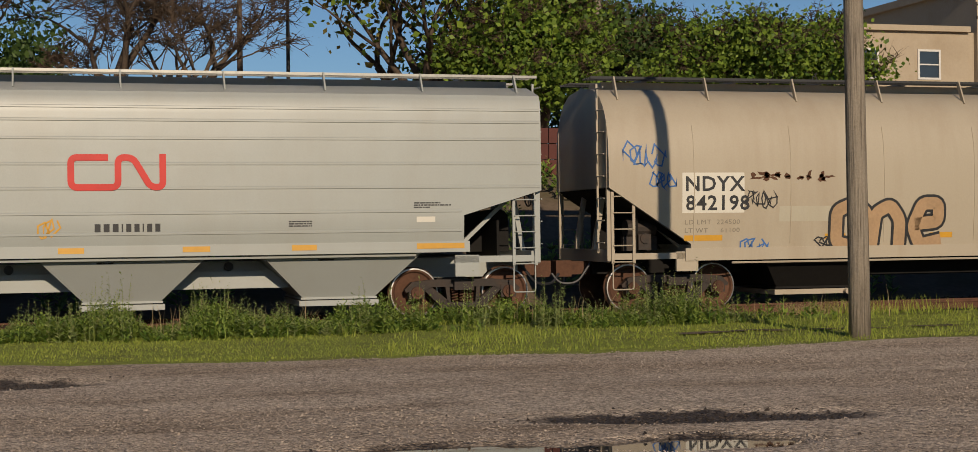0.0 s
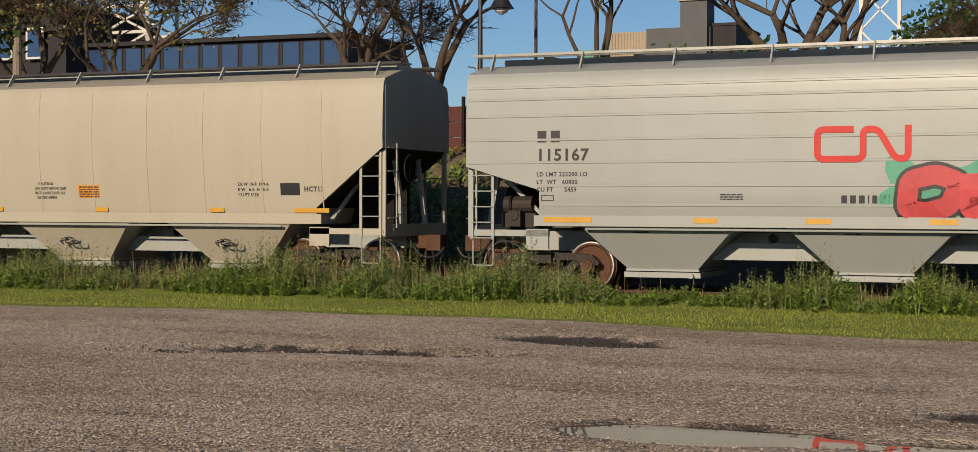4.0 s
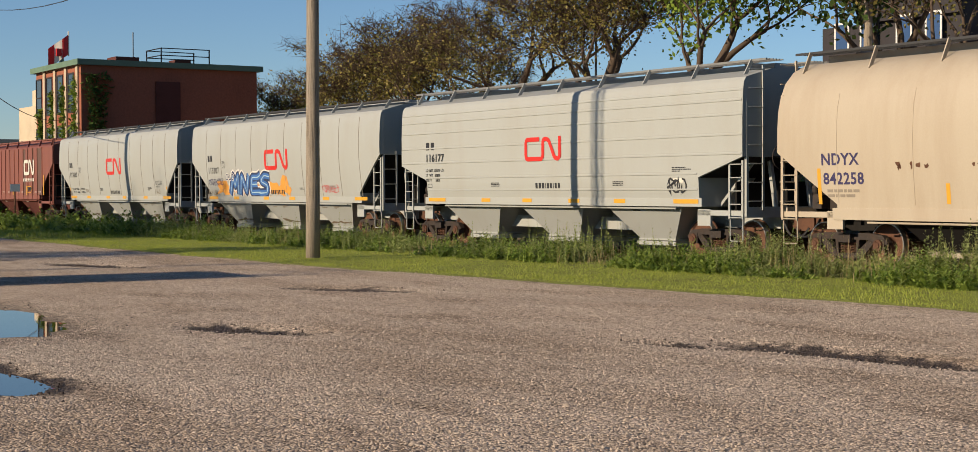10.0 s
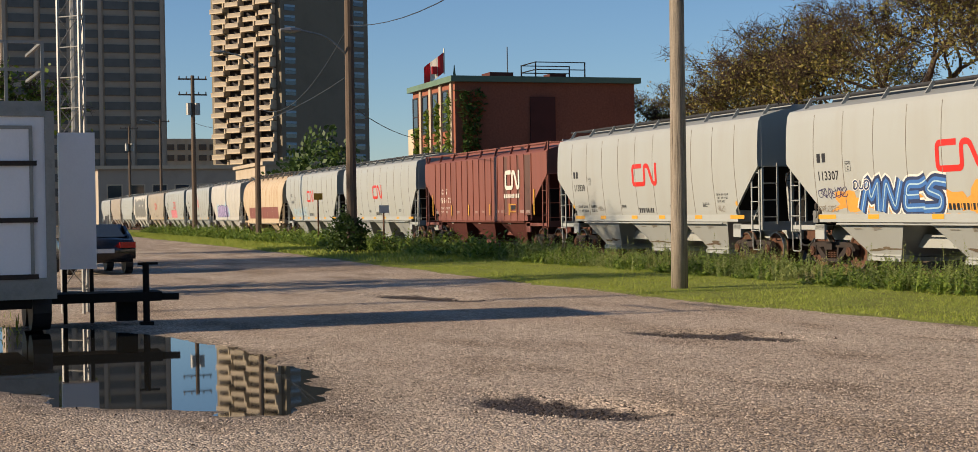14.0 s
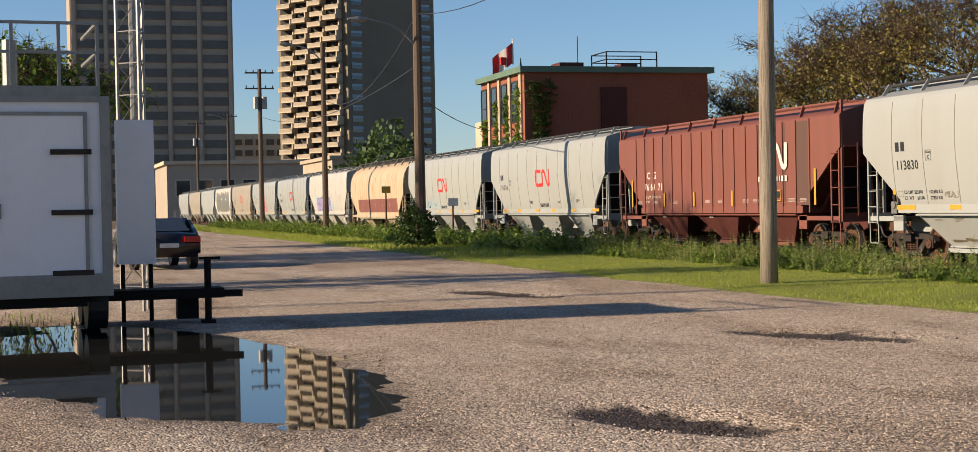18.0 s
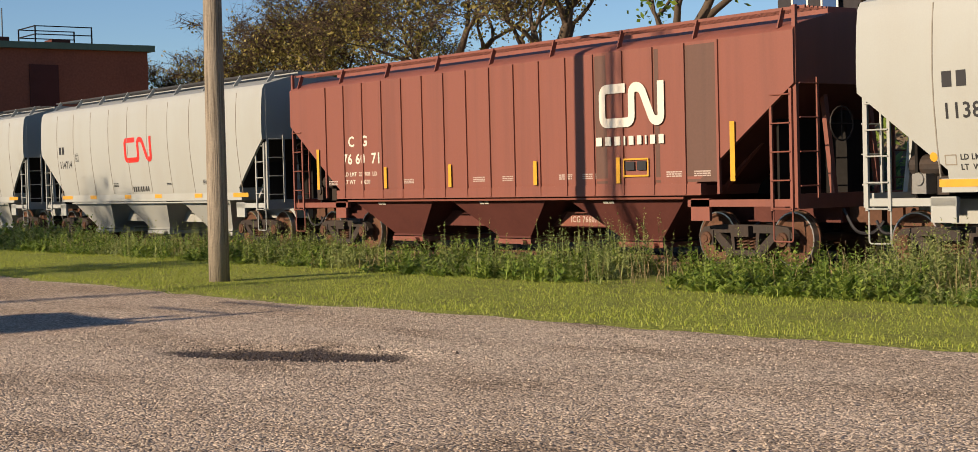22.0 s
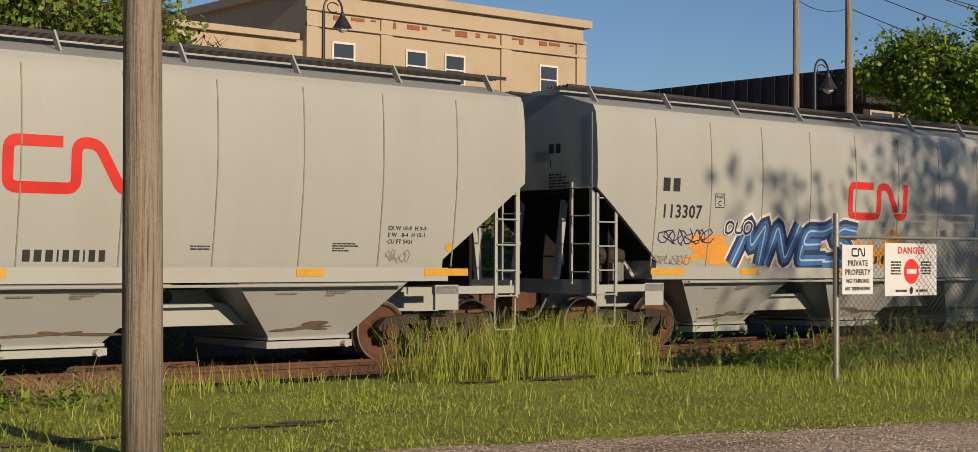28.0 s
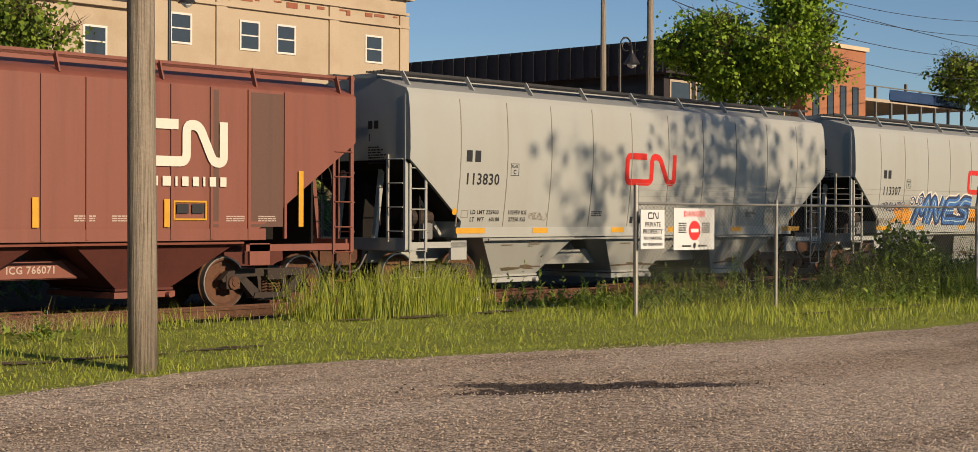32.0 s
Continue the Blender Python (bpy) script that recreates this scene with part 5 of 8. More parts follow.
lettering("HCT13", 5.85, 1.88, 0.14, M["black"], c032, ys, 0.006, 1.0, "lettering", 0.004)
stripes(c032, "curved", [(-6.3, -5.5), (-5.1, -4.75), (-2.1, -1.75), (0.7, 1.05), (3.6, 3.95), (5.6, 6.4)], 1.45, 1.54)
for x in (-3.95, 0.05, 4.0):
    scribble(c032, "curved", x - 0.3, 0.72, 0.5, 0.18, M["black"], 43, 0.03, 3)
# oxide red car
ysf = surface("flat")
flat_out = lambda z: ysf(z) - 0.033
for q in (0,):
    b = bmesh.new()
    pts = rounded([(4.3 + (u - 0.5) * 1.52, 2.86 + (v - 0.5) * 0.62) for u, v in WORM], 0.14, 5)
    ribbon(b, [(p.x, p.y) for p in pts], 0.17, flat_out, 0.004)
    part("railway_mark", b, M["white"], cicg, "white looped band mark")
u = 2.1 / 9.6
x = 3.35
for w_ in [u * 0.75, u * 0.75, u * 0.75, u * 0.2, u * 0.6, u * 0.55, u * 0.2, u * 0.6, u * 0.6]:
    b = bmesh.new()
    v = [b.verts.new((a, flat_out(2) - 0.004, c)) for a, c in ((x, 2.14), (x + w_, 2.14), (x + w_, 2.30), (x, 2.30))]
    b.faces.new(v)
    part("web_address_block", b, M["white"], cicg)
    x += w_ + u * 0.42
inner = lambda z: ysf(z) - 0.004
for text, z in (("I C  G", 2.42), ("76 60  71", 2.02)):
    lettering(text, -5.75, z, 0.33, M["white"], cicg, inner, 0.004, 1.2, "lettering", 0.008)
lettering("LD LMT  203900  LD", -5.7, 1.74, 0.13, M["white"], cicg, inner, 0.004, 1.15, "lettering", 0.002)
lettering("LT WT     60200", -5.7, 1.56, 0.13, M["white"], cicg, inner, 0.004, 1.15, "lettering", 0.002)
for x0, z0, z1 in ((-6.85, 1.45, 2.4), (-3.9, 1.45, 1.92), (-1.4, 1.45, 1.92), (1.5, 1.45, 1.92), (3.95, 1.45, 1.92), (6.85, 1.45, 2.45)):
    b = bmesh.new()
    box(b, x0 - 0.055, x0 + 0.055, ysf(2) - 0.040, ysf(2) - 0.035, z0, z1)
    part("reflective_stripe", b, M["yellow"], cicg, "yellow reflective strip")
b = bmesh.new()
ribbon(b, [(4.1, 1.58), (4.75, 1.58), (4.75, 1.88), (4.1, 1.88), (4.1, 1.56)], 0.03, flat_out, 0.004)
part("data_frame", b, M["yellow"], cicg)
for x0 in (4.15, 4.46):
    b = bmesh.new()
    box(b, x0, x0 + 0.24, ysf(2) - 0.037, ysf(2) - 0.031, 1.68, 1.84)
    part("data_field", b, M["black"], cicg)
for j, x in enumerate((-6.4, -0.6, 0.4, 2.2, 5.2, 5.9, 2.9, -3.2)):
    bars([0.4] * 3, x, 1.62, 0.022, M["dull_white"], cicg, inner, 50 + j)
for x in (-3.9, 0.0, 3.9):
    hy = lambda z: -(1.47 - (1.26 - z) * 0.583) - 0.015
    bars([0.3], x - 0.6, 1.08, 0.05, M["white"], cicg, hy, 61)
# first streak paints in a pole's cast shadow; the wide one is darker paint
for x0, x1 in ((3.30, 3.62), (5.72, 6.46), (4.92, 5.04)):
    panel(cicg, "flat", x0, x1, 1.45, 3.80, M["sooty_red"], "soot_streak")
b = bmesh.new()
prism(b, [(1.1, 0.62), (2.8, 0.62), (2.5, 0.9), (1.4, 0.9)], -0.70, -0.67)
part("shear_plate_face", b, M["red_paint"], cicg)
lettering("ICG 766071", 1.95, 0.70, 0.17, M["dull_white"], cicg, lambda z: -0.70, 0.005, 1.0, "lettering", 0.004, "CENTER")
# the cars further back
curved_letters(c714, "114714", plain=True)
curved_letters(cnx, "123607", plain=True)
scribble(cnx, "curved", -5.5, 1.45, 4.2, 0.6, M["spray_cyan"], 110, 0.05, 12)
repaint(ctwo, PAINTED + ("seam",), rusty)
panel(ctwo, "round", -5.4, 6.2, 1.32, 2.15, maroon, "maroon_band", 0.006)
repaint(clil, PAINTED + ("seam",), offwhite)
bubble(clil, "curved", -4.5, 1.3, 5.5, 1.1, 6, M["spray_lilac"], M["spray_navy"], M["spray_cyan"], 111, 0.2)
curved_letters(cg1, "113690", plain=True)
curved_letters(cpnk, "113452", plain=True)
bubble(cpnk, "curved", -3.0, 1.3, 4.5, 0.9, 5, M["spray_pink"], M["spray_red"], None, 112, 0.2)
repaint(cbge, PAINTED + ("seam",), dull)
curved_letters(cbge, "111220", plain=True)
repaint(cbig, PAINTED + ("seam",), offwhite)
bubble(cbig, "curved", -6.5, 1.4, 12.5, 2.2, 6, M["galv"], M["faded"], M["white"], 113, 0.2)
repaint(cg3, PAINTED, dull)

# ---- loose growth and stones, joined as stuff ----
def tri_mesh(name, verts, tris, material):
    me = bpy.data.meshes.new(name)
    nv, nf = len(verts), len(tris)
    me.vertices.add(nv)
    me.vertices.foreach_set("co", np.asarray(verts, np.float32).ravel())
    me.loops.add(nf * 3)
    me.loops.foreach_set("vertex_index", np.asarray(tris, np.int32).ravel())
    me.polygons.add(nf)
    me.polygons.foreach_set("loop_start", np.arange(0, nf * 3, 3, dtype=np.int32))
    me.update(calc_edges=True)
    me.materials.append(material)
    return me


def stuff(name, verts, tris, material, label, category, parent=None):
    ob = new(name, tri_mesh(name, verts, tris, material))
    if parent:
        ob.parent = parent
        ob["kind"] = "stuff"
        return ob
    return tagged(ob, label, category, kind="stuff")


rng = np.random.default_rng(5)


def field(n, x0, x1, y0, y1, bias=1.0):
    return np.stack([rng.uniform(x0, x1, n), y0 + (y1 - y0) * rng.uniform(0, 1, n) ** bias], 1)


def patchy(p, scale, low):
    """Keeps points where a slow wave field is over low."""
    w = np.sin(p[:, 0] * scale + 1.3) + np.sin(p[:, 0] * scale * 2.3 + p[:, 1] * scale * 1.7) + 0.7 * np.sin(p[:, 0] * scale * 5.1 - p[:, 1] * 2.0)
    return p[w > low]


def track_dip(y):
    """How far the verge has dropped where it runs down to the track bed."""
    return np.where(y < 24.0, 0.15 * np.clip((y - 18.6) / 1.6, 0.0, 1.0), 0.0)


def blades(p, h0, h1, w, lean=0.4, base=0.03):
    n = len(p)
    a, h = rng.uniform(0, 6.28, n), h0 + (h1 - h0) * rng.uniform(0, 1, n) ** 1.5
    l = rng.uniform(0.05, lean, n) * h
    b = rng.uniform(0, 6.28, n)
    d = np.stack([np.cos(a), np.sin(a), np.zeros(n)], 1) * (w / 2)
    r = np.stack([p[:, 0], p[:, 1], base - track_dip(p[:, 1])], 1)
    mid = r + np.stack([np.cos(b) * l * 0.35, np.sin(b) * l * 0.35, h * 0.6], 1)
    tip = r + np.stack([np.cos(b) * l, np.sin(b) * l, h], 1)
    v = np.stack([r - d, r + d, mid - d * 0.7, mid + d * 0.7, tip], 1).reshape(-1, 3)
    k = np.arange(n)[:, None] * 5
    t = np.concatenate([k + [0, 1, 3], k + [0, 3, 2], k + [2, 3, 4]], 0)
    return v, t


def weeds(p, h0, h1, leaves, size):
    """Upright stalks with leaves all the way up."""
    n = len(p)
    h = rng.uniform(h0, h1, n) * np.clip(0.75 + 0.4 * np.sin(p[:, 0] * 1.9 + 2 * np.sin(p[:, 0] * 0.7)) + 0.25 * np.sin(p[:, 0] * 4.7 + 1), 0.3, 1.3)
    lx, ly = rng.normal(0, 0.08, n) * h, rng.normal(0, 0.08, n) * h
    sv, st = [], []
    a = rng.uniform(0, 3.14, n)
    d = np.stack([np.cos(a), np.sin(a), 0 * a], 1) * 0.009
    r = np.stack([p[:, 0], p[:, 1], -track_dip(p[:, 1])], 1)
    tip = r + np.stack([lx, ly, h], 1)
    v0 = np.stack([r - d, r + d, tip], 1).reshape(-1, 3)
    t0 = (np.arange(n)[:, None] * 3 + [0, 1, 2])
    m = n * leaves
    u = np.repeat(np.arange(n), leaves)
    f = np.tile((np.arange(leaves) + 0.6) / leaves, n) + rng.uniform(-0.05, 0.05, m)
    c = r[u] + (tip - r)[u] * f[:, None]
    b = rng.uniform(0, 6.28, m)
    s = size * (1.25 - 0.8 * f) * rng.uniform(0.6, 1.3, m)
    out = np.stack([np.cos(b), np.sin(b), rng.uniform(0.1, 0.9, m)], 1) * s[:, None]
    side = np.stack([-np.sin(b), np.cos(b), rng.uniform(-0.3, 0.3, m)], 1) * (s * 0.24)[:, None]
    v1 = np.stack([c, c + out * 0.5 + side, c + out, c + out * 0.5 - side], 1).reshape(-1, 3)
    k = np.arange(m)[:, None] * 4 + len(v0)
    t1 = np.concatenate([k + [0, 1, 2], k + [0, 2, 3]], 0)
    return np.concatenate([v0, v1]), np.concatenate([t0, t1])


def edge_np(p):
    return np.array([edge_y(x) for x in p[:, 0]])


p = field(240000, -48, 34, 10.0, 17.4, 1.0)
p = p[p[:, 1] > edge_np(p) + rng.normal(0.0, 0.12, len(p))]
stuff("mown_grass", *blades(p, 0.02, 0.055, 0.009, 1.2), M["blade"], "short mown grass in strong evening light", "grass")
p = field(40000, -150, -46, 12.6, 20.0)
stuff("far_grass", *blades(p[p[:, 1] > 12.8], 0.06, 0.16, 0.03, 0.8), M["blade"], "short grass along the far verge", "grass")
p = patchy(field(15000, -48, 10.5, 16.5, 20.0, 0.9), 0.75, -0.55)
p = p[~((p[:, 0] > 8.5) & (p[:, 0] < 13.8)) | (rng.uniform(0, 1, len(p)) < 0.12)]
stuff("tall_weeds", *weeds(p, 0.15, 0.5, 16, 0.11), M["weed"], "dense leafy green weeds beside the track", "weeds")
p = patchy(field(5200, -48, 9, 16.6, 19.6), 0.8, 0.1)
q = field(1500, -17.0, -5.5, 17.4, 19.5)
q = q[rng.uniform(0, 1, len(q)) < 0.35 + 0.65 * (np.sin(q[:, 0] * 2.1) > -0.2)]
stuff("tall_pale_weeds", *weeds(q, 0.4, 0.95, 40, 0.085), M["weed_pale"], "tall pale feathery weeds before the track", "weeds")
stuff("seed_stalks", *blades(field(1100, -17.5, -5.0, 17.4, 19.6), 0.3, 0.8, 0.007, 0.35), M["straw"], "tan seed stalks among the weeds", "dry grass")
stuff("weed_stalks", *weeds(p, 0.3, 0.85, 36, 0.07), M["weed_pale"], "taller flowering weed stalks", "weeds")
q = field(5200, -19.0, 8.0, 16.9, 19.4)
q = patchy(q, 0.6, -0.2)
stuff("leafy_weeds", *weeds(q, 0.2, 0.5, 18, 0.11), M["weed"], "bushy leafy green weeds before the track", "weeds")
p = patchy(field(7000, -150, -46, 16.0, 20.4), 0.5, -0.6)
stuff("far_weeds", *weeds(p, 0.3, 0.8, 9, 0.26), M["weed"], "weeds along the far track", "weeds")
p = np.concatenate([field(2600, 15.8, 19.0, 17.1, 18.5), field(1500, 16.6, 18.6, 17.3, 18.3), field(500, 14.9, 16.0, 17.3, 18.4)])
stuff("low_grass", *blades(field(380, 11.0, 13.4, 17.6, 18.8), 0.08, 0.4, 0.010, 0.6), M["blade"], "low tuft of bright grass before the rails", "grass")
stuff("tall_grass", *blades(p, 0.15, 0.95, 0.010, 0.5), M["blade"], "tall bright grass clump before the rails", "grass")
p = patchy(field(5000, -48, 12, 16.8, 20.3), 0.9, 0.6)
stuff("dry_stalks", *blades(p, 0.2, 0.6, 0.008, 0.5), M["straw"], "dry straw-coloured stalks among the weeds", "dry grass")
p = np.concatenate([field(3000, 28.6, 37, 14.6, 17.2), field(260, 20.2, 26, 15.8, 18.6), field(300, 23.5, 36, 12.6, 15)])
stuff("fence_weeds", *weeds(p, 0.25, 0.95, 20, 0.12), M["weed"], "weeds grown through the chain-link fence", "weeds")
p = np.concatenate([field(3600, 27.8, 37, 13.4, 16.0), field(250, 22.5, 25.5, 15.0, 18.0)])
stuff("fence_stalks", *blades(p, 0.2, 0.85, 0.011, 0.6), M["blade"], "long pale grass standing along the fence", "grass")
p = field(9000, 19.0, 38, 11.2, 16.5)
stuff("fence_grass", *blades(p, 0.08, 0.28, 0.012, 0.8), M["blade"], "long grass round the fence posts", "grass")
p = field(900, 10.6, 12.2, 18.6, 19.6)
stuff("straw_heap", *blades(p, 0.1, 0.3, 0.012, 2.5), M["straw"], "heap of dry straw beside the rails", "dry grass")
p = patchy(field(7000, -40, 40, 24.8, 32.0), 0.5, -0.3)
v, t = weeds(p, 0.2, 0.7, 8, 0.2)
v[:, 2] += np.clip((np.interp(v[:, 1], [24.8, 32.0], [0.0, 3.1])), 0, 3.1)
stuff("bank_growth", v, t, M["weed"], "green growth on the bank behind the track", "weeds")
p = field(420, -25.5, -21.0, -2.5, 1.0)
stuff("trailer_grass", *blades(p, 0.05, 0.2, 0.015, 0.8), M["blade"], "rough grass at the foot of the trailer", "grass")


def stones(p, r0, r1, base=0.0):
    n = len(p)
    r = rng.uniform(r0, r1, n) ** 1.0
    q = np.stack([p[:, 0], p[:, 1], np.zeros(n) + base], 1)
    dirs = np.array([(1, 0, 0), (0, 1, 0), (-1, 0, 0), (0, -1, 0), (0, 0, 0.8)])
    a = rng.uniform(0, 6.28, n)
    rot = np.stack([np.cos(a), -np.sin(a), np.sin(a), np.cos(a)], 1).reshape(n, 2, 2)
    o = dirs[None] * (r[:, None, None] * rng.uniform(0.6, 1.25, (n, 5, 1))) + rng.normal(0, 0.18, (n, 5, 3)) * r[:, None, None]
    o[:, :, :2] = np.einsum("nij,nkj->nki", rot, o[:, :, :2])
    v = q[:, None] + o
    k = np.arange(n)[:, None] * 5
    t = np.concatenate([k + f for f in ([0, 1, 4], [1, 2, 4], [2, 3, 4], [3, 0, 4])], 0)
    return v.reshape(-1, 3), t




def patch_bm(cx, cy, a, b, turn, z, seed, n=56, rag=0.28):
    rnd = random.Random(seed)
    ph = [rnd.uniform(0, 6.28) for _ in range(6)]
    bm = bmesh.new()
    vs = []
    for k in range(n):
        t = 2 * math.pi * k / n
        q = 1 + rag * (0.5 * math.sin(2 * t + ph[0]) + 0.4 * math.sin(3 * t + ph[1]) + 0.3 * math.sin(5 * t + ph[2]) + 0.25 * math.sin(9 * t + ph[3]) + 0.18 * math.sin(14 * t + ph[4]))
        x, y = a * q * math.cos(t), b * q * math.sin(t)
        vs.append(bm.verts.new((cx + x * math.cos(turn) - y * math.sin(turn), cy + x * math.sin(turn) + y * math.cos(turn), z)))
    bm.faces.new(vs)
    return bm


for k, (cx, cy, a, b, turn, deep, water) in enumerate(PUDDLES):
    if water is not None:
        tagged(part("puddle", patch_bm(cx, cy, a * 1.35, b * 1.4, turn, water, k, 72, 0.1), M["water"]), "still puddle reflecting sky and train", "puddle", kind="structure")


def dry(p):
    keep = np.ones(len(p), bool)
    for cx, cy, a, b, turn, deep, water in PUDDLES:
        dx, dy = p[:, 0] - cx, p[:, 1] - cy
        u, w = dx * math.cos(turn) + dy * math.sin(turn), -dx * math.sin(turn) + dy * math.cos(turn)
        keep &= (u / (a * 1.25)) ** 2 + (w / (b * 1.25)) ** 2 > 1
    return p[keep]


p = dry(np.concatenate([field(105000, -21, 18, 2.0, 12.75), field(12000, -34, -21, 2.0, 12.7), field(14000, -15, 6, -1.0, 4.0)]))
stuff("loose_gravel", *stones(p, 0.005, 0.015, 0.003), M["crushed"], "loose crushed stones on the gravel lot", "gravel")
p = field(260, -20, 18, 2, 12.7)
stuff("larger_stones", *stones(dry(p), 0.014, 0.028, 0.008), M["crushed"], "larger loose stones on the lot", "gravel")
p = field(26000, -45, 40, 20.3, 25.0)
stuff("track_stones", *stones(p, 0.025, 0.06, -0.07), M["ballast"], "crushed stone between the rails", "gravel")
ph = []
for cx, cy, a, b, turn, deep, water in PUDDLES:
    q = rng.normal(0, 0.5, (int(200 * a), 2)) * [a, b]
    q = np.stack([cx + q[:, 0] * math.cos(turn) - q[:, 1] * math.sin(turn), cy + q[:, 0] * math.sin(turn) + q[:, 1] * math.cos(turn)], 1)
    ph.append(q[[ground_height(x, y) > (water or -1) + 0.004 for x, y in q]])
q = np.concatenate(ph)
stuff("pothole_stones", *stones(q, 0.008, 0.026, np.array([ground_height(x, y) for x, y in q])), M["ballast"], "loose damp stones lying in the potholes", "gravel")


M["bare_soil"] = mat("bare_trodden_soil", (0.125, 0.096, 0.066), 0.95, var=0.4, fine=10, coarse=1.2, bump=0.8, spec=0.1)
soil_rnd = random.Random(61)
k = 0
for x0, x1, yy, count, size in ((6.0, 13.0, 14.5, 6, 0.45), (15.5, 19.0, 17.2, 7, 0.5), (20.5, 25.0, 16.2, 9, 0.6), (21.0, 30.0, 12.9, 9, 0.6)):
    for _ in range(count):
        x, y, a = soil_rnd.uniform(x0, x1), yy + soil_rnd.uniform(-0.22, 0.22), size * soil_rnd.uniform(0.5, 1.3)
        tagged(part("bare_patch", patch_bm(x, y, a, a * soil_rnd.uniform(0.18, 0.4), soil_rnd.uniform(-0.2, 0.1), 0.06 + 0.0007 * k, 60 + k, 64, 0.6), M["bare_soil"]), "bare trodden brown soil in the grass", "soil", kind="structure")
        k += 1
p = field(9000, 2.0, 30.0, 12.6, 19.0)
stuff("grass_tufts", *blades(patchy(p, 1.4, 0.2), 0.06, 0.2, 0.012, 0.9), M["blade"], "uneven tufts of longer grass", "grass")

# ---- trees ----
def tree(x, y, z, h, seed, trunk_r=0.28, leaf=None, leaves=0, leaf_size=0.22, spread=1.0, twig=True, label="", lean=0.0, fork=0.28, crown_low=0.0, twigs_each=13):
    rnd = random.Random(seed)
    root = tagged(new("tree"), label, "tree", "trees along the street")
    root.location = (x, y, z)
    trunk, limbs, twigs, ends = bmesh.new(), bmesh.new(), [], []

    def grow(bm, p, d, r, length, level):
        pts, radii = [p], [r]
        steps = 4 if level < 3 else 3
        for k in range(steps):
            d = (d + Vector((rnd.uniform(-1, 1), rnd.uniform(-1, 1), rnd.uniform(-0.5, 0.7))) * (0.16 + 0.05 * level)).normalized()
            p = p + d * (length / steps)
            pts.append(p)
            radii.append(r * (1 - 0.42 * (k + 1) / steps))
        rod(bm, pts, radii, 9 if level == 0 else (6 if level < 3 else 4), level < 2)
        if level >= 2:
            ends.extend(pts[1:])
        if level >= 4:
            for _ in range(twigs_each if twig else 1):
                q = pts[rnd.randrange(1, len(pts))]
                e = q + (d + Vector((rnd.uniform(-1, 1), rnd.uniform(-1, 1), rnd.uniform(-0.4, 0.8)))).normalized() * length * rnd.uniform(0.5, 1.0)
                twigs.append((q, e))
                for _ in range(2):
                    w = q.lerp(e, rnd.uniform(0.3, 0.8))
                    twigs.append((w, w + Vector((rnd.uniform(-1, 1), rnd.uniform(-1, 1), rnd.uniform(-0.5, 0.6))).normalized() * length * 0.45))
            return
        n = 4 if level == 0 else (3 if level < 3 else 3)
        for k in range(n):
            a = 2 * math.pi * (k + rnd.uniform(-0.3, 0.3)) / n + level
            out = (0.55 + 0.2 * rnd.random()) * spread
            nd = (d * (0.75 if k else 0.95) + Vector((math.cos(a), math.sin(a), 0.12)) * out).normalized()
            src = pts[-1] if k < 2 else pts[-2]
            grow(limbs, src, nd, radii[-1] * rnd.uniform(0.62, 0.82), length * rnd.uniform(0.68, 0.88) * (1.15 if level == 0 else 1), level + 1)

    grow(trunk, Vector((0, 0, -0.2)), Vector((lean, 0, 1)).normalized(), trunk_r, h * fork, 0)
    part("trunk", trunk, M["bark"], root, "", True)
    part("branchwork", limbs, M["bark"], root, "", True)
    if twigs:
        a = np.array([t[0] for t in twigs])
        b = np.array([t[1] for t in twigs])
        d = np.cross(b - a, [0.3, 0.9, 0.2])
        d = d / (np.linalg.norm(d, axis=1, keepdims=True) + 1e-6) * 0.015
        v = np.stack([a - d, a + d, b], 1).reshape(-1, 3)
        e = np.cross(b - a, d)
        e = e / (np.linalg.norm(e, axis=1, keepdims=True) + 1e-6) * 0.015
        v = np.concatenate([v, np.stack([a - e, a + e, b], 1).reshape(-1, 3)])
        stuff("fine_branchwork", v, np.arange(len(v)).reshape(-1, 3), M["twig"], "", "", root)
    if leaf:
        r = np.random.default_rng(seed)
        e = np.array([p for p in ends if p.z > crown_low])
        pick = e[r.integers(0, len(e), leaves)]
        c = pick + r.normal(0, 0.36, (leaves, 3)) * [1.2, 1.2, 0.8]
        n1 = r.normal(0, 1, (leaves, 3))
        n1 /= np.linalg.norm(n1, axis=1, keepdims=True)
        n2 = np.cross(n1, r.normal(0, 1, (leaves, 3)))
        n2 /= np.linalg.norm(n2, axis=1, keepdims=True) + 1e-6
        s = leaf_size * r.uniform(0.5, 1.2, (leaves, 1))
        v = np.stack([c, c + n1 * s * 0.5 + n2 * s * 0.35, c + n1 * s, c + n1 * s * 0.5 - n2 * s * 0.35], 1).reshape(-1, 3)
        k = np.arange(leaves)[:, None] * 4
        stuff("crown", v, np.concatenate([k + [0, 1, 2], k + [0, 2, 3]], 0), leaf, "", "", root)
    return root


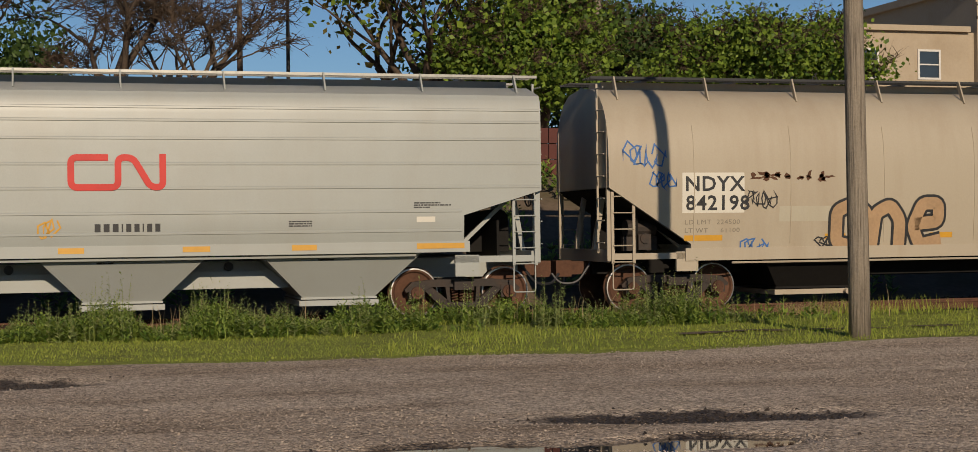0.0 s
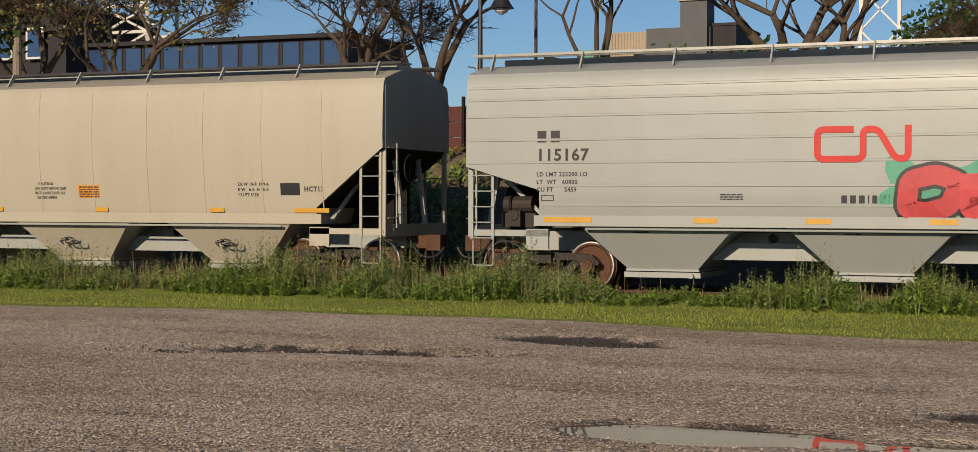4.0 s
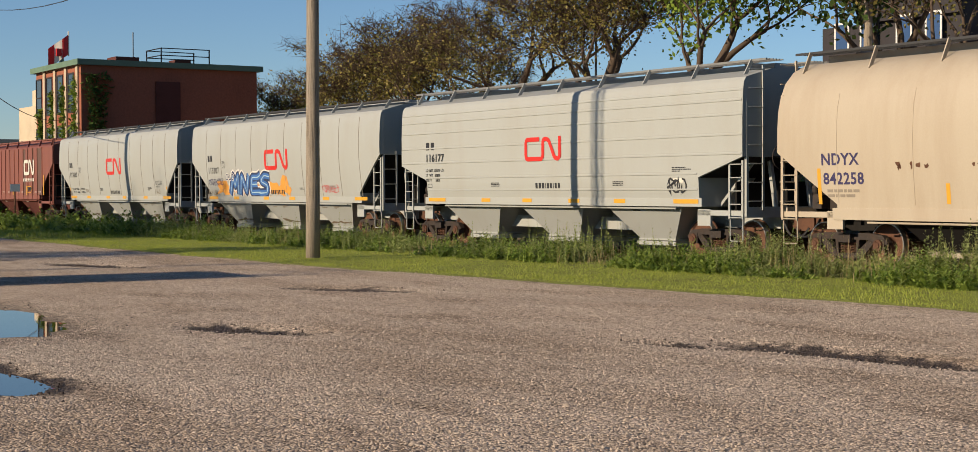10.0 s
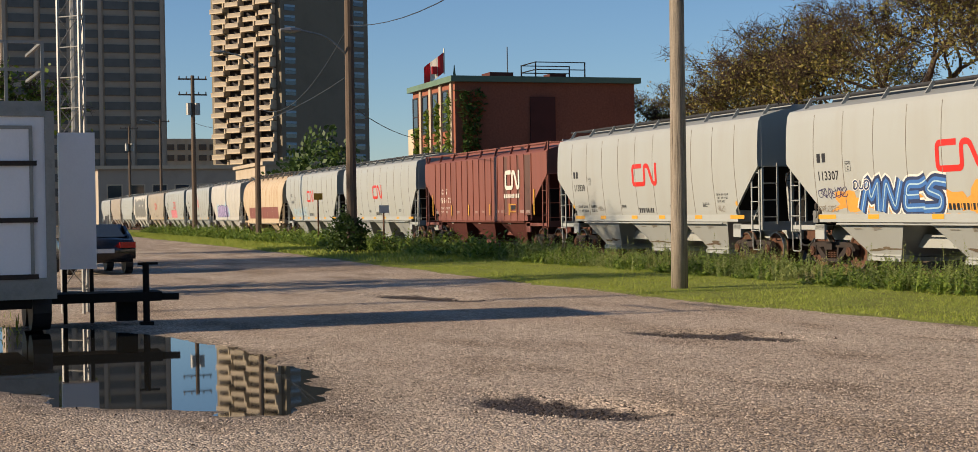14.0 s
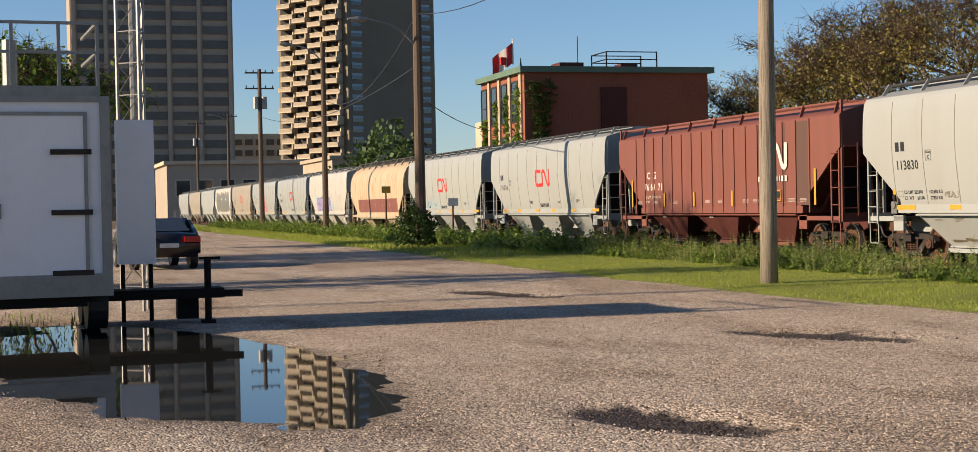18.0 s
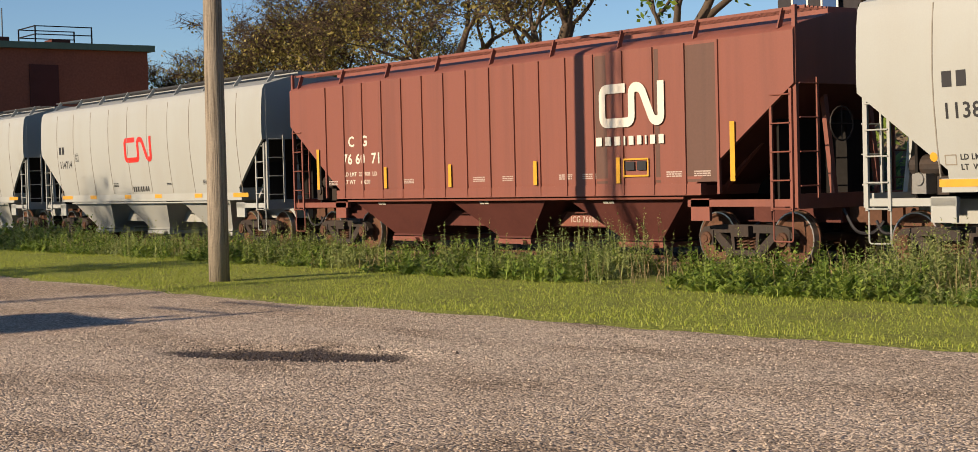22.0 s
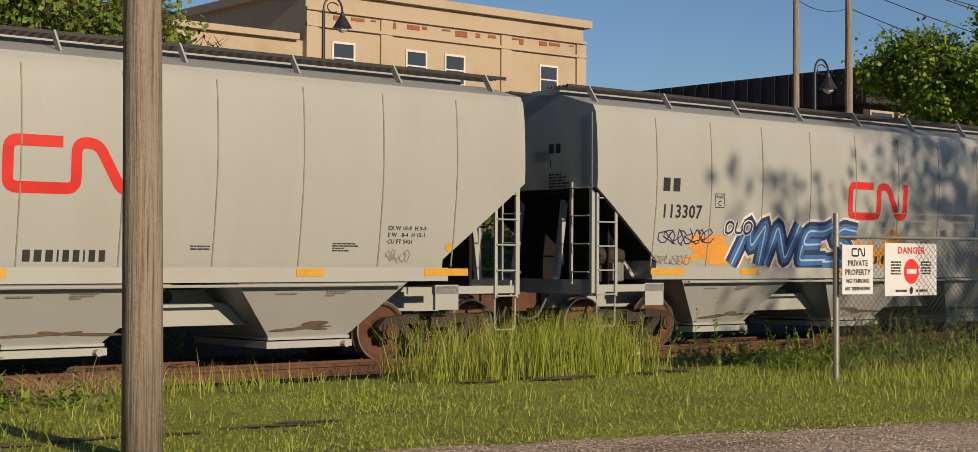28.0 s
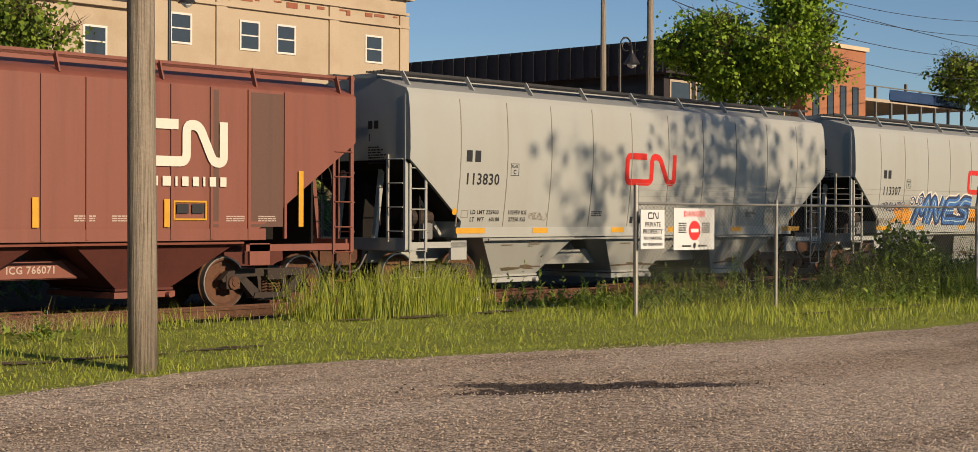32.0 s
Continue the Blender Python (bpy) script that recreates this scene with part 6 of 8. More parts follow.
STREET = 3.1
BARE = "bare spreading street tree with thin brown twigs"
tree(-32.5, 44, STREET, 11.0, 11, 0.44, M["leaf_olive"], 1500, 0.2, 1.1, label="spreading tree with sparse yellow-green leaves")
tree(-21.5, 42, STREET, 10.0, 12, 0.47, label=BARE, spread=1.15)
tree(-19.0, 43, STREET, 10.0, 13, 0.39, label=BARE)
tree(-12.9, 41, STREET, 10.5, 14, 0.26, label=BARE, spread=0.75)
tree(-6.6, 40, STREET, 11.0, 15, 0.49, label=BARE, spread=1.2)
tree(-4.6, 41, STREET, 10.0, 16, 0.31, label=BARE)
tree(-0.3, 40, STREET, 11.0, 17, 0.31, label=BARE, spread=0.8)
tree(2.2, 41, STREET, 10.0, 18, 0.47, label=BARE, spread=1.2, fork=0.2)
tree(9.2, 41, STREET, 11.0, 19, 0.39, M["leaf"], 1200, 0.3, label="half-bare tree with clumps of green leaves")
tree(9.5, 45, STREET, 11.0, 20, 0.47, M["leaf_olive"], 4500, 0.3, label="tree with brown twigs and olive leaves")
tree(12.6, 40, STREET, 9.5, 21, 0.47, M["leaf"], 20000, 0.2, 1.2, label="broad leafy tree with bright green foliage", fork=0.2)
tree(19.6, 41, STREET, 9.5, 22, 0.47, M["leaf"], 20000, 0.2, 1.2, label="broad leafy tree with bright green foliage", fork=0.2)
tree(16.5, 46, STREET, 10.5, 23, 0.47, M["leaf_dark"], 16000, 0.24, 1.2, label="dense dark green leafy tree", fork=0.22)
tree(-45.5, 41, STREET, 12.5, 24, 0.44, M["leaf"], 5000, 0.28, 1.1, label="tree with leafy green and yellow boughs")
tree(-38.5, 46, STREET, 13.0, 30, 0.39, M["leaf_dark"], 5500, 0.32, 1.1, label="dark green tree behind a street pole")
THICK = "thick brown and olive tree near the brick building"
tree(-54.0, 42, STREET, 16.0, 25, 0.6, M["leaf_olive"], 6500, 0.17, 1.3, label="large spreading tree, mostly bare brown twigs", fork=0.2, twigs_each=15)
tree(-61.5, 43, STREET, 16.5, 26, 0.5, M["leaf_olive"], 6500, 0.17, 1.3, label=THICK, fork=0.19, twigs_each=16)
tree(-69.5, 43, 2.0, 18.0, 27, 0.5, M["leaf_olive"], 7000, 0.18, 1.3, label=THICK, fork=0.18, twigs_each=16)
tree(-77.5, 45, 1.5, 18.0, 31, 0.45, M["leaf_olive"], 7500, 0.18, 1.25, label=THICK, fork=0.18, twigs_each=16)
tree(-85.0, 44, 1.0, 17.0, 36, 0.42, M["leaf_olive"], 8000, 0.18, 1.25, label="olive tree half hiding the brick building", fork=0.18, twigs_each=16)
tree(-91.0, 45, 0.5, 13.5, 38, 0.36, M["leaf"], 9000, 0.19, 1.1, label="leafy green and brown tree behind the brick building", fork=0.18, twigs_each=9)
tree(56.8, 38.5, STREET, 9.4, 28, 0.3, M["leaf_bright"], 30000, 0.22, 0.47, label="full leafy green tree before dark buildings", fork=0.26)
tree(105, 47, STREET, 12.0, 29, 0.35, M["leaf"], 9000, 0.36, 0.9, label="dark green tree far along the street")
tree(94, 60, STREET, 10.0, 32, 0.35, M["leaf_dark"], 5000, 0.4, 1.0, label="dark green tree behind the decks")
# trees behind the camera's place, whose shade falls on the train
tree(29.0, -11.0, 0.0, 16.5, 33, 0.3, M["leaf"], 3800, 0.34, 0.95, label="leafy tree across the lot", fork=0.3, crown_low=10.5, twig=False)
tree(34.5, -11.0, 0.0, 15.0, 34, 0.3, M["leaf"], 3400, 0.34, 0.95, label="leafy tree across the lot", fork=0.28, crown_low=9.3, twig=False)
tree(-68.0, 0.2, 0.0, 10.2, 39, 0.25, M["leaf"], 9000, 0.26, 0.75, label="leafy green tree behind the white trailer", fork=0.25)
tree(-57.0, -14.0, 0.0, 13.2, 35, 0.3, M["leaf"], 4500, 0.34, 0.7, label="leafy tree across the lot", fork=0.34)
tree(-51.5, -14.0, 0.0, 12.8, 37, 0.3, M["leaf"], 4000, 0.34, 0.7, label="leafy tree across the lot", fork=0.34)


def clump(name, x, y, z, rx, ry, rz, leaves, size, leaf, seed, label, category):
    r = np.random.default_rng(seed)
    root = tagged(new(name), label, category)
    root.location = (x, y, z)
    b = bmesh.new()
    rnd = random.Random(seed)
    for k in range(9):
        a = rnd.uniform(0, 6.28)
        rod(b, [(0.1 * math.cos(a), 0.1 * math.sin(a), -0.1), (rx * 0.3 * math.cos(a), ry * 0.3 * math.sin(a), rz * 0.5), (rx * 0.6 * math.cos(a), ry * 0.6 * math.sin(a), rz * 0.95)], [0.05, 0.035, 0.015], 5)
    part("stems", b, M["bark"], root)
    d = r.normal(0, 1, (leaves, 3))
    d /= np.linalg.norm(d, axis=1, keepdims=True)
    lump = 1 + 0.22 * np.sin(d[:, 0] * 5 + seed) + 0.18 * np.sin(d[:, 1] * 7 + 2) + 0.15 * np.sin(d[:, 2] * 9)
    c = d * (r.uniform(0.35, 1, (leaves, 1)) ** 0.5) * lump[:, None] * [rx, ry, rz] + [0, 0, rz * 0.9]
    c = c[c[:, 2] > 0.0]
    n = len(c)
    n1 = r.normal(0, 1, (n, 3))
    n1 /= np.linalg.norm(n1, axis=1, keepdims=True)
    n2 = np.cross(n1, r.normal(0, 1, (n, 3)))
    n2 /= np.linalg.norm(n2, axis=1, keepdims=True) + 1e-6
    s = size * r.uniform(0.5, 1.2, (n, 1))
    v = np.stack([c, c + n1 * s * 0.5 + n2 * s * 0.35, c + n1 * s, c + n1 * s * 0.5 - n2 * s * 0.35], 1).reshape(-1, 3)
    k = np.arange(n)[:, None] * 4
    stuff("foliage", v, np.concatenate([k + [0, 1, 2], k + [0, 2, 3]], 0), leaf, "", "", root)
    return root


clump("hedge", -3.6, 60, STREET, 3.2, 3, 3.5, 14000, 0.3, M["leaf_dark"], 51, "clipped dark green hedge behind the street", "hedge")
clump("shrubs", 13.5, 52, STREET, 5, 3, 3.0, 8000, 0.32, M["leaf_dark"], 52, "dark green shrubs behind the street trees", "shrubs")
clump("bush", -60.0, 14.8, 0.0, 0.75, 0.7, 0.85, 3000, 0.14, M["leaf_dark"], 53, "dark green bush at the foot of a pole", "bush")
clump("bush", 30.0, 15.6, 0.0, 1.0, 0.7, 0.7, 2200, 0.13, M["leaf"], 54, "leafy sapling grown up by the fence", "bush")
clump("shrubs", -7.0, 33.5, STREET, 2.2, 1.0, 1.3, 3000, 0.2, M["leaf_dark"], 55, "dark shrubs on top of the bank", "shrubs")
clump("shrubs", -150, 30, 0.0, 6, 3, 1.7, 3000, 0.5, M["leaf_olive"], 56, "far olive trees beyond the train", "shrubs")
clump("shrubs", -190, 42, 0.0, 12, 5, 5.5, 4000, 0.8, M["leaf_dark"], 57, "far dark trees beyond the train", "shrubs")
clump("shrubs", -34, -3.5, 0.0, 2.5, 2.0, 4.2, 4000, 0.3, M["leaf"], 58, "tall green growth behind the trailer", "shrubs")

# ---- bank and wall behind the track ----
strip("bank", -85, 110, 195, lambda x: 24.9, lambda x: 33.0, 16, lambda x, y: float(np.interp(y, [24.9, 26.0, 32.0, 33.0], [-0.1, 0.2, 3.0, 3.1])) + 0.15 * noise.noise(Vector((x * 0.6, y * 0.6, 5))), M["soil"], "earth bank rising behind the track", "bank")
strip("street", -85, 130, 60, lambda x: 33.0, lambda x: 95.0, 4, lambda x, y: 3.1, M["gravel"], "street level on top of the bank", "street")
wall = tagged(new("retaining_wall"), "reddish brown timber retaining wall with rail", "wall", kind="structure")
for k in range(30):
    b = bmesh.new()
    x = -20 + k * 1.6
    for j in range(3):
        box(b, x, x + 1.58, 32.2, 32.45, 3.05 + j * 0.42, 3.45 + j * 0.42)
    part("timber_panel", b, M["red_dark"], wall)
    if k % 2 == 0:
        b = bmesh.new()
        box(b, x - 0.04, x + 0.04, 32.1, 32.18, 2.9, 4.55)
        part("post", b, M["underframe"], wall)
hyd = tagged(new("fire_hydrant"), "yellow fire hydrant on the bank", "fire hydrant")
hyd.location = (-2.05, 31.4, 2.75)
b = bmesh.new()
rod(b, [(0, 0, -0.2), (0, 0, 0.05), (0, 0, 0.06), (0, 0, 0.55), (0, 0, 0.56), (0, 0, 0.62), (0, 0, 0.75)], [0.16, 0.16, 0.11, 0.11, 0.15, 0.15, 0.05], 12)
part("barrel", b, M["yellow"], hyd)
b = bmesh.new()
rod(b, [(-0.2, 0, 0.42), (0.2, 0, 0.42)], 0.06, 8)
rod(b, [(0, -0.2, 0.36), (0, 0, 0.36)], 0.075, 8)
part("outlet", b, M["yellow"], hyd)


# ---- buildings ----
def window(parent, x, y, z, w, h, axis="y", pane="glass", frame_mat="sash", rim=0.09, mid=True, proud=0.05):
    """A window on a wall facing -y (axis y) or along x (axis x: facing +x if proud > 0)."""
    bm = bmesh.new()
    hw, hh = w / 2, h / 2
    bars_ = [(-hw, hw, -hh, -hh + rim), (-hw, hw, hh - rim, hh), (-hw, -hw + rim, -hh + rim, hh - rim), (hw - rim, hw, -hh + rim, hh - rim)]
    if mid:
        bars_.append((-hw + rim, hw - rim, -rim / 3, rim / 3))
    for a, b_, c, d in bars_:
        if axis == "y":
            box(bm, x + a, x + b_, y - proud, y + 0.02, z + c, z + d)
        else:
            box(bm, *sorted((x + proud, x - 0.02)), y + a, y + b_, z + c, z + d)
    win = part("window", bm, M[frame_mat], parent)
    b2 = bmesh.new()
    if axis == "y":
        box(b2, x - hw + rim, x + hw - rim, y - proud * 0.4, y + 0.01, z - hh + rim, z + hh - rim)
    else:
        box(b2, *sorted((x + proud * 0.4, x - 0.01)), y - hw + rim, y + hw - rim, z - hh + rim, z + hh - rim)
    part("pane", b2, M[pane], win)
    return win


# beige block with sash windows
beige = tagged(new("beige_building"), "two-storey beige rendered building with white sash windows", "building")
b = bmesh.new()
box(b, 38, 53.4, 55, 75, STREET - 0.2, 12.3)
box(b, 31, 38, 55.2, 75, STREET - 0.2, 10.3)
part("wall", b, M["beige_wall"], beige)
b = bmesh.new()
box(b, 37.7, 53.75, 54.75, 75.2, 12.3, 12.65)
box(b, 30.8, 37.7, 54.95, 75.2, 10.3, 10.55)
part("parapet", b, M["beige_wall"], beige)
for z in (10.9, 11.55):
    b = bmesh.new()
    box(b, 38, 53.5, 54.86, 55.0, z, z + 0.12)
    part("string_course", b, M["beige_wall"], beige)
for x in (38.3, 42.0, 48.6, 53.2):
    b = bmesh.new()
    box(b, x - 0.3, x + 0.3, 54.9, 55.0, STREET, 11.5)
    part("pilaster", b, M["beige_wall"], beige)
for x in (32.6, 35.7, 39.85, 43.6, 45.7, 51.2):
    for z in (9.72, 6.0):
        window(beige, x, 55 if x > 38 else 55.2, z if x > 38 else z - 0.9, 1.15, 1.35)
window(beige, 53.5, 57.5, 9.7, 1.1, 1.35, "x")
# dark cut-outs of missing brickwork
for k in range(16):
    b = bmesh.new()
    x = 38.4 + k * 0.93 + 0.3 * math.sin(k * 3.1)
    box(b, x, x + 0.25 + 0.2 * (k % 3), 54.97, 55.0, 11.2 + 0.06 * (k % 4), 11.45)
    part("missing_brick", b, M["brick"], beige)

# dark office block with clerestory windows
office = tagged(new("dark_office_building"), "long low building in charcoal vertical cladding", "building")
b = bmesh.new()
box(b, 68, 80.8, 50, 92, STREET - 0.2, 9.4)
part("wall", b, M["dark_clad"], office)
b = bmesh.new()
box(b, 67.4, 81, 49.4, 92.4, 9.4, 11.2)
part("roof_fascia", b, M["dark_clad"], office)
for k in range(46):
    b = bmesh.new()
    y = 49.6 + k * 0.92
    box(b, 67.34, 67.4, y, y + 0.5, 9.42, 11.18)
    part("fascia_board", b, M["dark_clad"], office)
for k in range(13):
    window(office, 68, 52 + k * 2.9, 8.2, 2.5, 1.6, "x", "glass", "dark_clad", 0.1, False, -0.06)
for k in range(5):
    window(office, 69.5 + k * 2.4, 50, 8.0, 2.0, 2.3, "y", "glass", "concrete", 0.12, False)
orange = tagged(new("brick_office_building"), "orange brick block with tall narrow dark windows", "building")
b = bmesh.new()
box(b, 80.8, 88, 49, 68, STREET - 0.2, 12.1)
part("wall", b, mat("orange_brick", (0.302, 0.122, 0.0612), 0.85, var=0.15, fine=12, coarse=0.6, bump=0.2), orange)
b = bmesh.new()
box(b, 80.6, 88.2, 48.85, 68, 12.1, 12.35)
part("coping", b, M["conc_light"], orange)
for x in (82.0, 83.7, 85.2, 86.7):
    window(orange, x, 49, 7.6, 0.75, 4.4, "y", "glass", "dark_clad", 0.06, True)
deck = tagged(new("roof_deck"), "stacked balconies with glass and metal rails", "building")
b = bmesh.new()
for j in range(3):
    box(b, 89, 104, 50, 58, 4.6 + j * 2.3, 4.8 + j * 2.3)
part("slab", b, M["concrete"], deck)
for k in range(8):
    b = bmesh.new()
    beam(b, (89.2 + k * 2.05, 50.1, STREET), (89.2 + k * 2.05, 50.1, 10.6 - 0.35 * (k % 3)), 0.16)
    part("post", b, M["galv"], deck)
for j in range(3):
    b = bmesh.new()
    beam(b, (89, 50, 5.8 + j * 2.2), (104, 50, 5.8 + j * 2.2), 0.07)
    part("rail", b, M["galv"], deck)
    b = bmesh.new()
    box(b, 93, 104, 50.0, 50.03, 4.9 + j * 2.2, 5.7 + j * 2.2)
    part("glass_panel", b, M["blue_glass"], deck)

# charcoal house with blue glass, water tower frame on top
house = tagged(new("charcoal_building"), "charcoal building with white-framed windows and blue glass", "building")
b = bmesh.new()
box(b, -71, -58.9, 74, 86, STREET - 0.2, 12.5)
box(b, -67.5, -58.9, 73.6, 84, 12.5, 14.0)
part("wall", b, M["dark_clad"], house)
b = bmesh.new()
box(b, -68, -58.6, 73.4, 84.3, 14.0, 14.2)
box(b, -67.0, -61.5, 73.3, 73.6, 14.2, 14.45)
part("coping", b, M["conc_light"], house)
for x in (-69.2, -66.5, -63.4, -61.0):
    window(house, x, 73.6 if x > -67 else 74, 11.75, 1.35, 2.0, "y", "blue_glass", "sash", 0.14, False)
b = bmesh.new()
box(b, -58.9, -40, 76, 84, STREET, 11.6)
part("wing", b, M["dark_clad"], house)
b = bmesh.new()
box(b, -59.3, -39.6, 75.6, 84.4, 11.6, 11.85)
part("wing_roof", b, M["dark_clad"], house)
for k in range(13):
    window(house, -58.1 + k * 1.42, 76, 10.4, 1.25, 2.2, "y", "blue_glass", "dark_clad", 0.07, False)
mast = tagged(new("lattice_platform"), "white steel lattice tower rising behind the roof", "lattice tower")
mast.location = (-57.5, 80, STREET)
b = bmesh.new()
for sx in (-1.9, 1.9):
    for sy in (-1.9, 1.9):
        beam(b, (sx, sy, 0), (sx * 0.8, sy * 0.8, 18), 0.22)
part("frame", b, M["white"], mast)
for k in range(6):
    b = bmesh.new()
    z = 8 + 1.7 * k
    for s in (-1, 1):
        beam(b, (-1.7, s * 1.7, z), (1.7, s * 1.7, z + 1.6), 0.14)
        beam(b, (1.7, s * 1.7, z), (-1.7, s * 1.7, z + 1.6), 0.14)
        beam(b, (-1.8, s * 1.7, z), (1.8, s * 1.7, z), 0.2)
        beam(b, (s * 1.7, -1.7, z), (s * 1.7, 1.7, z + 1.6), 0.14)
    part("bracing", b, M["white"], mast)
b = bmesh.new()
box(b, -2.6, 2.6, -2.6, 2.6, 12.3, 12.6)
part("platform", b, M["white"], mast)
pylon = tagged(new("radio_mast"), "slim white lattice radio mast", "radio mast")
pylon.location = (-17.5, 134, 0)
b = bmesh.new()
for sx in (-1.9, 1.9):
    beam(b, (sx, 0, 0), (sx * 0.7, 0, 45), 0.32)
part("frame", b, M["white"], pylon)
for k in range(9):
    b = bmesh.new()
    z = 10 + k * 3.6
    beam(b, (-1.7, 0, z), (1.7, 0, z + 3.6), 0.14)
    beam(b, (1.7, 0, z), (-1.7, 0, z + 3.6), 0.14)
    part("bracing", b, M["white"], pylon)

# grey roof block with chimney
chim = tagged(new("grey_roof_building"), "grey rendered block with a square chimney", "building")
b = bmesh.new()
box(b, -16.8, -13.9, 60, 66, STREET, 9.45)
part("wall", b, M["shingle"], chim)
b = bmesh.new()
box(b, -15.15, -13.95, 59.6, 60.9, 8.0, 10.55)
part("chimney", b, M["shingle"], chim)
b = bmesh.new()
box(b, -15.25, -13.85, 59.5, 61.0, 10.55, 10.68)
rod(b, [(-14.6, 60.2, 10.6), (-14.6, 60.2, 11.1)], 0.09, 8)
part("chimney_cap", b, M["conc_light"], chim)
b = bmesh.new()
box(b, -13.9, -12.85, 60.4, 65, STREET, 9.5)
part("stair_head", b, M["dark_clad"], chim)
b = bmesh.new()
box(b, -13.95, -12.8, 60.35, 65, 9.5, 9.62)
part("stair_head_roof", b, M["dark_clad"], chim)
b = bmesh.new()
box(b, -18.8, -16.8, 61, 66, STREET, 9.45)
part("side_block", b, M["beige_wall"], chim)
for k in range(14):
    b = bmesh.new()
    box(b, -18.75 + 0.14 * k, -18.69 + 0.14 * k, 60.96, 61.0, STREET, 9.4)
    part("batten", b, M["beige_wall"], chim)
b = bmesh.new()
box(b, -19.9, -18.9, 60, 62, STREET, 8.6)
part("green_cabinet", b, M["spray_teal"], chim)

# brick school-like block with creeper
brick = tagged(new("brick_building"), "three-storey red brick building with green copper roof edge", "building")
b = bmesh.new()
box(b, -89.5, -81, 26, 36.8, -0.1, 8.8)
part("wall", b, M["brick"], brick)
b = bmesh.new()
box(b, -89.8, -80.7, 25.7, 37.1, 8.8, 9.12)
part("roof_edge", b, M["green_trim"], brick)
for k in range(4):
    for z in (7.3, 4.3, 1.4):
        window(brick, -82.75 - 2.05 * k, 26, z, 1.15, 2.3, "y", "glass", "dark_clad", 0.09, True)
    b = bmesh.new()
    box(b, -81.75 - 2.05 * k, -81.35 - 2.05 * k, 25.9, 26.0, 0, 8.8)
    part("brick_pier", b, M["beige_wall"], brick)
b = bmesh.new()
box(b, -81.0, -80.9, 30.4, 31.9, 0.3, 8.0)
part("recess_panel", b, M["red_dark"], brick)
b = bmesh.new()
for x in (-81.6, -84.0):
    for y in (31.0, 34.0):
        beam(b, (x, y, 9.1), (x, y, 10.05), 0.06)
for z in (9.6, 10.02):
    beam(b, (-81.6, 31, z), (-81.6, 34, z), 0.05)
    beam(b, (-84.0, 31, z), (-84.0, 34, z), 0.05)
    beam(b, (-81.6, 31, z), (-84.0, 31, z), 0.05)
part("roof_rail", b, M["underframe"], brick)
b = bmesh.new()
box(b, -83.5, -82, 28.4, 29.8, 9.1, 9.45)
box(b, -83.0, -82.0, 32.0, 33.0, 9.1, 9.4)
part("roof_vent", b, M["red_dark"], brick)
b = bmesh.new()
beam(b, (-83, 29.8, 9.1), (-83, 29.8, 11.0), 0.05)
part("aerial", b, M["galv"], brick)


def creeper(x, y, z, w, h, n, axis, seed):
    r = np.random.default_rng(seed)
    u, q = r.uniform(-1, 1, n), r.uniform(0, 1, n)
    wd = w * (0.75 + 0.25 * np.sin(q * 9 + seed)) * (1 - 0.35 * q)
    c = np.zeros((n, 3))
    if axis == "y":
        c[:, 0], c[:, 1] = x + u * wd, y - r.uniform(0.02, 0.25, n)
    else:
        c[:, 0], c[:, 1] = x + r.uniform(0.02, 0.25, n), y + u * wd
    c[:, 2] = z + q * h
    n1 = r.normal(0, 1, (n, 3))
    n1 /= np.linalg.norm(n1, axis=1, keepdims=True)
    n2 = np.cross(n1, [0.3, 0.2, 0.9])
    s = 0.32 * r.uniform(0.5, 1.2, (n, 1))
    v = np.stack([c, c + n1 * s * 0.5 + n2 * s * 0.4, c + n1 * s, c + n1 * s * 0.5 - n2 * s * 0.4], 1).reshape(-1, 3)
    k = np.arange(n)[:, None] * 4
    return v, np.concatenate([k + [0, 1, 2], k + [0, 2, 3]], 0)


for x, w, h, sd in ((-81.8, 0.55, 7.9, 1), (-83.9, 0.5, 7.6, 2), (-86.0, 0.55, 7.3, 3), (-88.3, 0.6, 6.4, 4)):
    stuff("creeper", *creeper(x, 26, 0.2, w, h, 900, "y", sd), M["leaf"], "green creeper climbing the sunlit brick piers", "creeper")
# darker leaves here paint in the shade of this side
stuff("creeper", *creeper(-81, 26.9, 0.2, 1.2, 8.1, 1500, "x", 5), M["leaf_dark"], "dark creeper on the shaded brick corner", "creeper")
flag = tagged(new("flag"), "red and white maple flag on a pole", "flag")
flag.location = (-88.2, 27.6, 7.0)
b = bmesh.new()
rod(b, [(0, 0, 2.9), (0, 0, 4.4)], 0.05, 6)
part("flagpole", b, M["white"], flag)
for k, m_ in enumerate(("flag_red", "white", "flag_red")):
    b = bmesh.new()
    rows = []
    for j in range(5):
        q = (k + j / 4) * 0.42
        rows.append([b.verts.new((0.12 * math.sin(q * 5), -q, 3.0 + zz - 0.75 * q)) for zz in (0.0, 1.2)])
    for r0, r1 in zip(rows, rows[1:]):
        b.faces.new((r0[0], r1[0], r1[1], r0[1]))
    part("flag_cloth", b, M[m_], flag)
b = bmesh.new()
box(b, 0.06, 0.2, -0.8, -0.48, 2.85, 3.3)
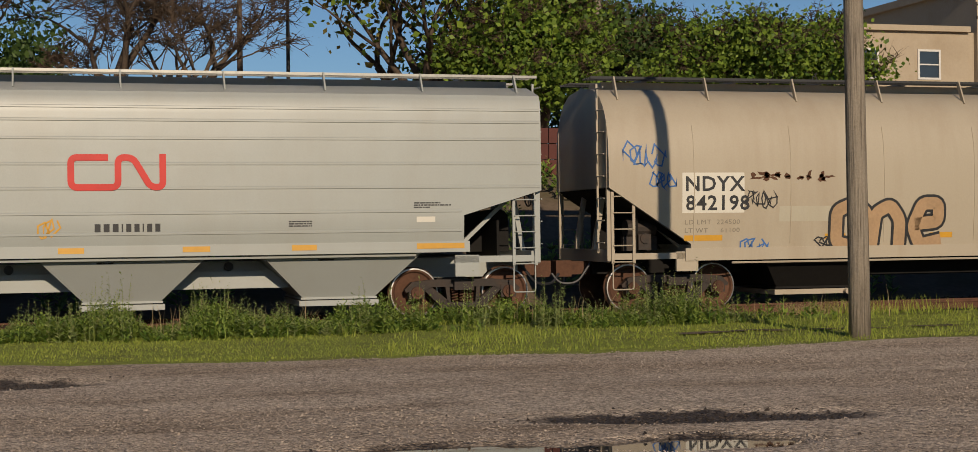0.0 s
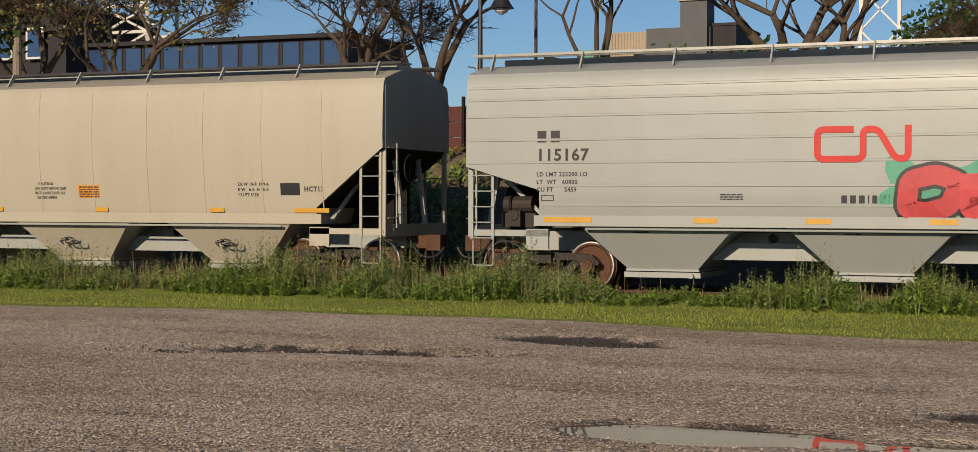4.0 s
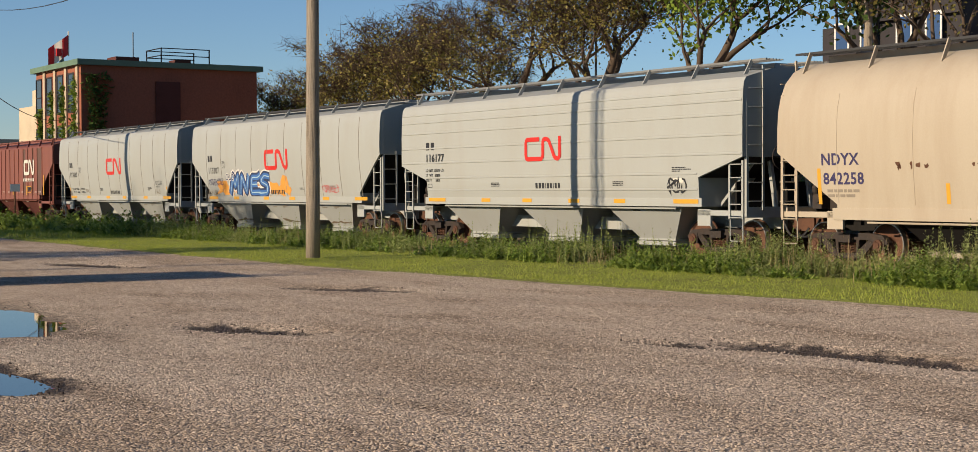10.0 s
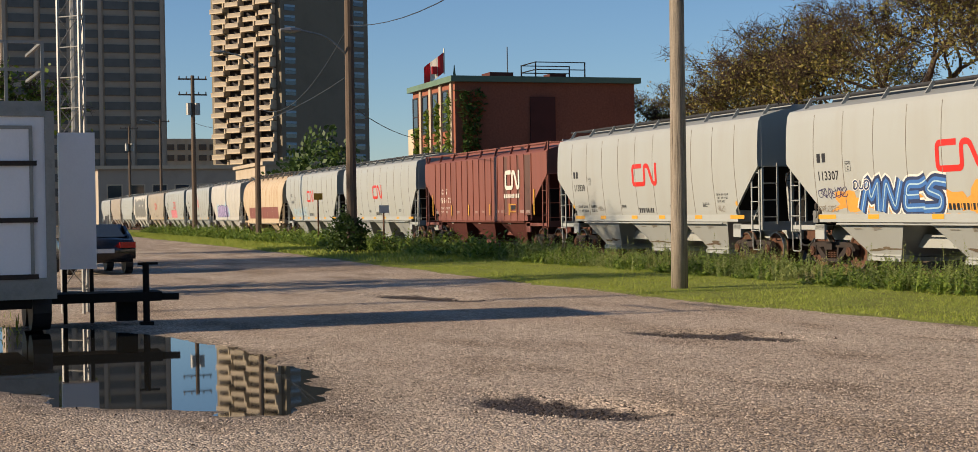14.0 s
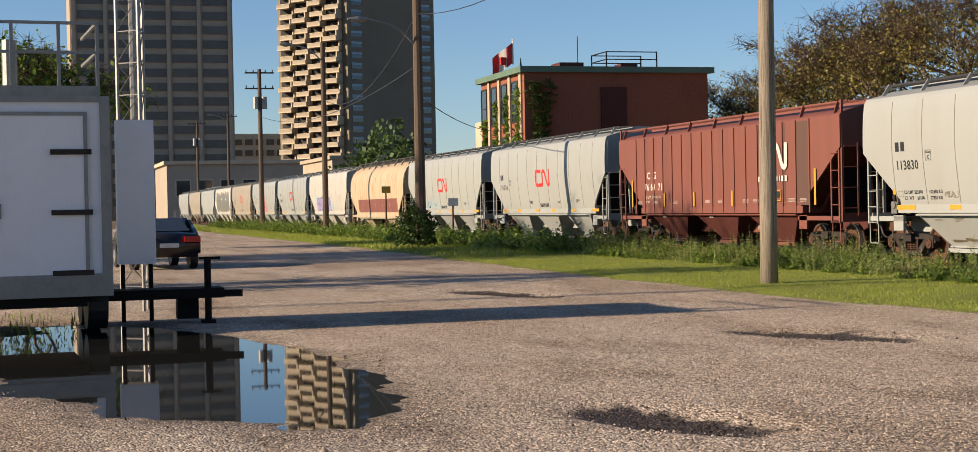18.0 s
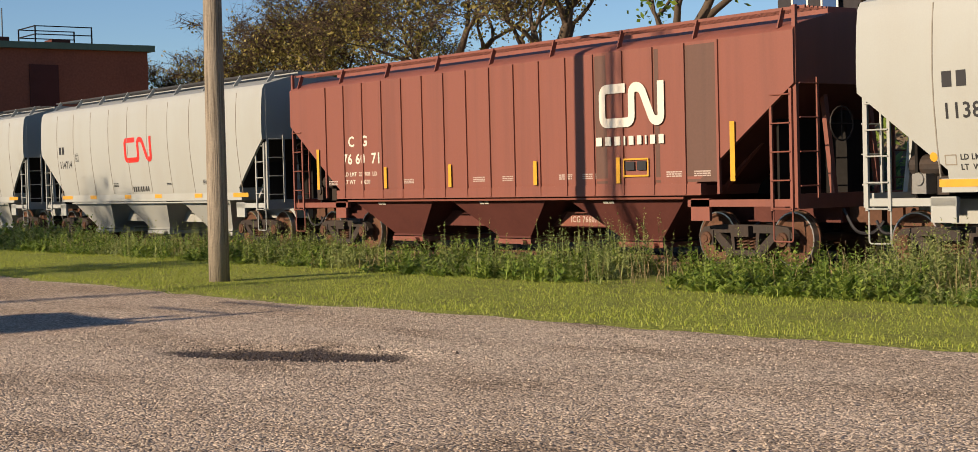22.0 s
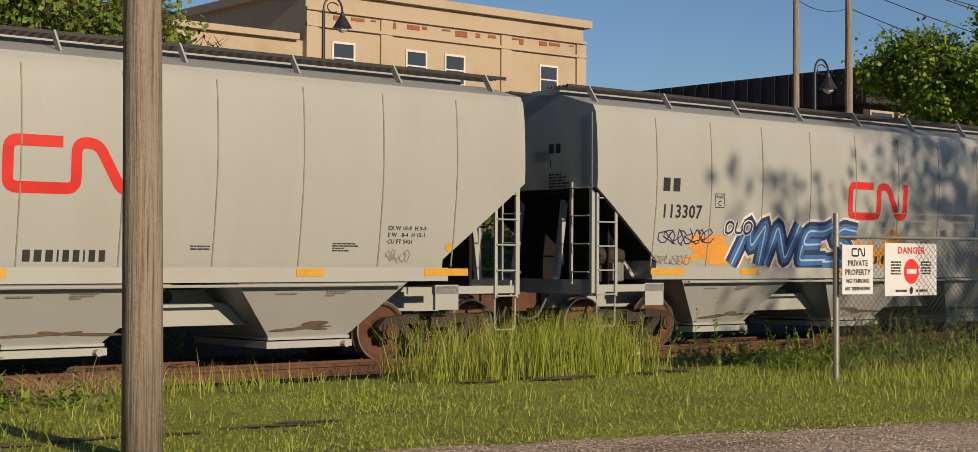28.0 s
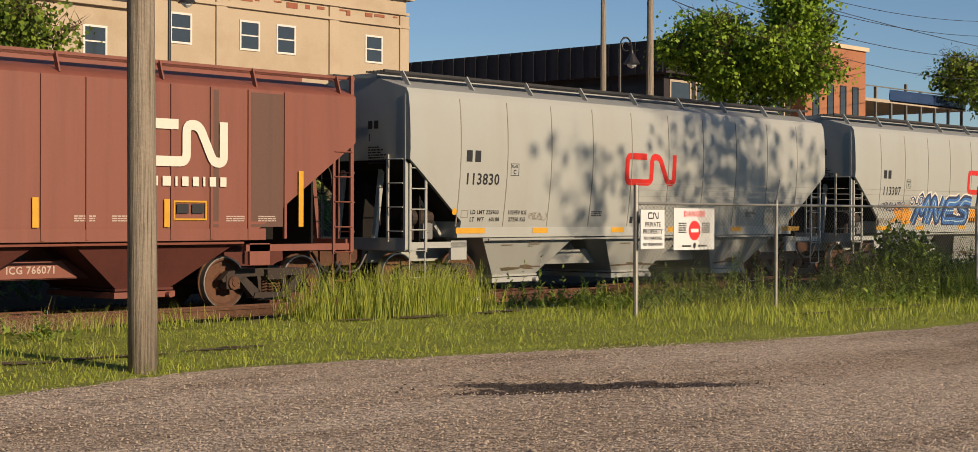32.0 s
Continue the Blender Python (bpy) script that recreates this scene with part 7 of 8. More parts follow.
part("flag_emblem", b, M["flag_red"], flag)

# apartment tower with scalloped balconies
tower = tagged(new("apartment_tower"), "beige apartment tower with stacked angled balconies", "apartment tower")
A, B, C = Vector((-432, 65.5, 0)), Vector((-412, 81, 0)), Vector((-424, 108, 0))
HT = 78


def face_box(bm, o, d, nrm, u0, u1, z0, z1, d0, d1):
    v = []
    for z in (z0, z1):
        for dd in (d0, d1):
            for u in (u0, u1):
                v.append(bm.verts.new(o + d * u + nrm * dd + Vector((0, 0, z))))
    for f in ((0, 2, 3, 1), (4, 5, 7, 6), (0, 1, 5, 4), (2, 6, 7, 3), (0, 4, 6, 2), (1, 3, 7, 5)):
        bm.faces.new([v[i] for i in f])


dl, dr = (A - B).normalized(), (C - B).normalized()
nl, nr = Vector((-dl.y, dl.x, 0)), Vector((dr.y, -dr.x, 0))
if nl.dot(-B) < 0:
    nl = -nl
if nr.dot(-B) < 0:
    nr = -nr
wl_, wr_ = (A - B).length, (C - B).length
b = bmesh.new()
poly = [B, A, A + (C - B), C]
lo = [b.verts.new(p + Vector((0, 0, -1))) for p in poly]
hi = [b.verts.new(p + Vector((0, 0, HT))) for p in poly]
b.faces.new(hi)
for i in range(4):
    b.faces.new((lo[i], lo[(i + 1) % 4], hi[(i + 1) % 4], hi[i]))
bmesh.ops.recalc_face_normals(b, faces=b.faces)
part("wall", b, mat("tower_wall", (0.20, 0.168, 0.115), 0.85, var=0.1, fine=3, coarse=0.1, bump=0.05), tower)
for k in range(26):
    z = 4 + k * 2.85
    for j in range(4):
        bal = bmesh.new()
        u0 = 1.8 + j * (wl_ - 3) / 4
        wdt = (wl_ - 3) / 4 * 0.86
        zb, out = z + (1.42 if j % 2 else 0.0), 1.2 + 1.1 * ((j + k) % 2)
        face_box(bal, B, dl, nl, u0, u0 + wdt, zb - 0.1, zb + 0.2, 0, out + 0.35)
        face_box(bal, B, dl, nl, u0, u0 + wdt, zb + 1.0, zb + 1.15, out, out + 0.4)
        face_box(bal, B, dl, nl, u0, u0 + 0.4, zb - 0.1, zb + 2.6, 0, out)
        balc = part("balcony", bal, M["conc_light"], tower)
        fr = bmesh.new()
        face_box(fr, B, dl, nl, u0, u0 + wdt, zb + 0.2, zb + 1.0, out + 0.05, out + 0.3)
        part("parapet", fr, M["concrete"], balc)
    dk = bmesh.new()
    face_box(dk, B, dl, nl, 1.8, wl_ - 1.0, z + 0.2, z + 2.7, 0.0, 0.05)
    part("balcony_glazing", dk, M["dark_clad"], tower)
    for u in (1.2, wr_ - 5.0):
        wn_ = bmesh.new()
        face_box(wn_, B, dr, nr, u, u + 3.4, z + 0.9, z + 2.5, 0, 0.12)
        part("window", wn_, M["glass"], tower)
        sl = bmesh.new()
        face_box(sl, B, dr, nr, u, u + 3.4, z + 1.9, z + 2.5, 0.1, 0.2)
        part("window_blind", sl, M["spray_cyan"], tower)

# dark office tower with strip windows
tower2 = tagged(new("office_tower"), "dark brown concrete tower with rows of dark windows", "office tower")
b = bmesh.new()
box(b, -385, -350, 8, 43, -1, 80)
part("wall", b, M["concrete"], tower2)
for k in range(25):
    z = 3 + k * 3.15
    for j in range(5):
        wn_ = bmesh.new()
        y = 9.6 + j * 6.7
        box(wn_, -350, -349.7, y, y + 5.6, z, z + 1.75)
        part("window", wn_, M["office_glass"], tower2)
for j in range(6):
    b = bmesh.new()
    y = 8.3 + j * 6.7
    box(b, -350.1, -349.2, y, y + 0.8, 0, 80)
    part("pier", b, M["concrete"], tower2)
lowb = tagged(new("low_building"), "long low beige building with arched bays", "building")
b = bmesh.new()
box(b, -330, -300, 24, 60, -1, 10.5)
part("wall", b, M["concrete"], lowb)
for k in range(8):
    window(lowb, -300, 27 + 4.2 * k, 6.0, 3.0, 3.4, "x", "glass", "conc_light", 0.25, False)
b = bmesh.new()
box(b, -331, -299.4, 23.4, 60.5, 10.5, 11.2)
part("cornice", b, M["conc_light"], lowb)
mid = tagged(new("far_apartments"), "far pale apartment block", "building")
b = bmesh.new()
box(b, -520, -500, 60, 78, 0, 26)
part("wall", b, M["conc_light"], mid)
for k in range(7):
    for j in range(5):
        wn_ = bmesh.new()
        box(wn_, -500, -499.7, 61 + j * 3.4, 63.4 + j * 3.4, 2 + k * 3.4, 3.8 + k * 3.4)
        part("window", wn_, M["glass"], mid)
pod = tagged(new("tower_podium"), "low beige podium at the tower's foot", "building")
b = bmesh.new()
box(b, -240, -215, 40, 62, -1, 8.5)
part("wall", b, M["beige_wall"], pod)
b = bmesh.new()
box(b, -240.4, -214.7, 39.6, 62.4, 8.5, 9.0)
part("coping", b, M["beige_wall"], pod)
spire = tagged(new("church_spire"), "thin dark green church spire far off", "church spire")
spire.location = (-420, 132, 0)
b = bmesh.new()
rod(b, [(0, 0, 0), (0, 0, 20), (0, 0, 22), (0, 0, 43)], [2.6, 2.6, 2.3, 0.1], 8)
part("steeple", b, M["green_trim"], spire)
white_b = tagged(new("white_building"), "pale building beside the brick block", "building")
b = bmesh.new()
box(b, -180, -165, 51, 62, -1, 11.5)
box(b, -178, -170, 52, 60, 11.5, 13.5)
part("wall", b, M["conc_light"], white_b)


# ---- street furniture ----
def street_lamp(x, y, z, h, label, arm=0.75):
    lamp = tagged(new("street_lamp"), label, "street lamp", "ornate street lamps")
    lamp.location = (x, y, z)
    b = bmesh.new()
    rod(b, [(0, 0, 0), (0, 0, 0.8), (0, 0, 0.85), (0, 0, h)], [0.14, 0.12, 0.075, 0.055], 10)
    part("post", b, M["black"], lamp)
    b = bmesh.new()
    pts = [(arm * 0.5 - arm * 0.5 * math.cos(a), 0, h + arm * 0.62 * math.sin(a)) for a in (math.pi * k / 10 for k in range(11))]
    rod(b, pts, 0.035, 6)
    rod(b, [(arm * 0.5 + 0.3 * arm * math.cos(a), 0, h + 0.12 + 0.22 * arm * math.sin(a)) for a in (0.4 + 5.0 * k / 12 for k in range(13))], 0.022, 5)
    part("scroll_arm", b, M["black"], lamp)
    b = bmesh.new()
    rod(b, [(arm, 0, h + 0.02), (arm, 0, h - 0.12), (arm, 0, h - 0.18), (arm, 0, h - 0.45), (arm, 0, h - 0.52)], [0.05, 0.08, 0.12, 0.28, 0.33], 14)
    part("shade", b, M["black"], lamp)
    b = bmesh.new()
    rod(b, [(arm, 0, h - 0.50), (arm, 0, h - 0.60), (arm, 0, h - 0.68)], [0.2, 0.17, 0.05], 10)
    part("globe", b, M["sign_white"], lamp)
    return lamp


L1 = "black ornate street lamp with bell shade"
street_lamp(32.1, 45, STREET, 6.6, L1)
street_lamp(-12.8, 31.4, 2.6, 4.7, L1, 0.6)
street_lamp(-60.5, 47, STREET, 6.9, L1)
street_lamp(5.4, 45, STREET, 8.5, L1)
street_lamp(46.2, 36, STREET, 4.9, L1)


def far_pole(x, y, z, h, r, label, arms=0, kit=False, lamp=0, at=None, wood="dark_wood"):
    pole = tagged(new("utility_pole"), label, "utility pole", "utility poles")
    pole.location = (x, y, z)
    b = bmesh.new()
    rod(b, [(0, 0, -0.3), (0, 0, h)], [r, r * 0.7], 10)
    part("shaft", b, M[wood], pole)
    for k in range(arms):
        b = bmesh.new()
        beam(b, (0, -1.2, h - 0.3 - k * 1.3), (0, 1.2, h - 0.3 - k * 1.3), 0.1, 0.12)
        for q in (-1.1, -0.5, 0.5, 1.1):
            rod(b, [(0, q, h - 0.25 - k * 1.3), (0, q, h - 0.05 - k * 1.3)], 0.05, 6)
        part("crossarm", b, M[wood], pole)
    if kit:
        b = bmesh.new()
        for q in (-0.35, 0.35):
            rod(b, [(0.1, q, h - 3.3), (0.1, q, h - 2.3)], 0.24, 10)
        part("transformer", b, M["galv"], pole)
    if lamp:
        b = bmesh.new()
        h = at or h
        rod(b, rounded([(0, 0, h - 1.2), (lamp * 0.3, -0.9, h - 0.4), (lamp, -2.2, h - 0.2)], 0.5, 5), 0.045, 6)
        part("lamp_arm", b, M["galv"], pole)
        b = bmesh.new()
        rod(b, [(lamp, -2.1, h - 0.2), (lamp * 1.05, -2.5, h - 0.24), (lamp * 1.1, -2.9, h - 0.22)], [0.06, 0.14, 0.05], 8)
        part("lamp_head", b, M["galv"], pole)
    return pole


far_pole(-60.0, 15.0, 0, 12.5, 0.22, "thick dark wooden pole with a lamp arm", lamp=0.6, at=9.1)
far_pole(-99.0, 18.2, 0, 12.2, 0.2, "wooden pole with lamp arm", 0, False, 1.0)
far_pole(-130.0, 18.4, 0, 13.3, 0.22, "wooden pole with crossarms and transformers", 2, True)
far_pole(-215.0, 21.5, 0, 13.8, 0.2, "far wooden pole beside the road", 1, True)
far_pole(-205.0, 24.5, 0, 14.2, 0.2, "far wooden pole beside the road", 1, False, 1.5)
far_pole(45.2, 36, STREET, 9.5, 0.13, "wooden street pole behind the train", wood="wood")
far_pole(48.1, 36, STREET, 9.5, 0.16, "wooden street pole behind the train", wood="wood")
far_pole(88.0, 40, STREET, 11.0, 0.16, "wooden street pole with crossarm", 1)
far_pole(4.6, 52, STREET, 7.6, 0.14, "wooden pole among the street trees")
far_pole(16.0, 44, STREET, 9.0, 0.17, "pale wooden pole among leafy branches", wood="wood")
far_pole(-37.4, 43, STREET, 9.5, 0.2, "weathered pole with a board beside the leaves", wood="wood")
far_pole(-17.5, 48, STREET, 7.2, 0.08, "thin grey pole behind the train")


def wire(name, a, c, sag, r, label):
    b = bmesh.new()
    a, c = Vector(a), Vector(c)
    rod(b, [a.lerp(c, t) - Vector((0, 0, sag * 4 * t * (1 - t))) for t in (k / 14 for k in range(15))], r, 4, False)
    tagged(part(name, b, M["black"]), label, "cable", "overhead wires")


W = "thin black overhead wire"
wire("overhead_wire", (-26.9, 13.7, 10.3), (-60, 15, 11.5), 0.7, 0.018, W)
wire("overhead_wire", (-26.9, 13.7, 9.6), (-60, 15, 9.2), 1.2, 0.018, W)
wire("overhead_wire", (-60, 15, 9.2), (-99, 18.2, 8.6), 1.5, 0.02, W)
wire("overhead_wire", (-60, 15, 7.2), (-130, 18.4, 9.4), 1.2, 0.02, W)
wire("overhead_wire", (-60, 15, 6.0), (-84, 26, 5.8), 0.5, 0.018, W)
for k, z in enumerate((12.4, 12.0, 11.2, 10.4)):
    wire("overhead_wire", (45.2, 36, z), (48.1, 36, z), 0.25, 0.014, W)
    wire("overhead_wire", (48.1, 36, z), (88, 40, z + 0.9 - 0.5 * k), 0.9, 0.018, W)
wire("overhead_wire", (48.1, 36, 11.8), (120, 36, 11.6), 1.2, 0.018, W)
wire("overhead_wire", (45.2, 36, 11.6), (48.1, 36, 11.6), 0.1, 0.014, W)

# yellow marker and small sign on the far verge
for x, y, hgt, col, lab in ((-75.5, 17.0, 2.6, "yellow", "rusty post with a small yellow marker"), (-64.5, 17.5, 1.9, "sign_white", "thin post with a small white sign")):
    sg = tagged(new("marker_sign"), lab, "sign")
    sg.location = (x, y, 0)
    b = bmesh.new()
    rod(b, [(0, 0, 0), (0, 0, hgt)], 0.045, 6)
    part("post", b, M["rust"], sg)
    b = bmesh.new()
    box(b, 0.05, 0.08, -0.22, 0.22, hgt - 0.28, hgt + 0.05)
    part("plate", b, M[col], sg)

# ---- chain-link fence with signs ----
fence = tagged(new("chain_link_fence"), "galvanised chain-link fence with leaning top arms", "fence")
FP = [(19.55, 14.85), (23.0, 14.4), (30.2, 14.1), (37.0, 13.8), (44, 13.5)]
for k, (x, y) in enumerate(FP):
    b = bmesh.new()
    rod(b, [(x, y, -0.2), (x, y, 2.16 if k == 0 else 1.95)], 0.042 if k == 0 else 0.03, 10)
    part("post", b, M["galv"], fence)
    if k:
        b = bmesh.new()
        rod(b, [(x, y, 1.93), (x + 0.28, y + 0.1, 2.3)], 0.02, 6)
        part("barb_arm", b, M["galv"], fence)
for (x0, y0), (x1, y1) in zip(FP, FP[1:]):
    b = bmesh.new()
    rod(b, [(x0, y0, 1.86), (x1, y1, 1.86)], 0.022, 8)
    part("top_rail", b, M["galv"], fence)
    for j in range(3):
        b = bmesh.new()
        rod(b, [(x0 + (0.1 * j if x0 > 20 else 0), y0, 1.98 + 0.1 * j), (x1 + 0.1 * j, y1, 1.98 + 0.1 * j)], 0.004, 4)
        part("barbed_wire", b, M["galv"], fence)
    d = Vector((x1 - x0, y1 - y0, 0))
    n = int(d.length / 0.09)
    b = bmesh.new()
    d.normalize()
    for k in range(-20, n):
        for s in (1, -1):
            u0, z0, u1, z1 = k * 0.09, 0.04, k * 0.09 + 1.8, 1.84
            if u0 < 0:
                z0, u0 = z0 - u0, 0.0
            if u1 > n * 0.09:
                z1, u1 = z1 - (u1 - n * 0.09), n * 0.09
            if s < 0:
                z0, z1 = 1.88 - z0, 1.88 - z1
            beam(b, (x0 + d.x * u0, y0 + d.y * u0, z0), (x0 + d.x * u1, y0 + d.y * u1, z1), 0.0036)
    part("mesh", b, M["wire_mesh"], fence, "diamond wire mesh")


def flat_y(y):
    return lambda z: y


s1 = tagged(new("warning_sign"), "white private property sign wired to the fence", "sign")
b = bmesh.new()
box(b, 19.66, 20.30, 14.73, 14.742, 1.13, 1.76)
part("plate", b, M["sign_white"], s1)
fy = flat_y(14.73)
worm_pts = rounded([(19.86 + 0.25 * u, 1.62 + 0.09 * v) for u, v in WORM], 0.02, 4)
b = bmesh.new()
ribbon(b, [(p.x, p.y) for p in worm_pts], 0.022, fy, 0.004)
part("railway_mark", b, M["black"], s1)
for text, z, sz in (("PRIVATE", 1.49, 0.105), ("PROPERTY", 1.375, 0.105), ("NO PARKING", 1.275, 0.075), ("NO TRESPASSING", 1.18, 0.062)):
    lettering(text, 19.98, z, sz, M["black"], s1, fy, 0.004, 1.0, "lettering", 0.002, "CENTER")
s2 = tagged(new("warning_sign"), "white and red danger sign wired to the fence", "sign")
b = bmesh.new()
box(b, 20.32, 21.48, 14.66, 14.672, 1.10, 1.79)
part("plate", b, M["sign_white"], s2)
fy = flat_y(14.66)
lettering("DANGER", 20.90, 1.655, 0.125, M["sign_red"], s2, fy, 0.004, 1.15, "lettering", 0.003, "CENTER")
b = bmesh.new()
blob(b, 20.90, 1.42, 0.165, 0.165, fy, 0.004, 1, 28, 0.0)
part("disc", b, M["sign_red"], s2)
b = bmesh.new()
ribbon(b, [(20.79, 1.42), (21.01, 1.42)], 0.06, fy, 0.008)
part("bar", b, M["sign_white"], s2)
b = bmesh.new()
blob(b, 20.90, 1.17, 0.04, 0.05, fy, 0.004, 2, 12, 0.1)
part("emblem", b, M["black"], s2)
bars([0.22] * 5, 20.45, 1.53, 0.022, M["black"], s2, fy, 5)
bars([0.22] * 5, 21.12, 1.53, 0.022, M["black"], s2, fy, 6)
bars([0.25], 20.55, 1.15, 0.03, M["black"], s2, fy, 7)
s1.location.x = -0.14
bars([0.28], 21.0, 1.15, 0.03, M["black"], s2, fy, 8)

# rusty spare rails lying before the track
for k, (x0, x1, y, z) in enumerate(((9.0, 30.0, 19.95, 0.06), (11.0, 27.0, 19.6, 0.05))):
    b = bmesh.new()
    box(b, x0, x1, y - 0.035, y + 0.035, z + 0.08, z + 0.12)
    box(b, x0, x1, y - 0.01, y + 0.01, z - 0.02, z + 0.08)
    box(b, x0, x1, y - 0.07, y + 0.07, z - 0.04, z - 0.02)
    ob = tagged(part("spare_rail", b, M["rust"]), "rusty spare rail lying beside the track", "rail", "spare rails")
    bars([0.9], x0 + 9, z + 0.015, 0.06, M["white"], ob, flat_y(y - 0.012), 9 + k)

# ---- trailer, mast and parked car on the lot's edge ----
tr = tagged(new("box_trailer"), "white box trailer with a side door and roof rails", "trailer")
tr.location = (-21.6, 1.42, 0)
tr.rotation_euler.z = radians(4)
b = bmesh.new()
box(b, -2.3, 0, -6.0, 0, 0.5, 3.08)
body = part("body", b, M["trailer"], tr)
b = bmesh.new()
box(b, -2.33, 0.03, -6.03, 0.03, 3.08, 3.16)
box(b, -2.2, -0.05, -5.9, -0.12, 3.16, 3.3)
box(b, 0.0, 0.04, -0.1, 0.03, 0.5, 3.08)
box(b, 0.0, 0.03, -6.0, 0.0, 0.5, 0.56)
part("corner_trim", b, M["galv"], tr)
b = bmesh.new()
box(b, 0.005, 0.04, -1.55, -0.30, 0.62, 2.9)
door = part("door", b, M["trailer"], tr)
for z in (0.82, 1.62, 2.42):
    h = bmesh.new()
    box(h, 0.04, 0.08, -0.75, -0.22, z - 0.035, z + 0.035)
    part("hinge", h, M["truck"], door, "dark steel strap hinge")
h = bmesh.new()
box(h, 0.04, 0.07, -1.5, -1.38, 1.55, 1.75)
rod(h, [(0.06, -1.44, 1.5), (0.06, -1.44, 1.42)], 0.03, 6)
part("latch", h, M["galv"], door)
h = bmesh.new()
for a in (-1.55, -0.32):
    box(h, 0.03, 0.055, a, a + 0.05, 0.6, 2.92)
box(h, 0.03, 0.055, -1.55, -0.27, 2.9, 2.95)
part("door_frame", h, M["galv"], tr)
h = bmesh.new()
box(h, 0.03, 0.05, -1.5, -0.1, 0.56, 0.8)
part("kick_plate", h, M["galv"], tr, "checker plate")
for y in (-4.0, -3.0, -2.0, -1.2, -0.6, -0.1):
    b = bmesh.new()
    beam(b, (-0.1, y, 3.1), (-0.1, y, 4.16), 0.045)
    part("rail_post", b, M["galv"], tr)
for z in (3.75, 4.14):
    b = bmesh.new()
    beam(b, (-0.1, -4.0, z), (-0.1, -0.1, z), 0.04)
    beam(b, (-0.1, -0.1, z), (-2.1, -0.1, z), 0.04)
    part("roof_rail", b, M["galv"], tr)
b = bmesh.new()
rod(b, [(-0.6, -1.2, 3.2), (-0.6, -1.2, 3.95)], 0.1, 10)
part("stack", b, M["galv"], tr)
b = bmesh.new()
for x in (-1.7, -0.85):
    rod(b, [(x, 0.02, 0.36), (x, -0.25, 0.36)], 0.36, 18)
part("tyre", b, M["black"], tr)
b = bmesh.new()
box(b, -2.2, -0.1, -5.0, -0.3, 0.36, 0.5)
part("chassis", b, M["underframe"], tr)
pnl = tagged(new("equipment_panel"), "tall white panel box standing behind the trailer", "cabinet")
pnl.location = (-23.4, 1.88, 0)
b = bmesh.new()
box(b, -0.35, 0.0, -0.27, 0.27, 0.85, 2.95)
part("cabinet", b, M["trailer"], pnl)
b = bmesh.new()
for q in (-0.2, 0.2):
    beam(b, (-0.2, q, 0.0), (-0.2, q, 0.9), 0.06)
part("stand", b, M["underframe"], pnl)
hit_ = tagged(new("tow_frame"), "black steel tow frame with jack", "trailer hitch")
hit_.location = (-23.0, 2.2, 0)
b = bmesh.new()
box(b, -0.4, 0.3, -0.9, 0.85, 0.36, 0.5)
beam(b, (0.2, 0.8, 0.42), (0.3, 1.1, 0.42), 0.1)
part("frame", b, M["underframe"], hit_)
b = bmesh.new()
rod(b, [(0.25, 0.62, 0.05), (0.25, 0.62, 0.95)], 0.05, 8)
rod(b, [(0.25, 0.5, 0.93), (0.25, 0.8, 0.93)], 0.02, 6)
box(b, 0.15, 0.35, 0.52, 0.72, 0.0, 0.05)
part("jack", b, M["underframe"], hit_)
b = bmesh.new()
box(b, -0.2, 0.1, 0.2, 0.5, 0.06, 0.4)
part("block", b, M["underframe"], hit_)
ant = tagged(new("lattice_mast"), "three-legged galvanised lattice mast behind the trailer", "lattice mast")
ant.location = (-26.3, 2.05, 0)
legs = [(0.26 * math.cos(a), 0.26 * math.sin(a)) for a in (0.3, 2.4, 4.5)]
for x, y in legs:
    b = bmesh.new()
    rod(b, [(x, y, 0), (x, y, 14)], 0.03, 6)
    part("leg", b, M["galv"], ant)
for k in range(26):
    b = bmesh.new()
    z = 0.4 + 0.52 * k
    for i in range(3):
        (xa, ya), (xb, yb) = legs[i], legs[(i + 1) % 3]
        rod(b, [(xa, ya, z), (xb, yb, z + 0.52)], 0.012, 4)
        rod(b, [(xa, ya, z), (xb, yb, z)], 0.012, 4)
    part("bracing", b, M["galv"], ant)
b = bmesh.new()
rod(b, [(0, 0, 2.0), (0, 0, 14.5)], 0.06, 8)
part("core_tube", b, M["galv"], ant)


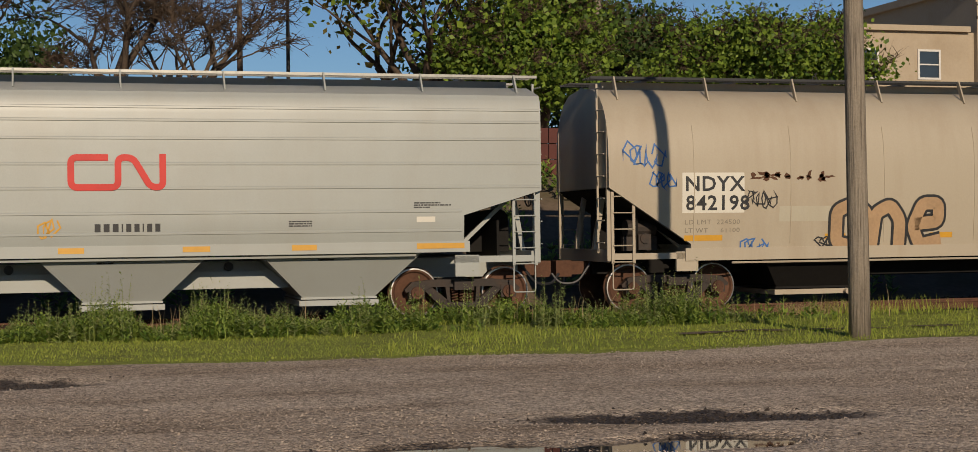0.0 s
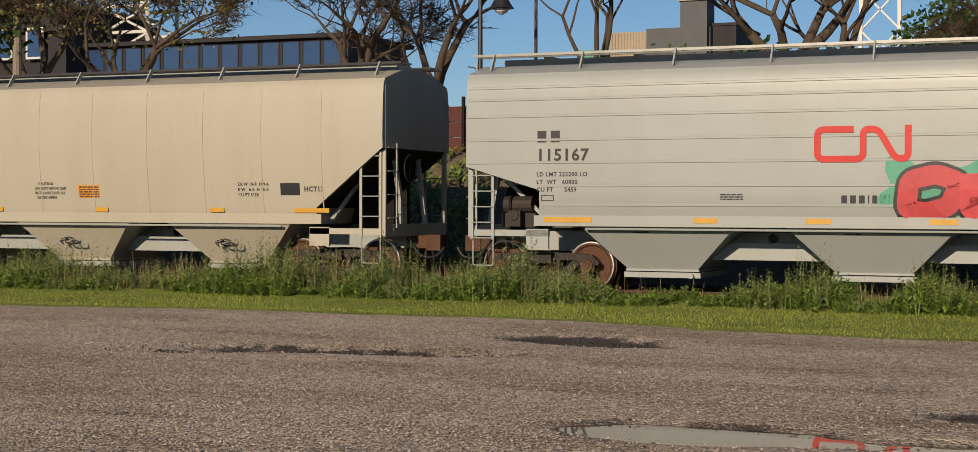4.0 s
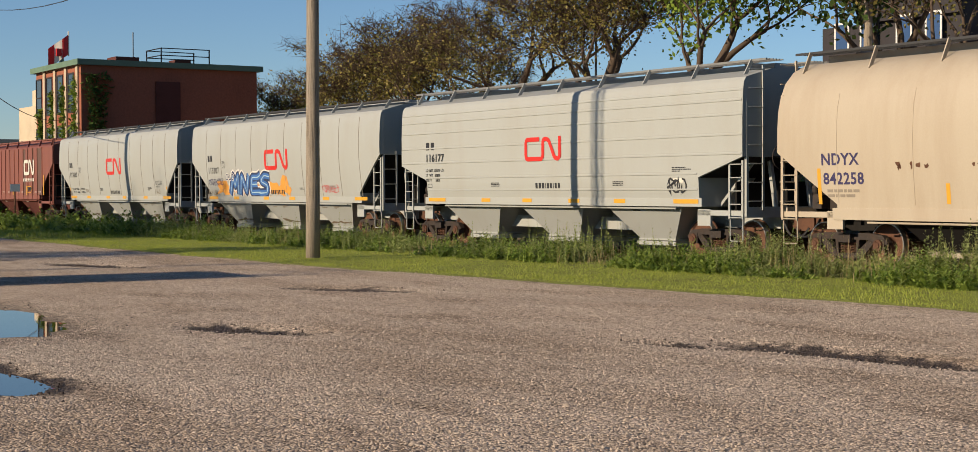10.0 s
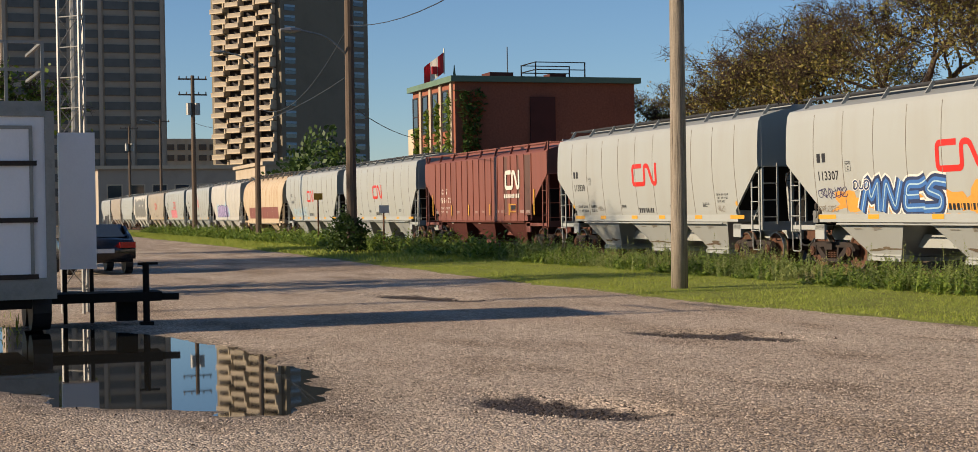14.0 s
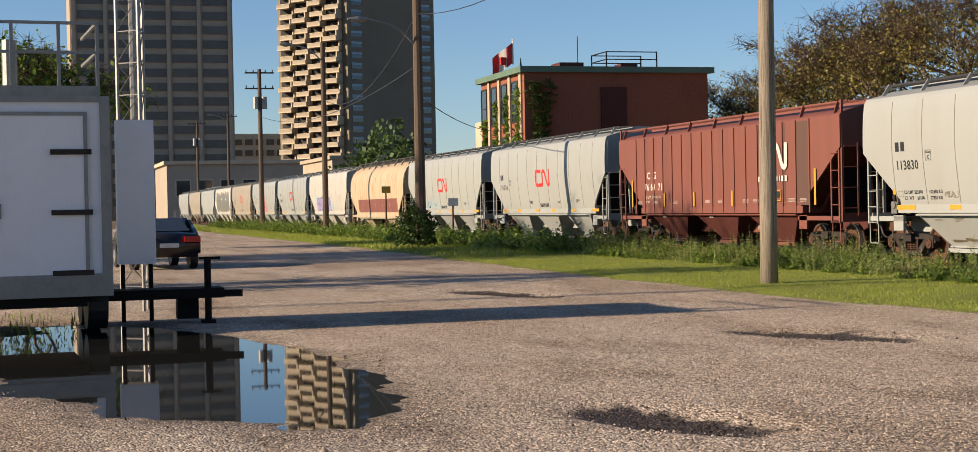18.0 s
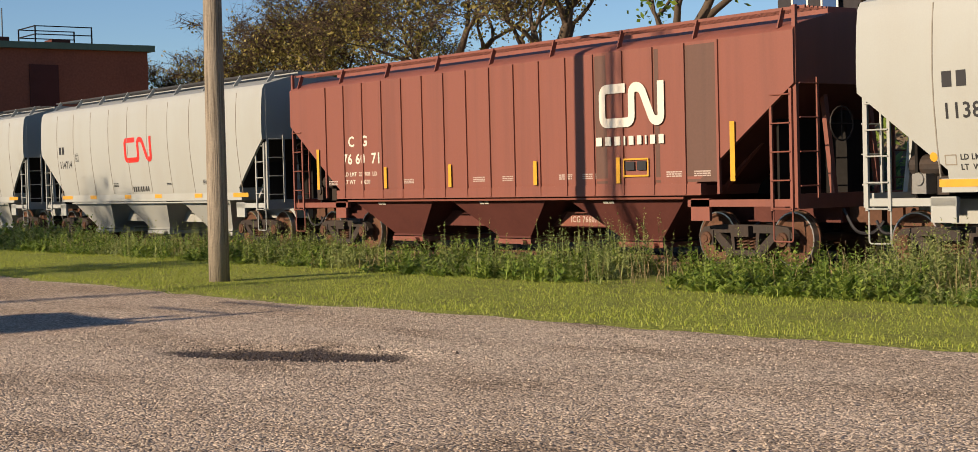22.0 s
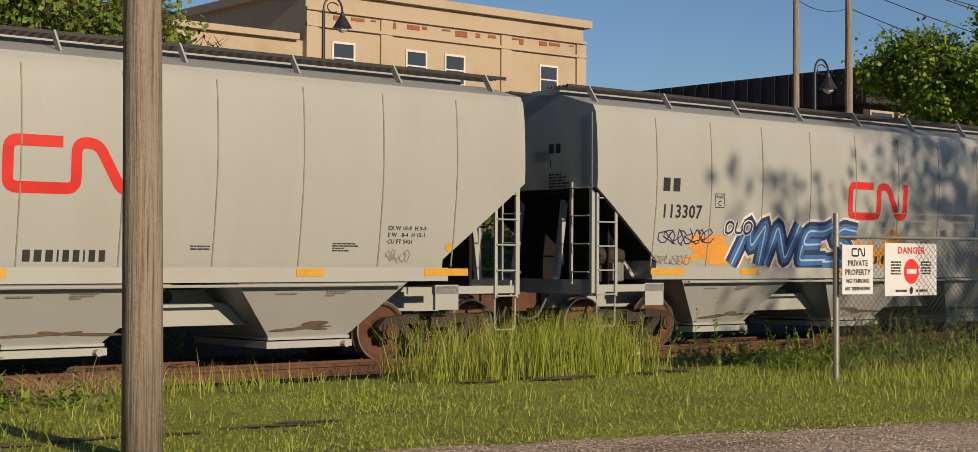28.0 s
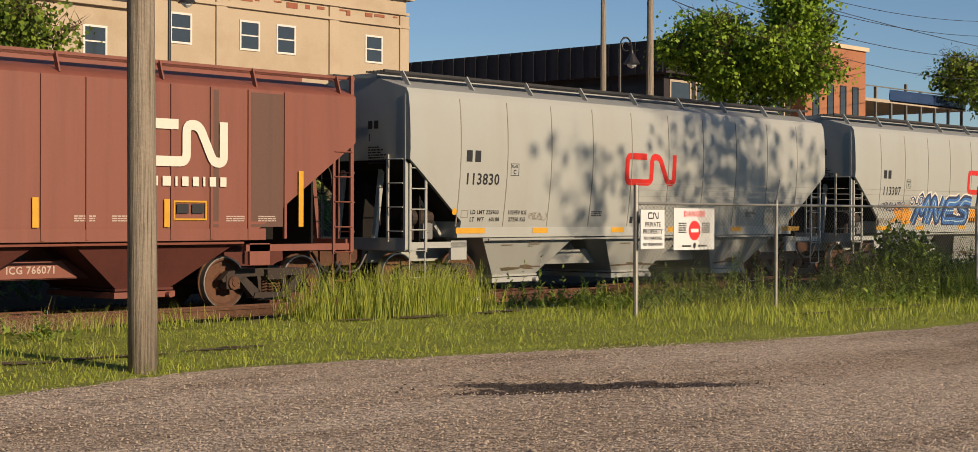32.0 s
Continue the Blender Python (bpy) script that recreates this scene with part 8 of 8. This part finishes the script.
def parked_car(x, y, turn, label):
    car = tagged(new("car"), label, "car")
    car.location = (x, y, 0.0)
    car.rotation_euler.z = radians(turn)
    b = bmesh.new()
    side = [(-2.3, 0.35), (-2.32, 0.75), (-2.15, 0.98), (-1.55, 1.05), (-0.75, 1.42), (0.55, 1.42), (1.25, 1.0), (2.1, 0.85), (2.3, 0.6), (2.3, 0.35)]
    prism(b, side, -0.88, 0.88)
    bmesh.ops.bevel(b, geom=[e for e in b.edges if abs(e.verts[0].co.y - e.verts[1].co.y) < 0.01], offset=0.09, segments=2, affect="EDGES")
    part("body", b, M["car_black"], car, "", True)
    b = bmesh.new()
    prism(b, [(-1.5, 1.08), (-0.78, 1.37), (0.5, 1.37), (1.1, 1.03)], -0.90, 0.90)
    part("side_glass", b, M["glass"], car)
    b = bmesh.new()
    v = [b.verts.new(p) for p in ((-1.60, -0.7, 1.07), (-1.60, 0.7, 1.07), (-0.85, 0.62, 1.41), (-0.85, -0.62, 1.41))]
    b.faces.new(v)
    part("rear_window", b, M["glass"], car)
    for wx in (-1.4, 1.4):
        for s in (-1, 1):
            b = bmesh.new()
            rod(b, [(wx, s * 0.70, 0.33), (wx, s * 0.91, 0.33)], 0.33, 18)
            wh = part("wheel", b, M["black"], car)
            b = bmesh.new()
            rod(b, [(wx, s * 0.90, 0.33), (wx, s * 0.925, 0.33)], 0.2, 12)
            part("rim", b, M["galv"], wh)
    for s in (-1, 1):
        b = bmesh.new()
        box(b, -2.345, -2.2, *sorted((s * 0.42, s * 0.86)), 0.76, 0.92)
        part("tail_light", b, M["tail_red"], car)
    b = bmesh.new()
    box(b, -2.36, -2.3, -0.26, 0.26, 0.62, 0.74)
    part("number_plate", b, M["sign_white"], car)
    return car


parked_car(-46.0, 3.7, 186, "black saloon car parked beside the gravel lot")
for k in range(9):
    b = bmesh.new()
    beam(b, (-120 - k * 3, 10.5 + 0.25 * k, 0), (-120 - k * 3, 10.5 + 0.25 * k, 1.8), 0.08)
    for z in (0.3, 0.9, 1.7):
        beam(b, (-120 - k * 3, 10.5 + 0.25 * k, z), (-123 - k * 3, 10.75 + 0.25 * k, z), 0.04)
    for j in range(8):
        beam(b, (-120 - k * 3 - j * 0.37, 10.5 + 0.25 * k, 0.3), (-120 - k * 3 - j * 0.37, 10.5 + 0.25 * k, 1.7), 0.025)
    tagged(part("rail_fence_panel", b, M["galv"]), "far grey metal fence panel beside the road", "fence", "fence panels")



def motions():
    """The train rolls by at an even pace, its wheels turning."""
    for car, x in TRAIN:
        walk(car, [(t, pose(x + s, TRACK_Y, 0.0)) for t, s in TRAIN_ROWS])
    ts, ss = [r[0] for r in TRAIN_ROWS], [r[1] for r in TRAIN_ROWS]
    times = [0.16 * k for k in range(200)] + [32.0]
    for car, x in TRAIN[:10]:
        for w in car.children:
            if w.name.startswith("wheelset"):
                x0, z0 = w.location.x, w.location.z
                walk(w, [(t, pose(x0, 0, z0, 0, math.degrees(float(np.interp(t, ts, ss)) / 0.457), 0)) for t in times])


motions()
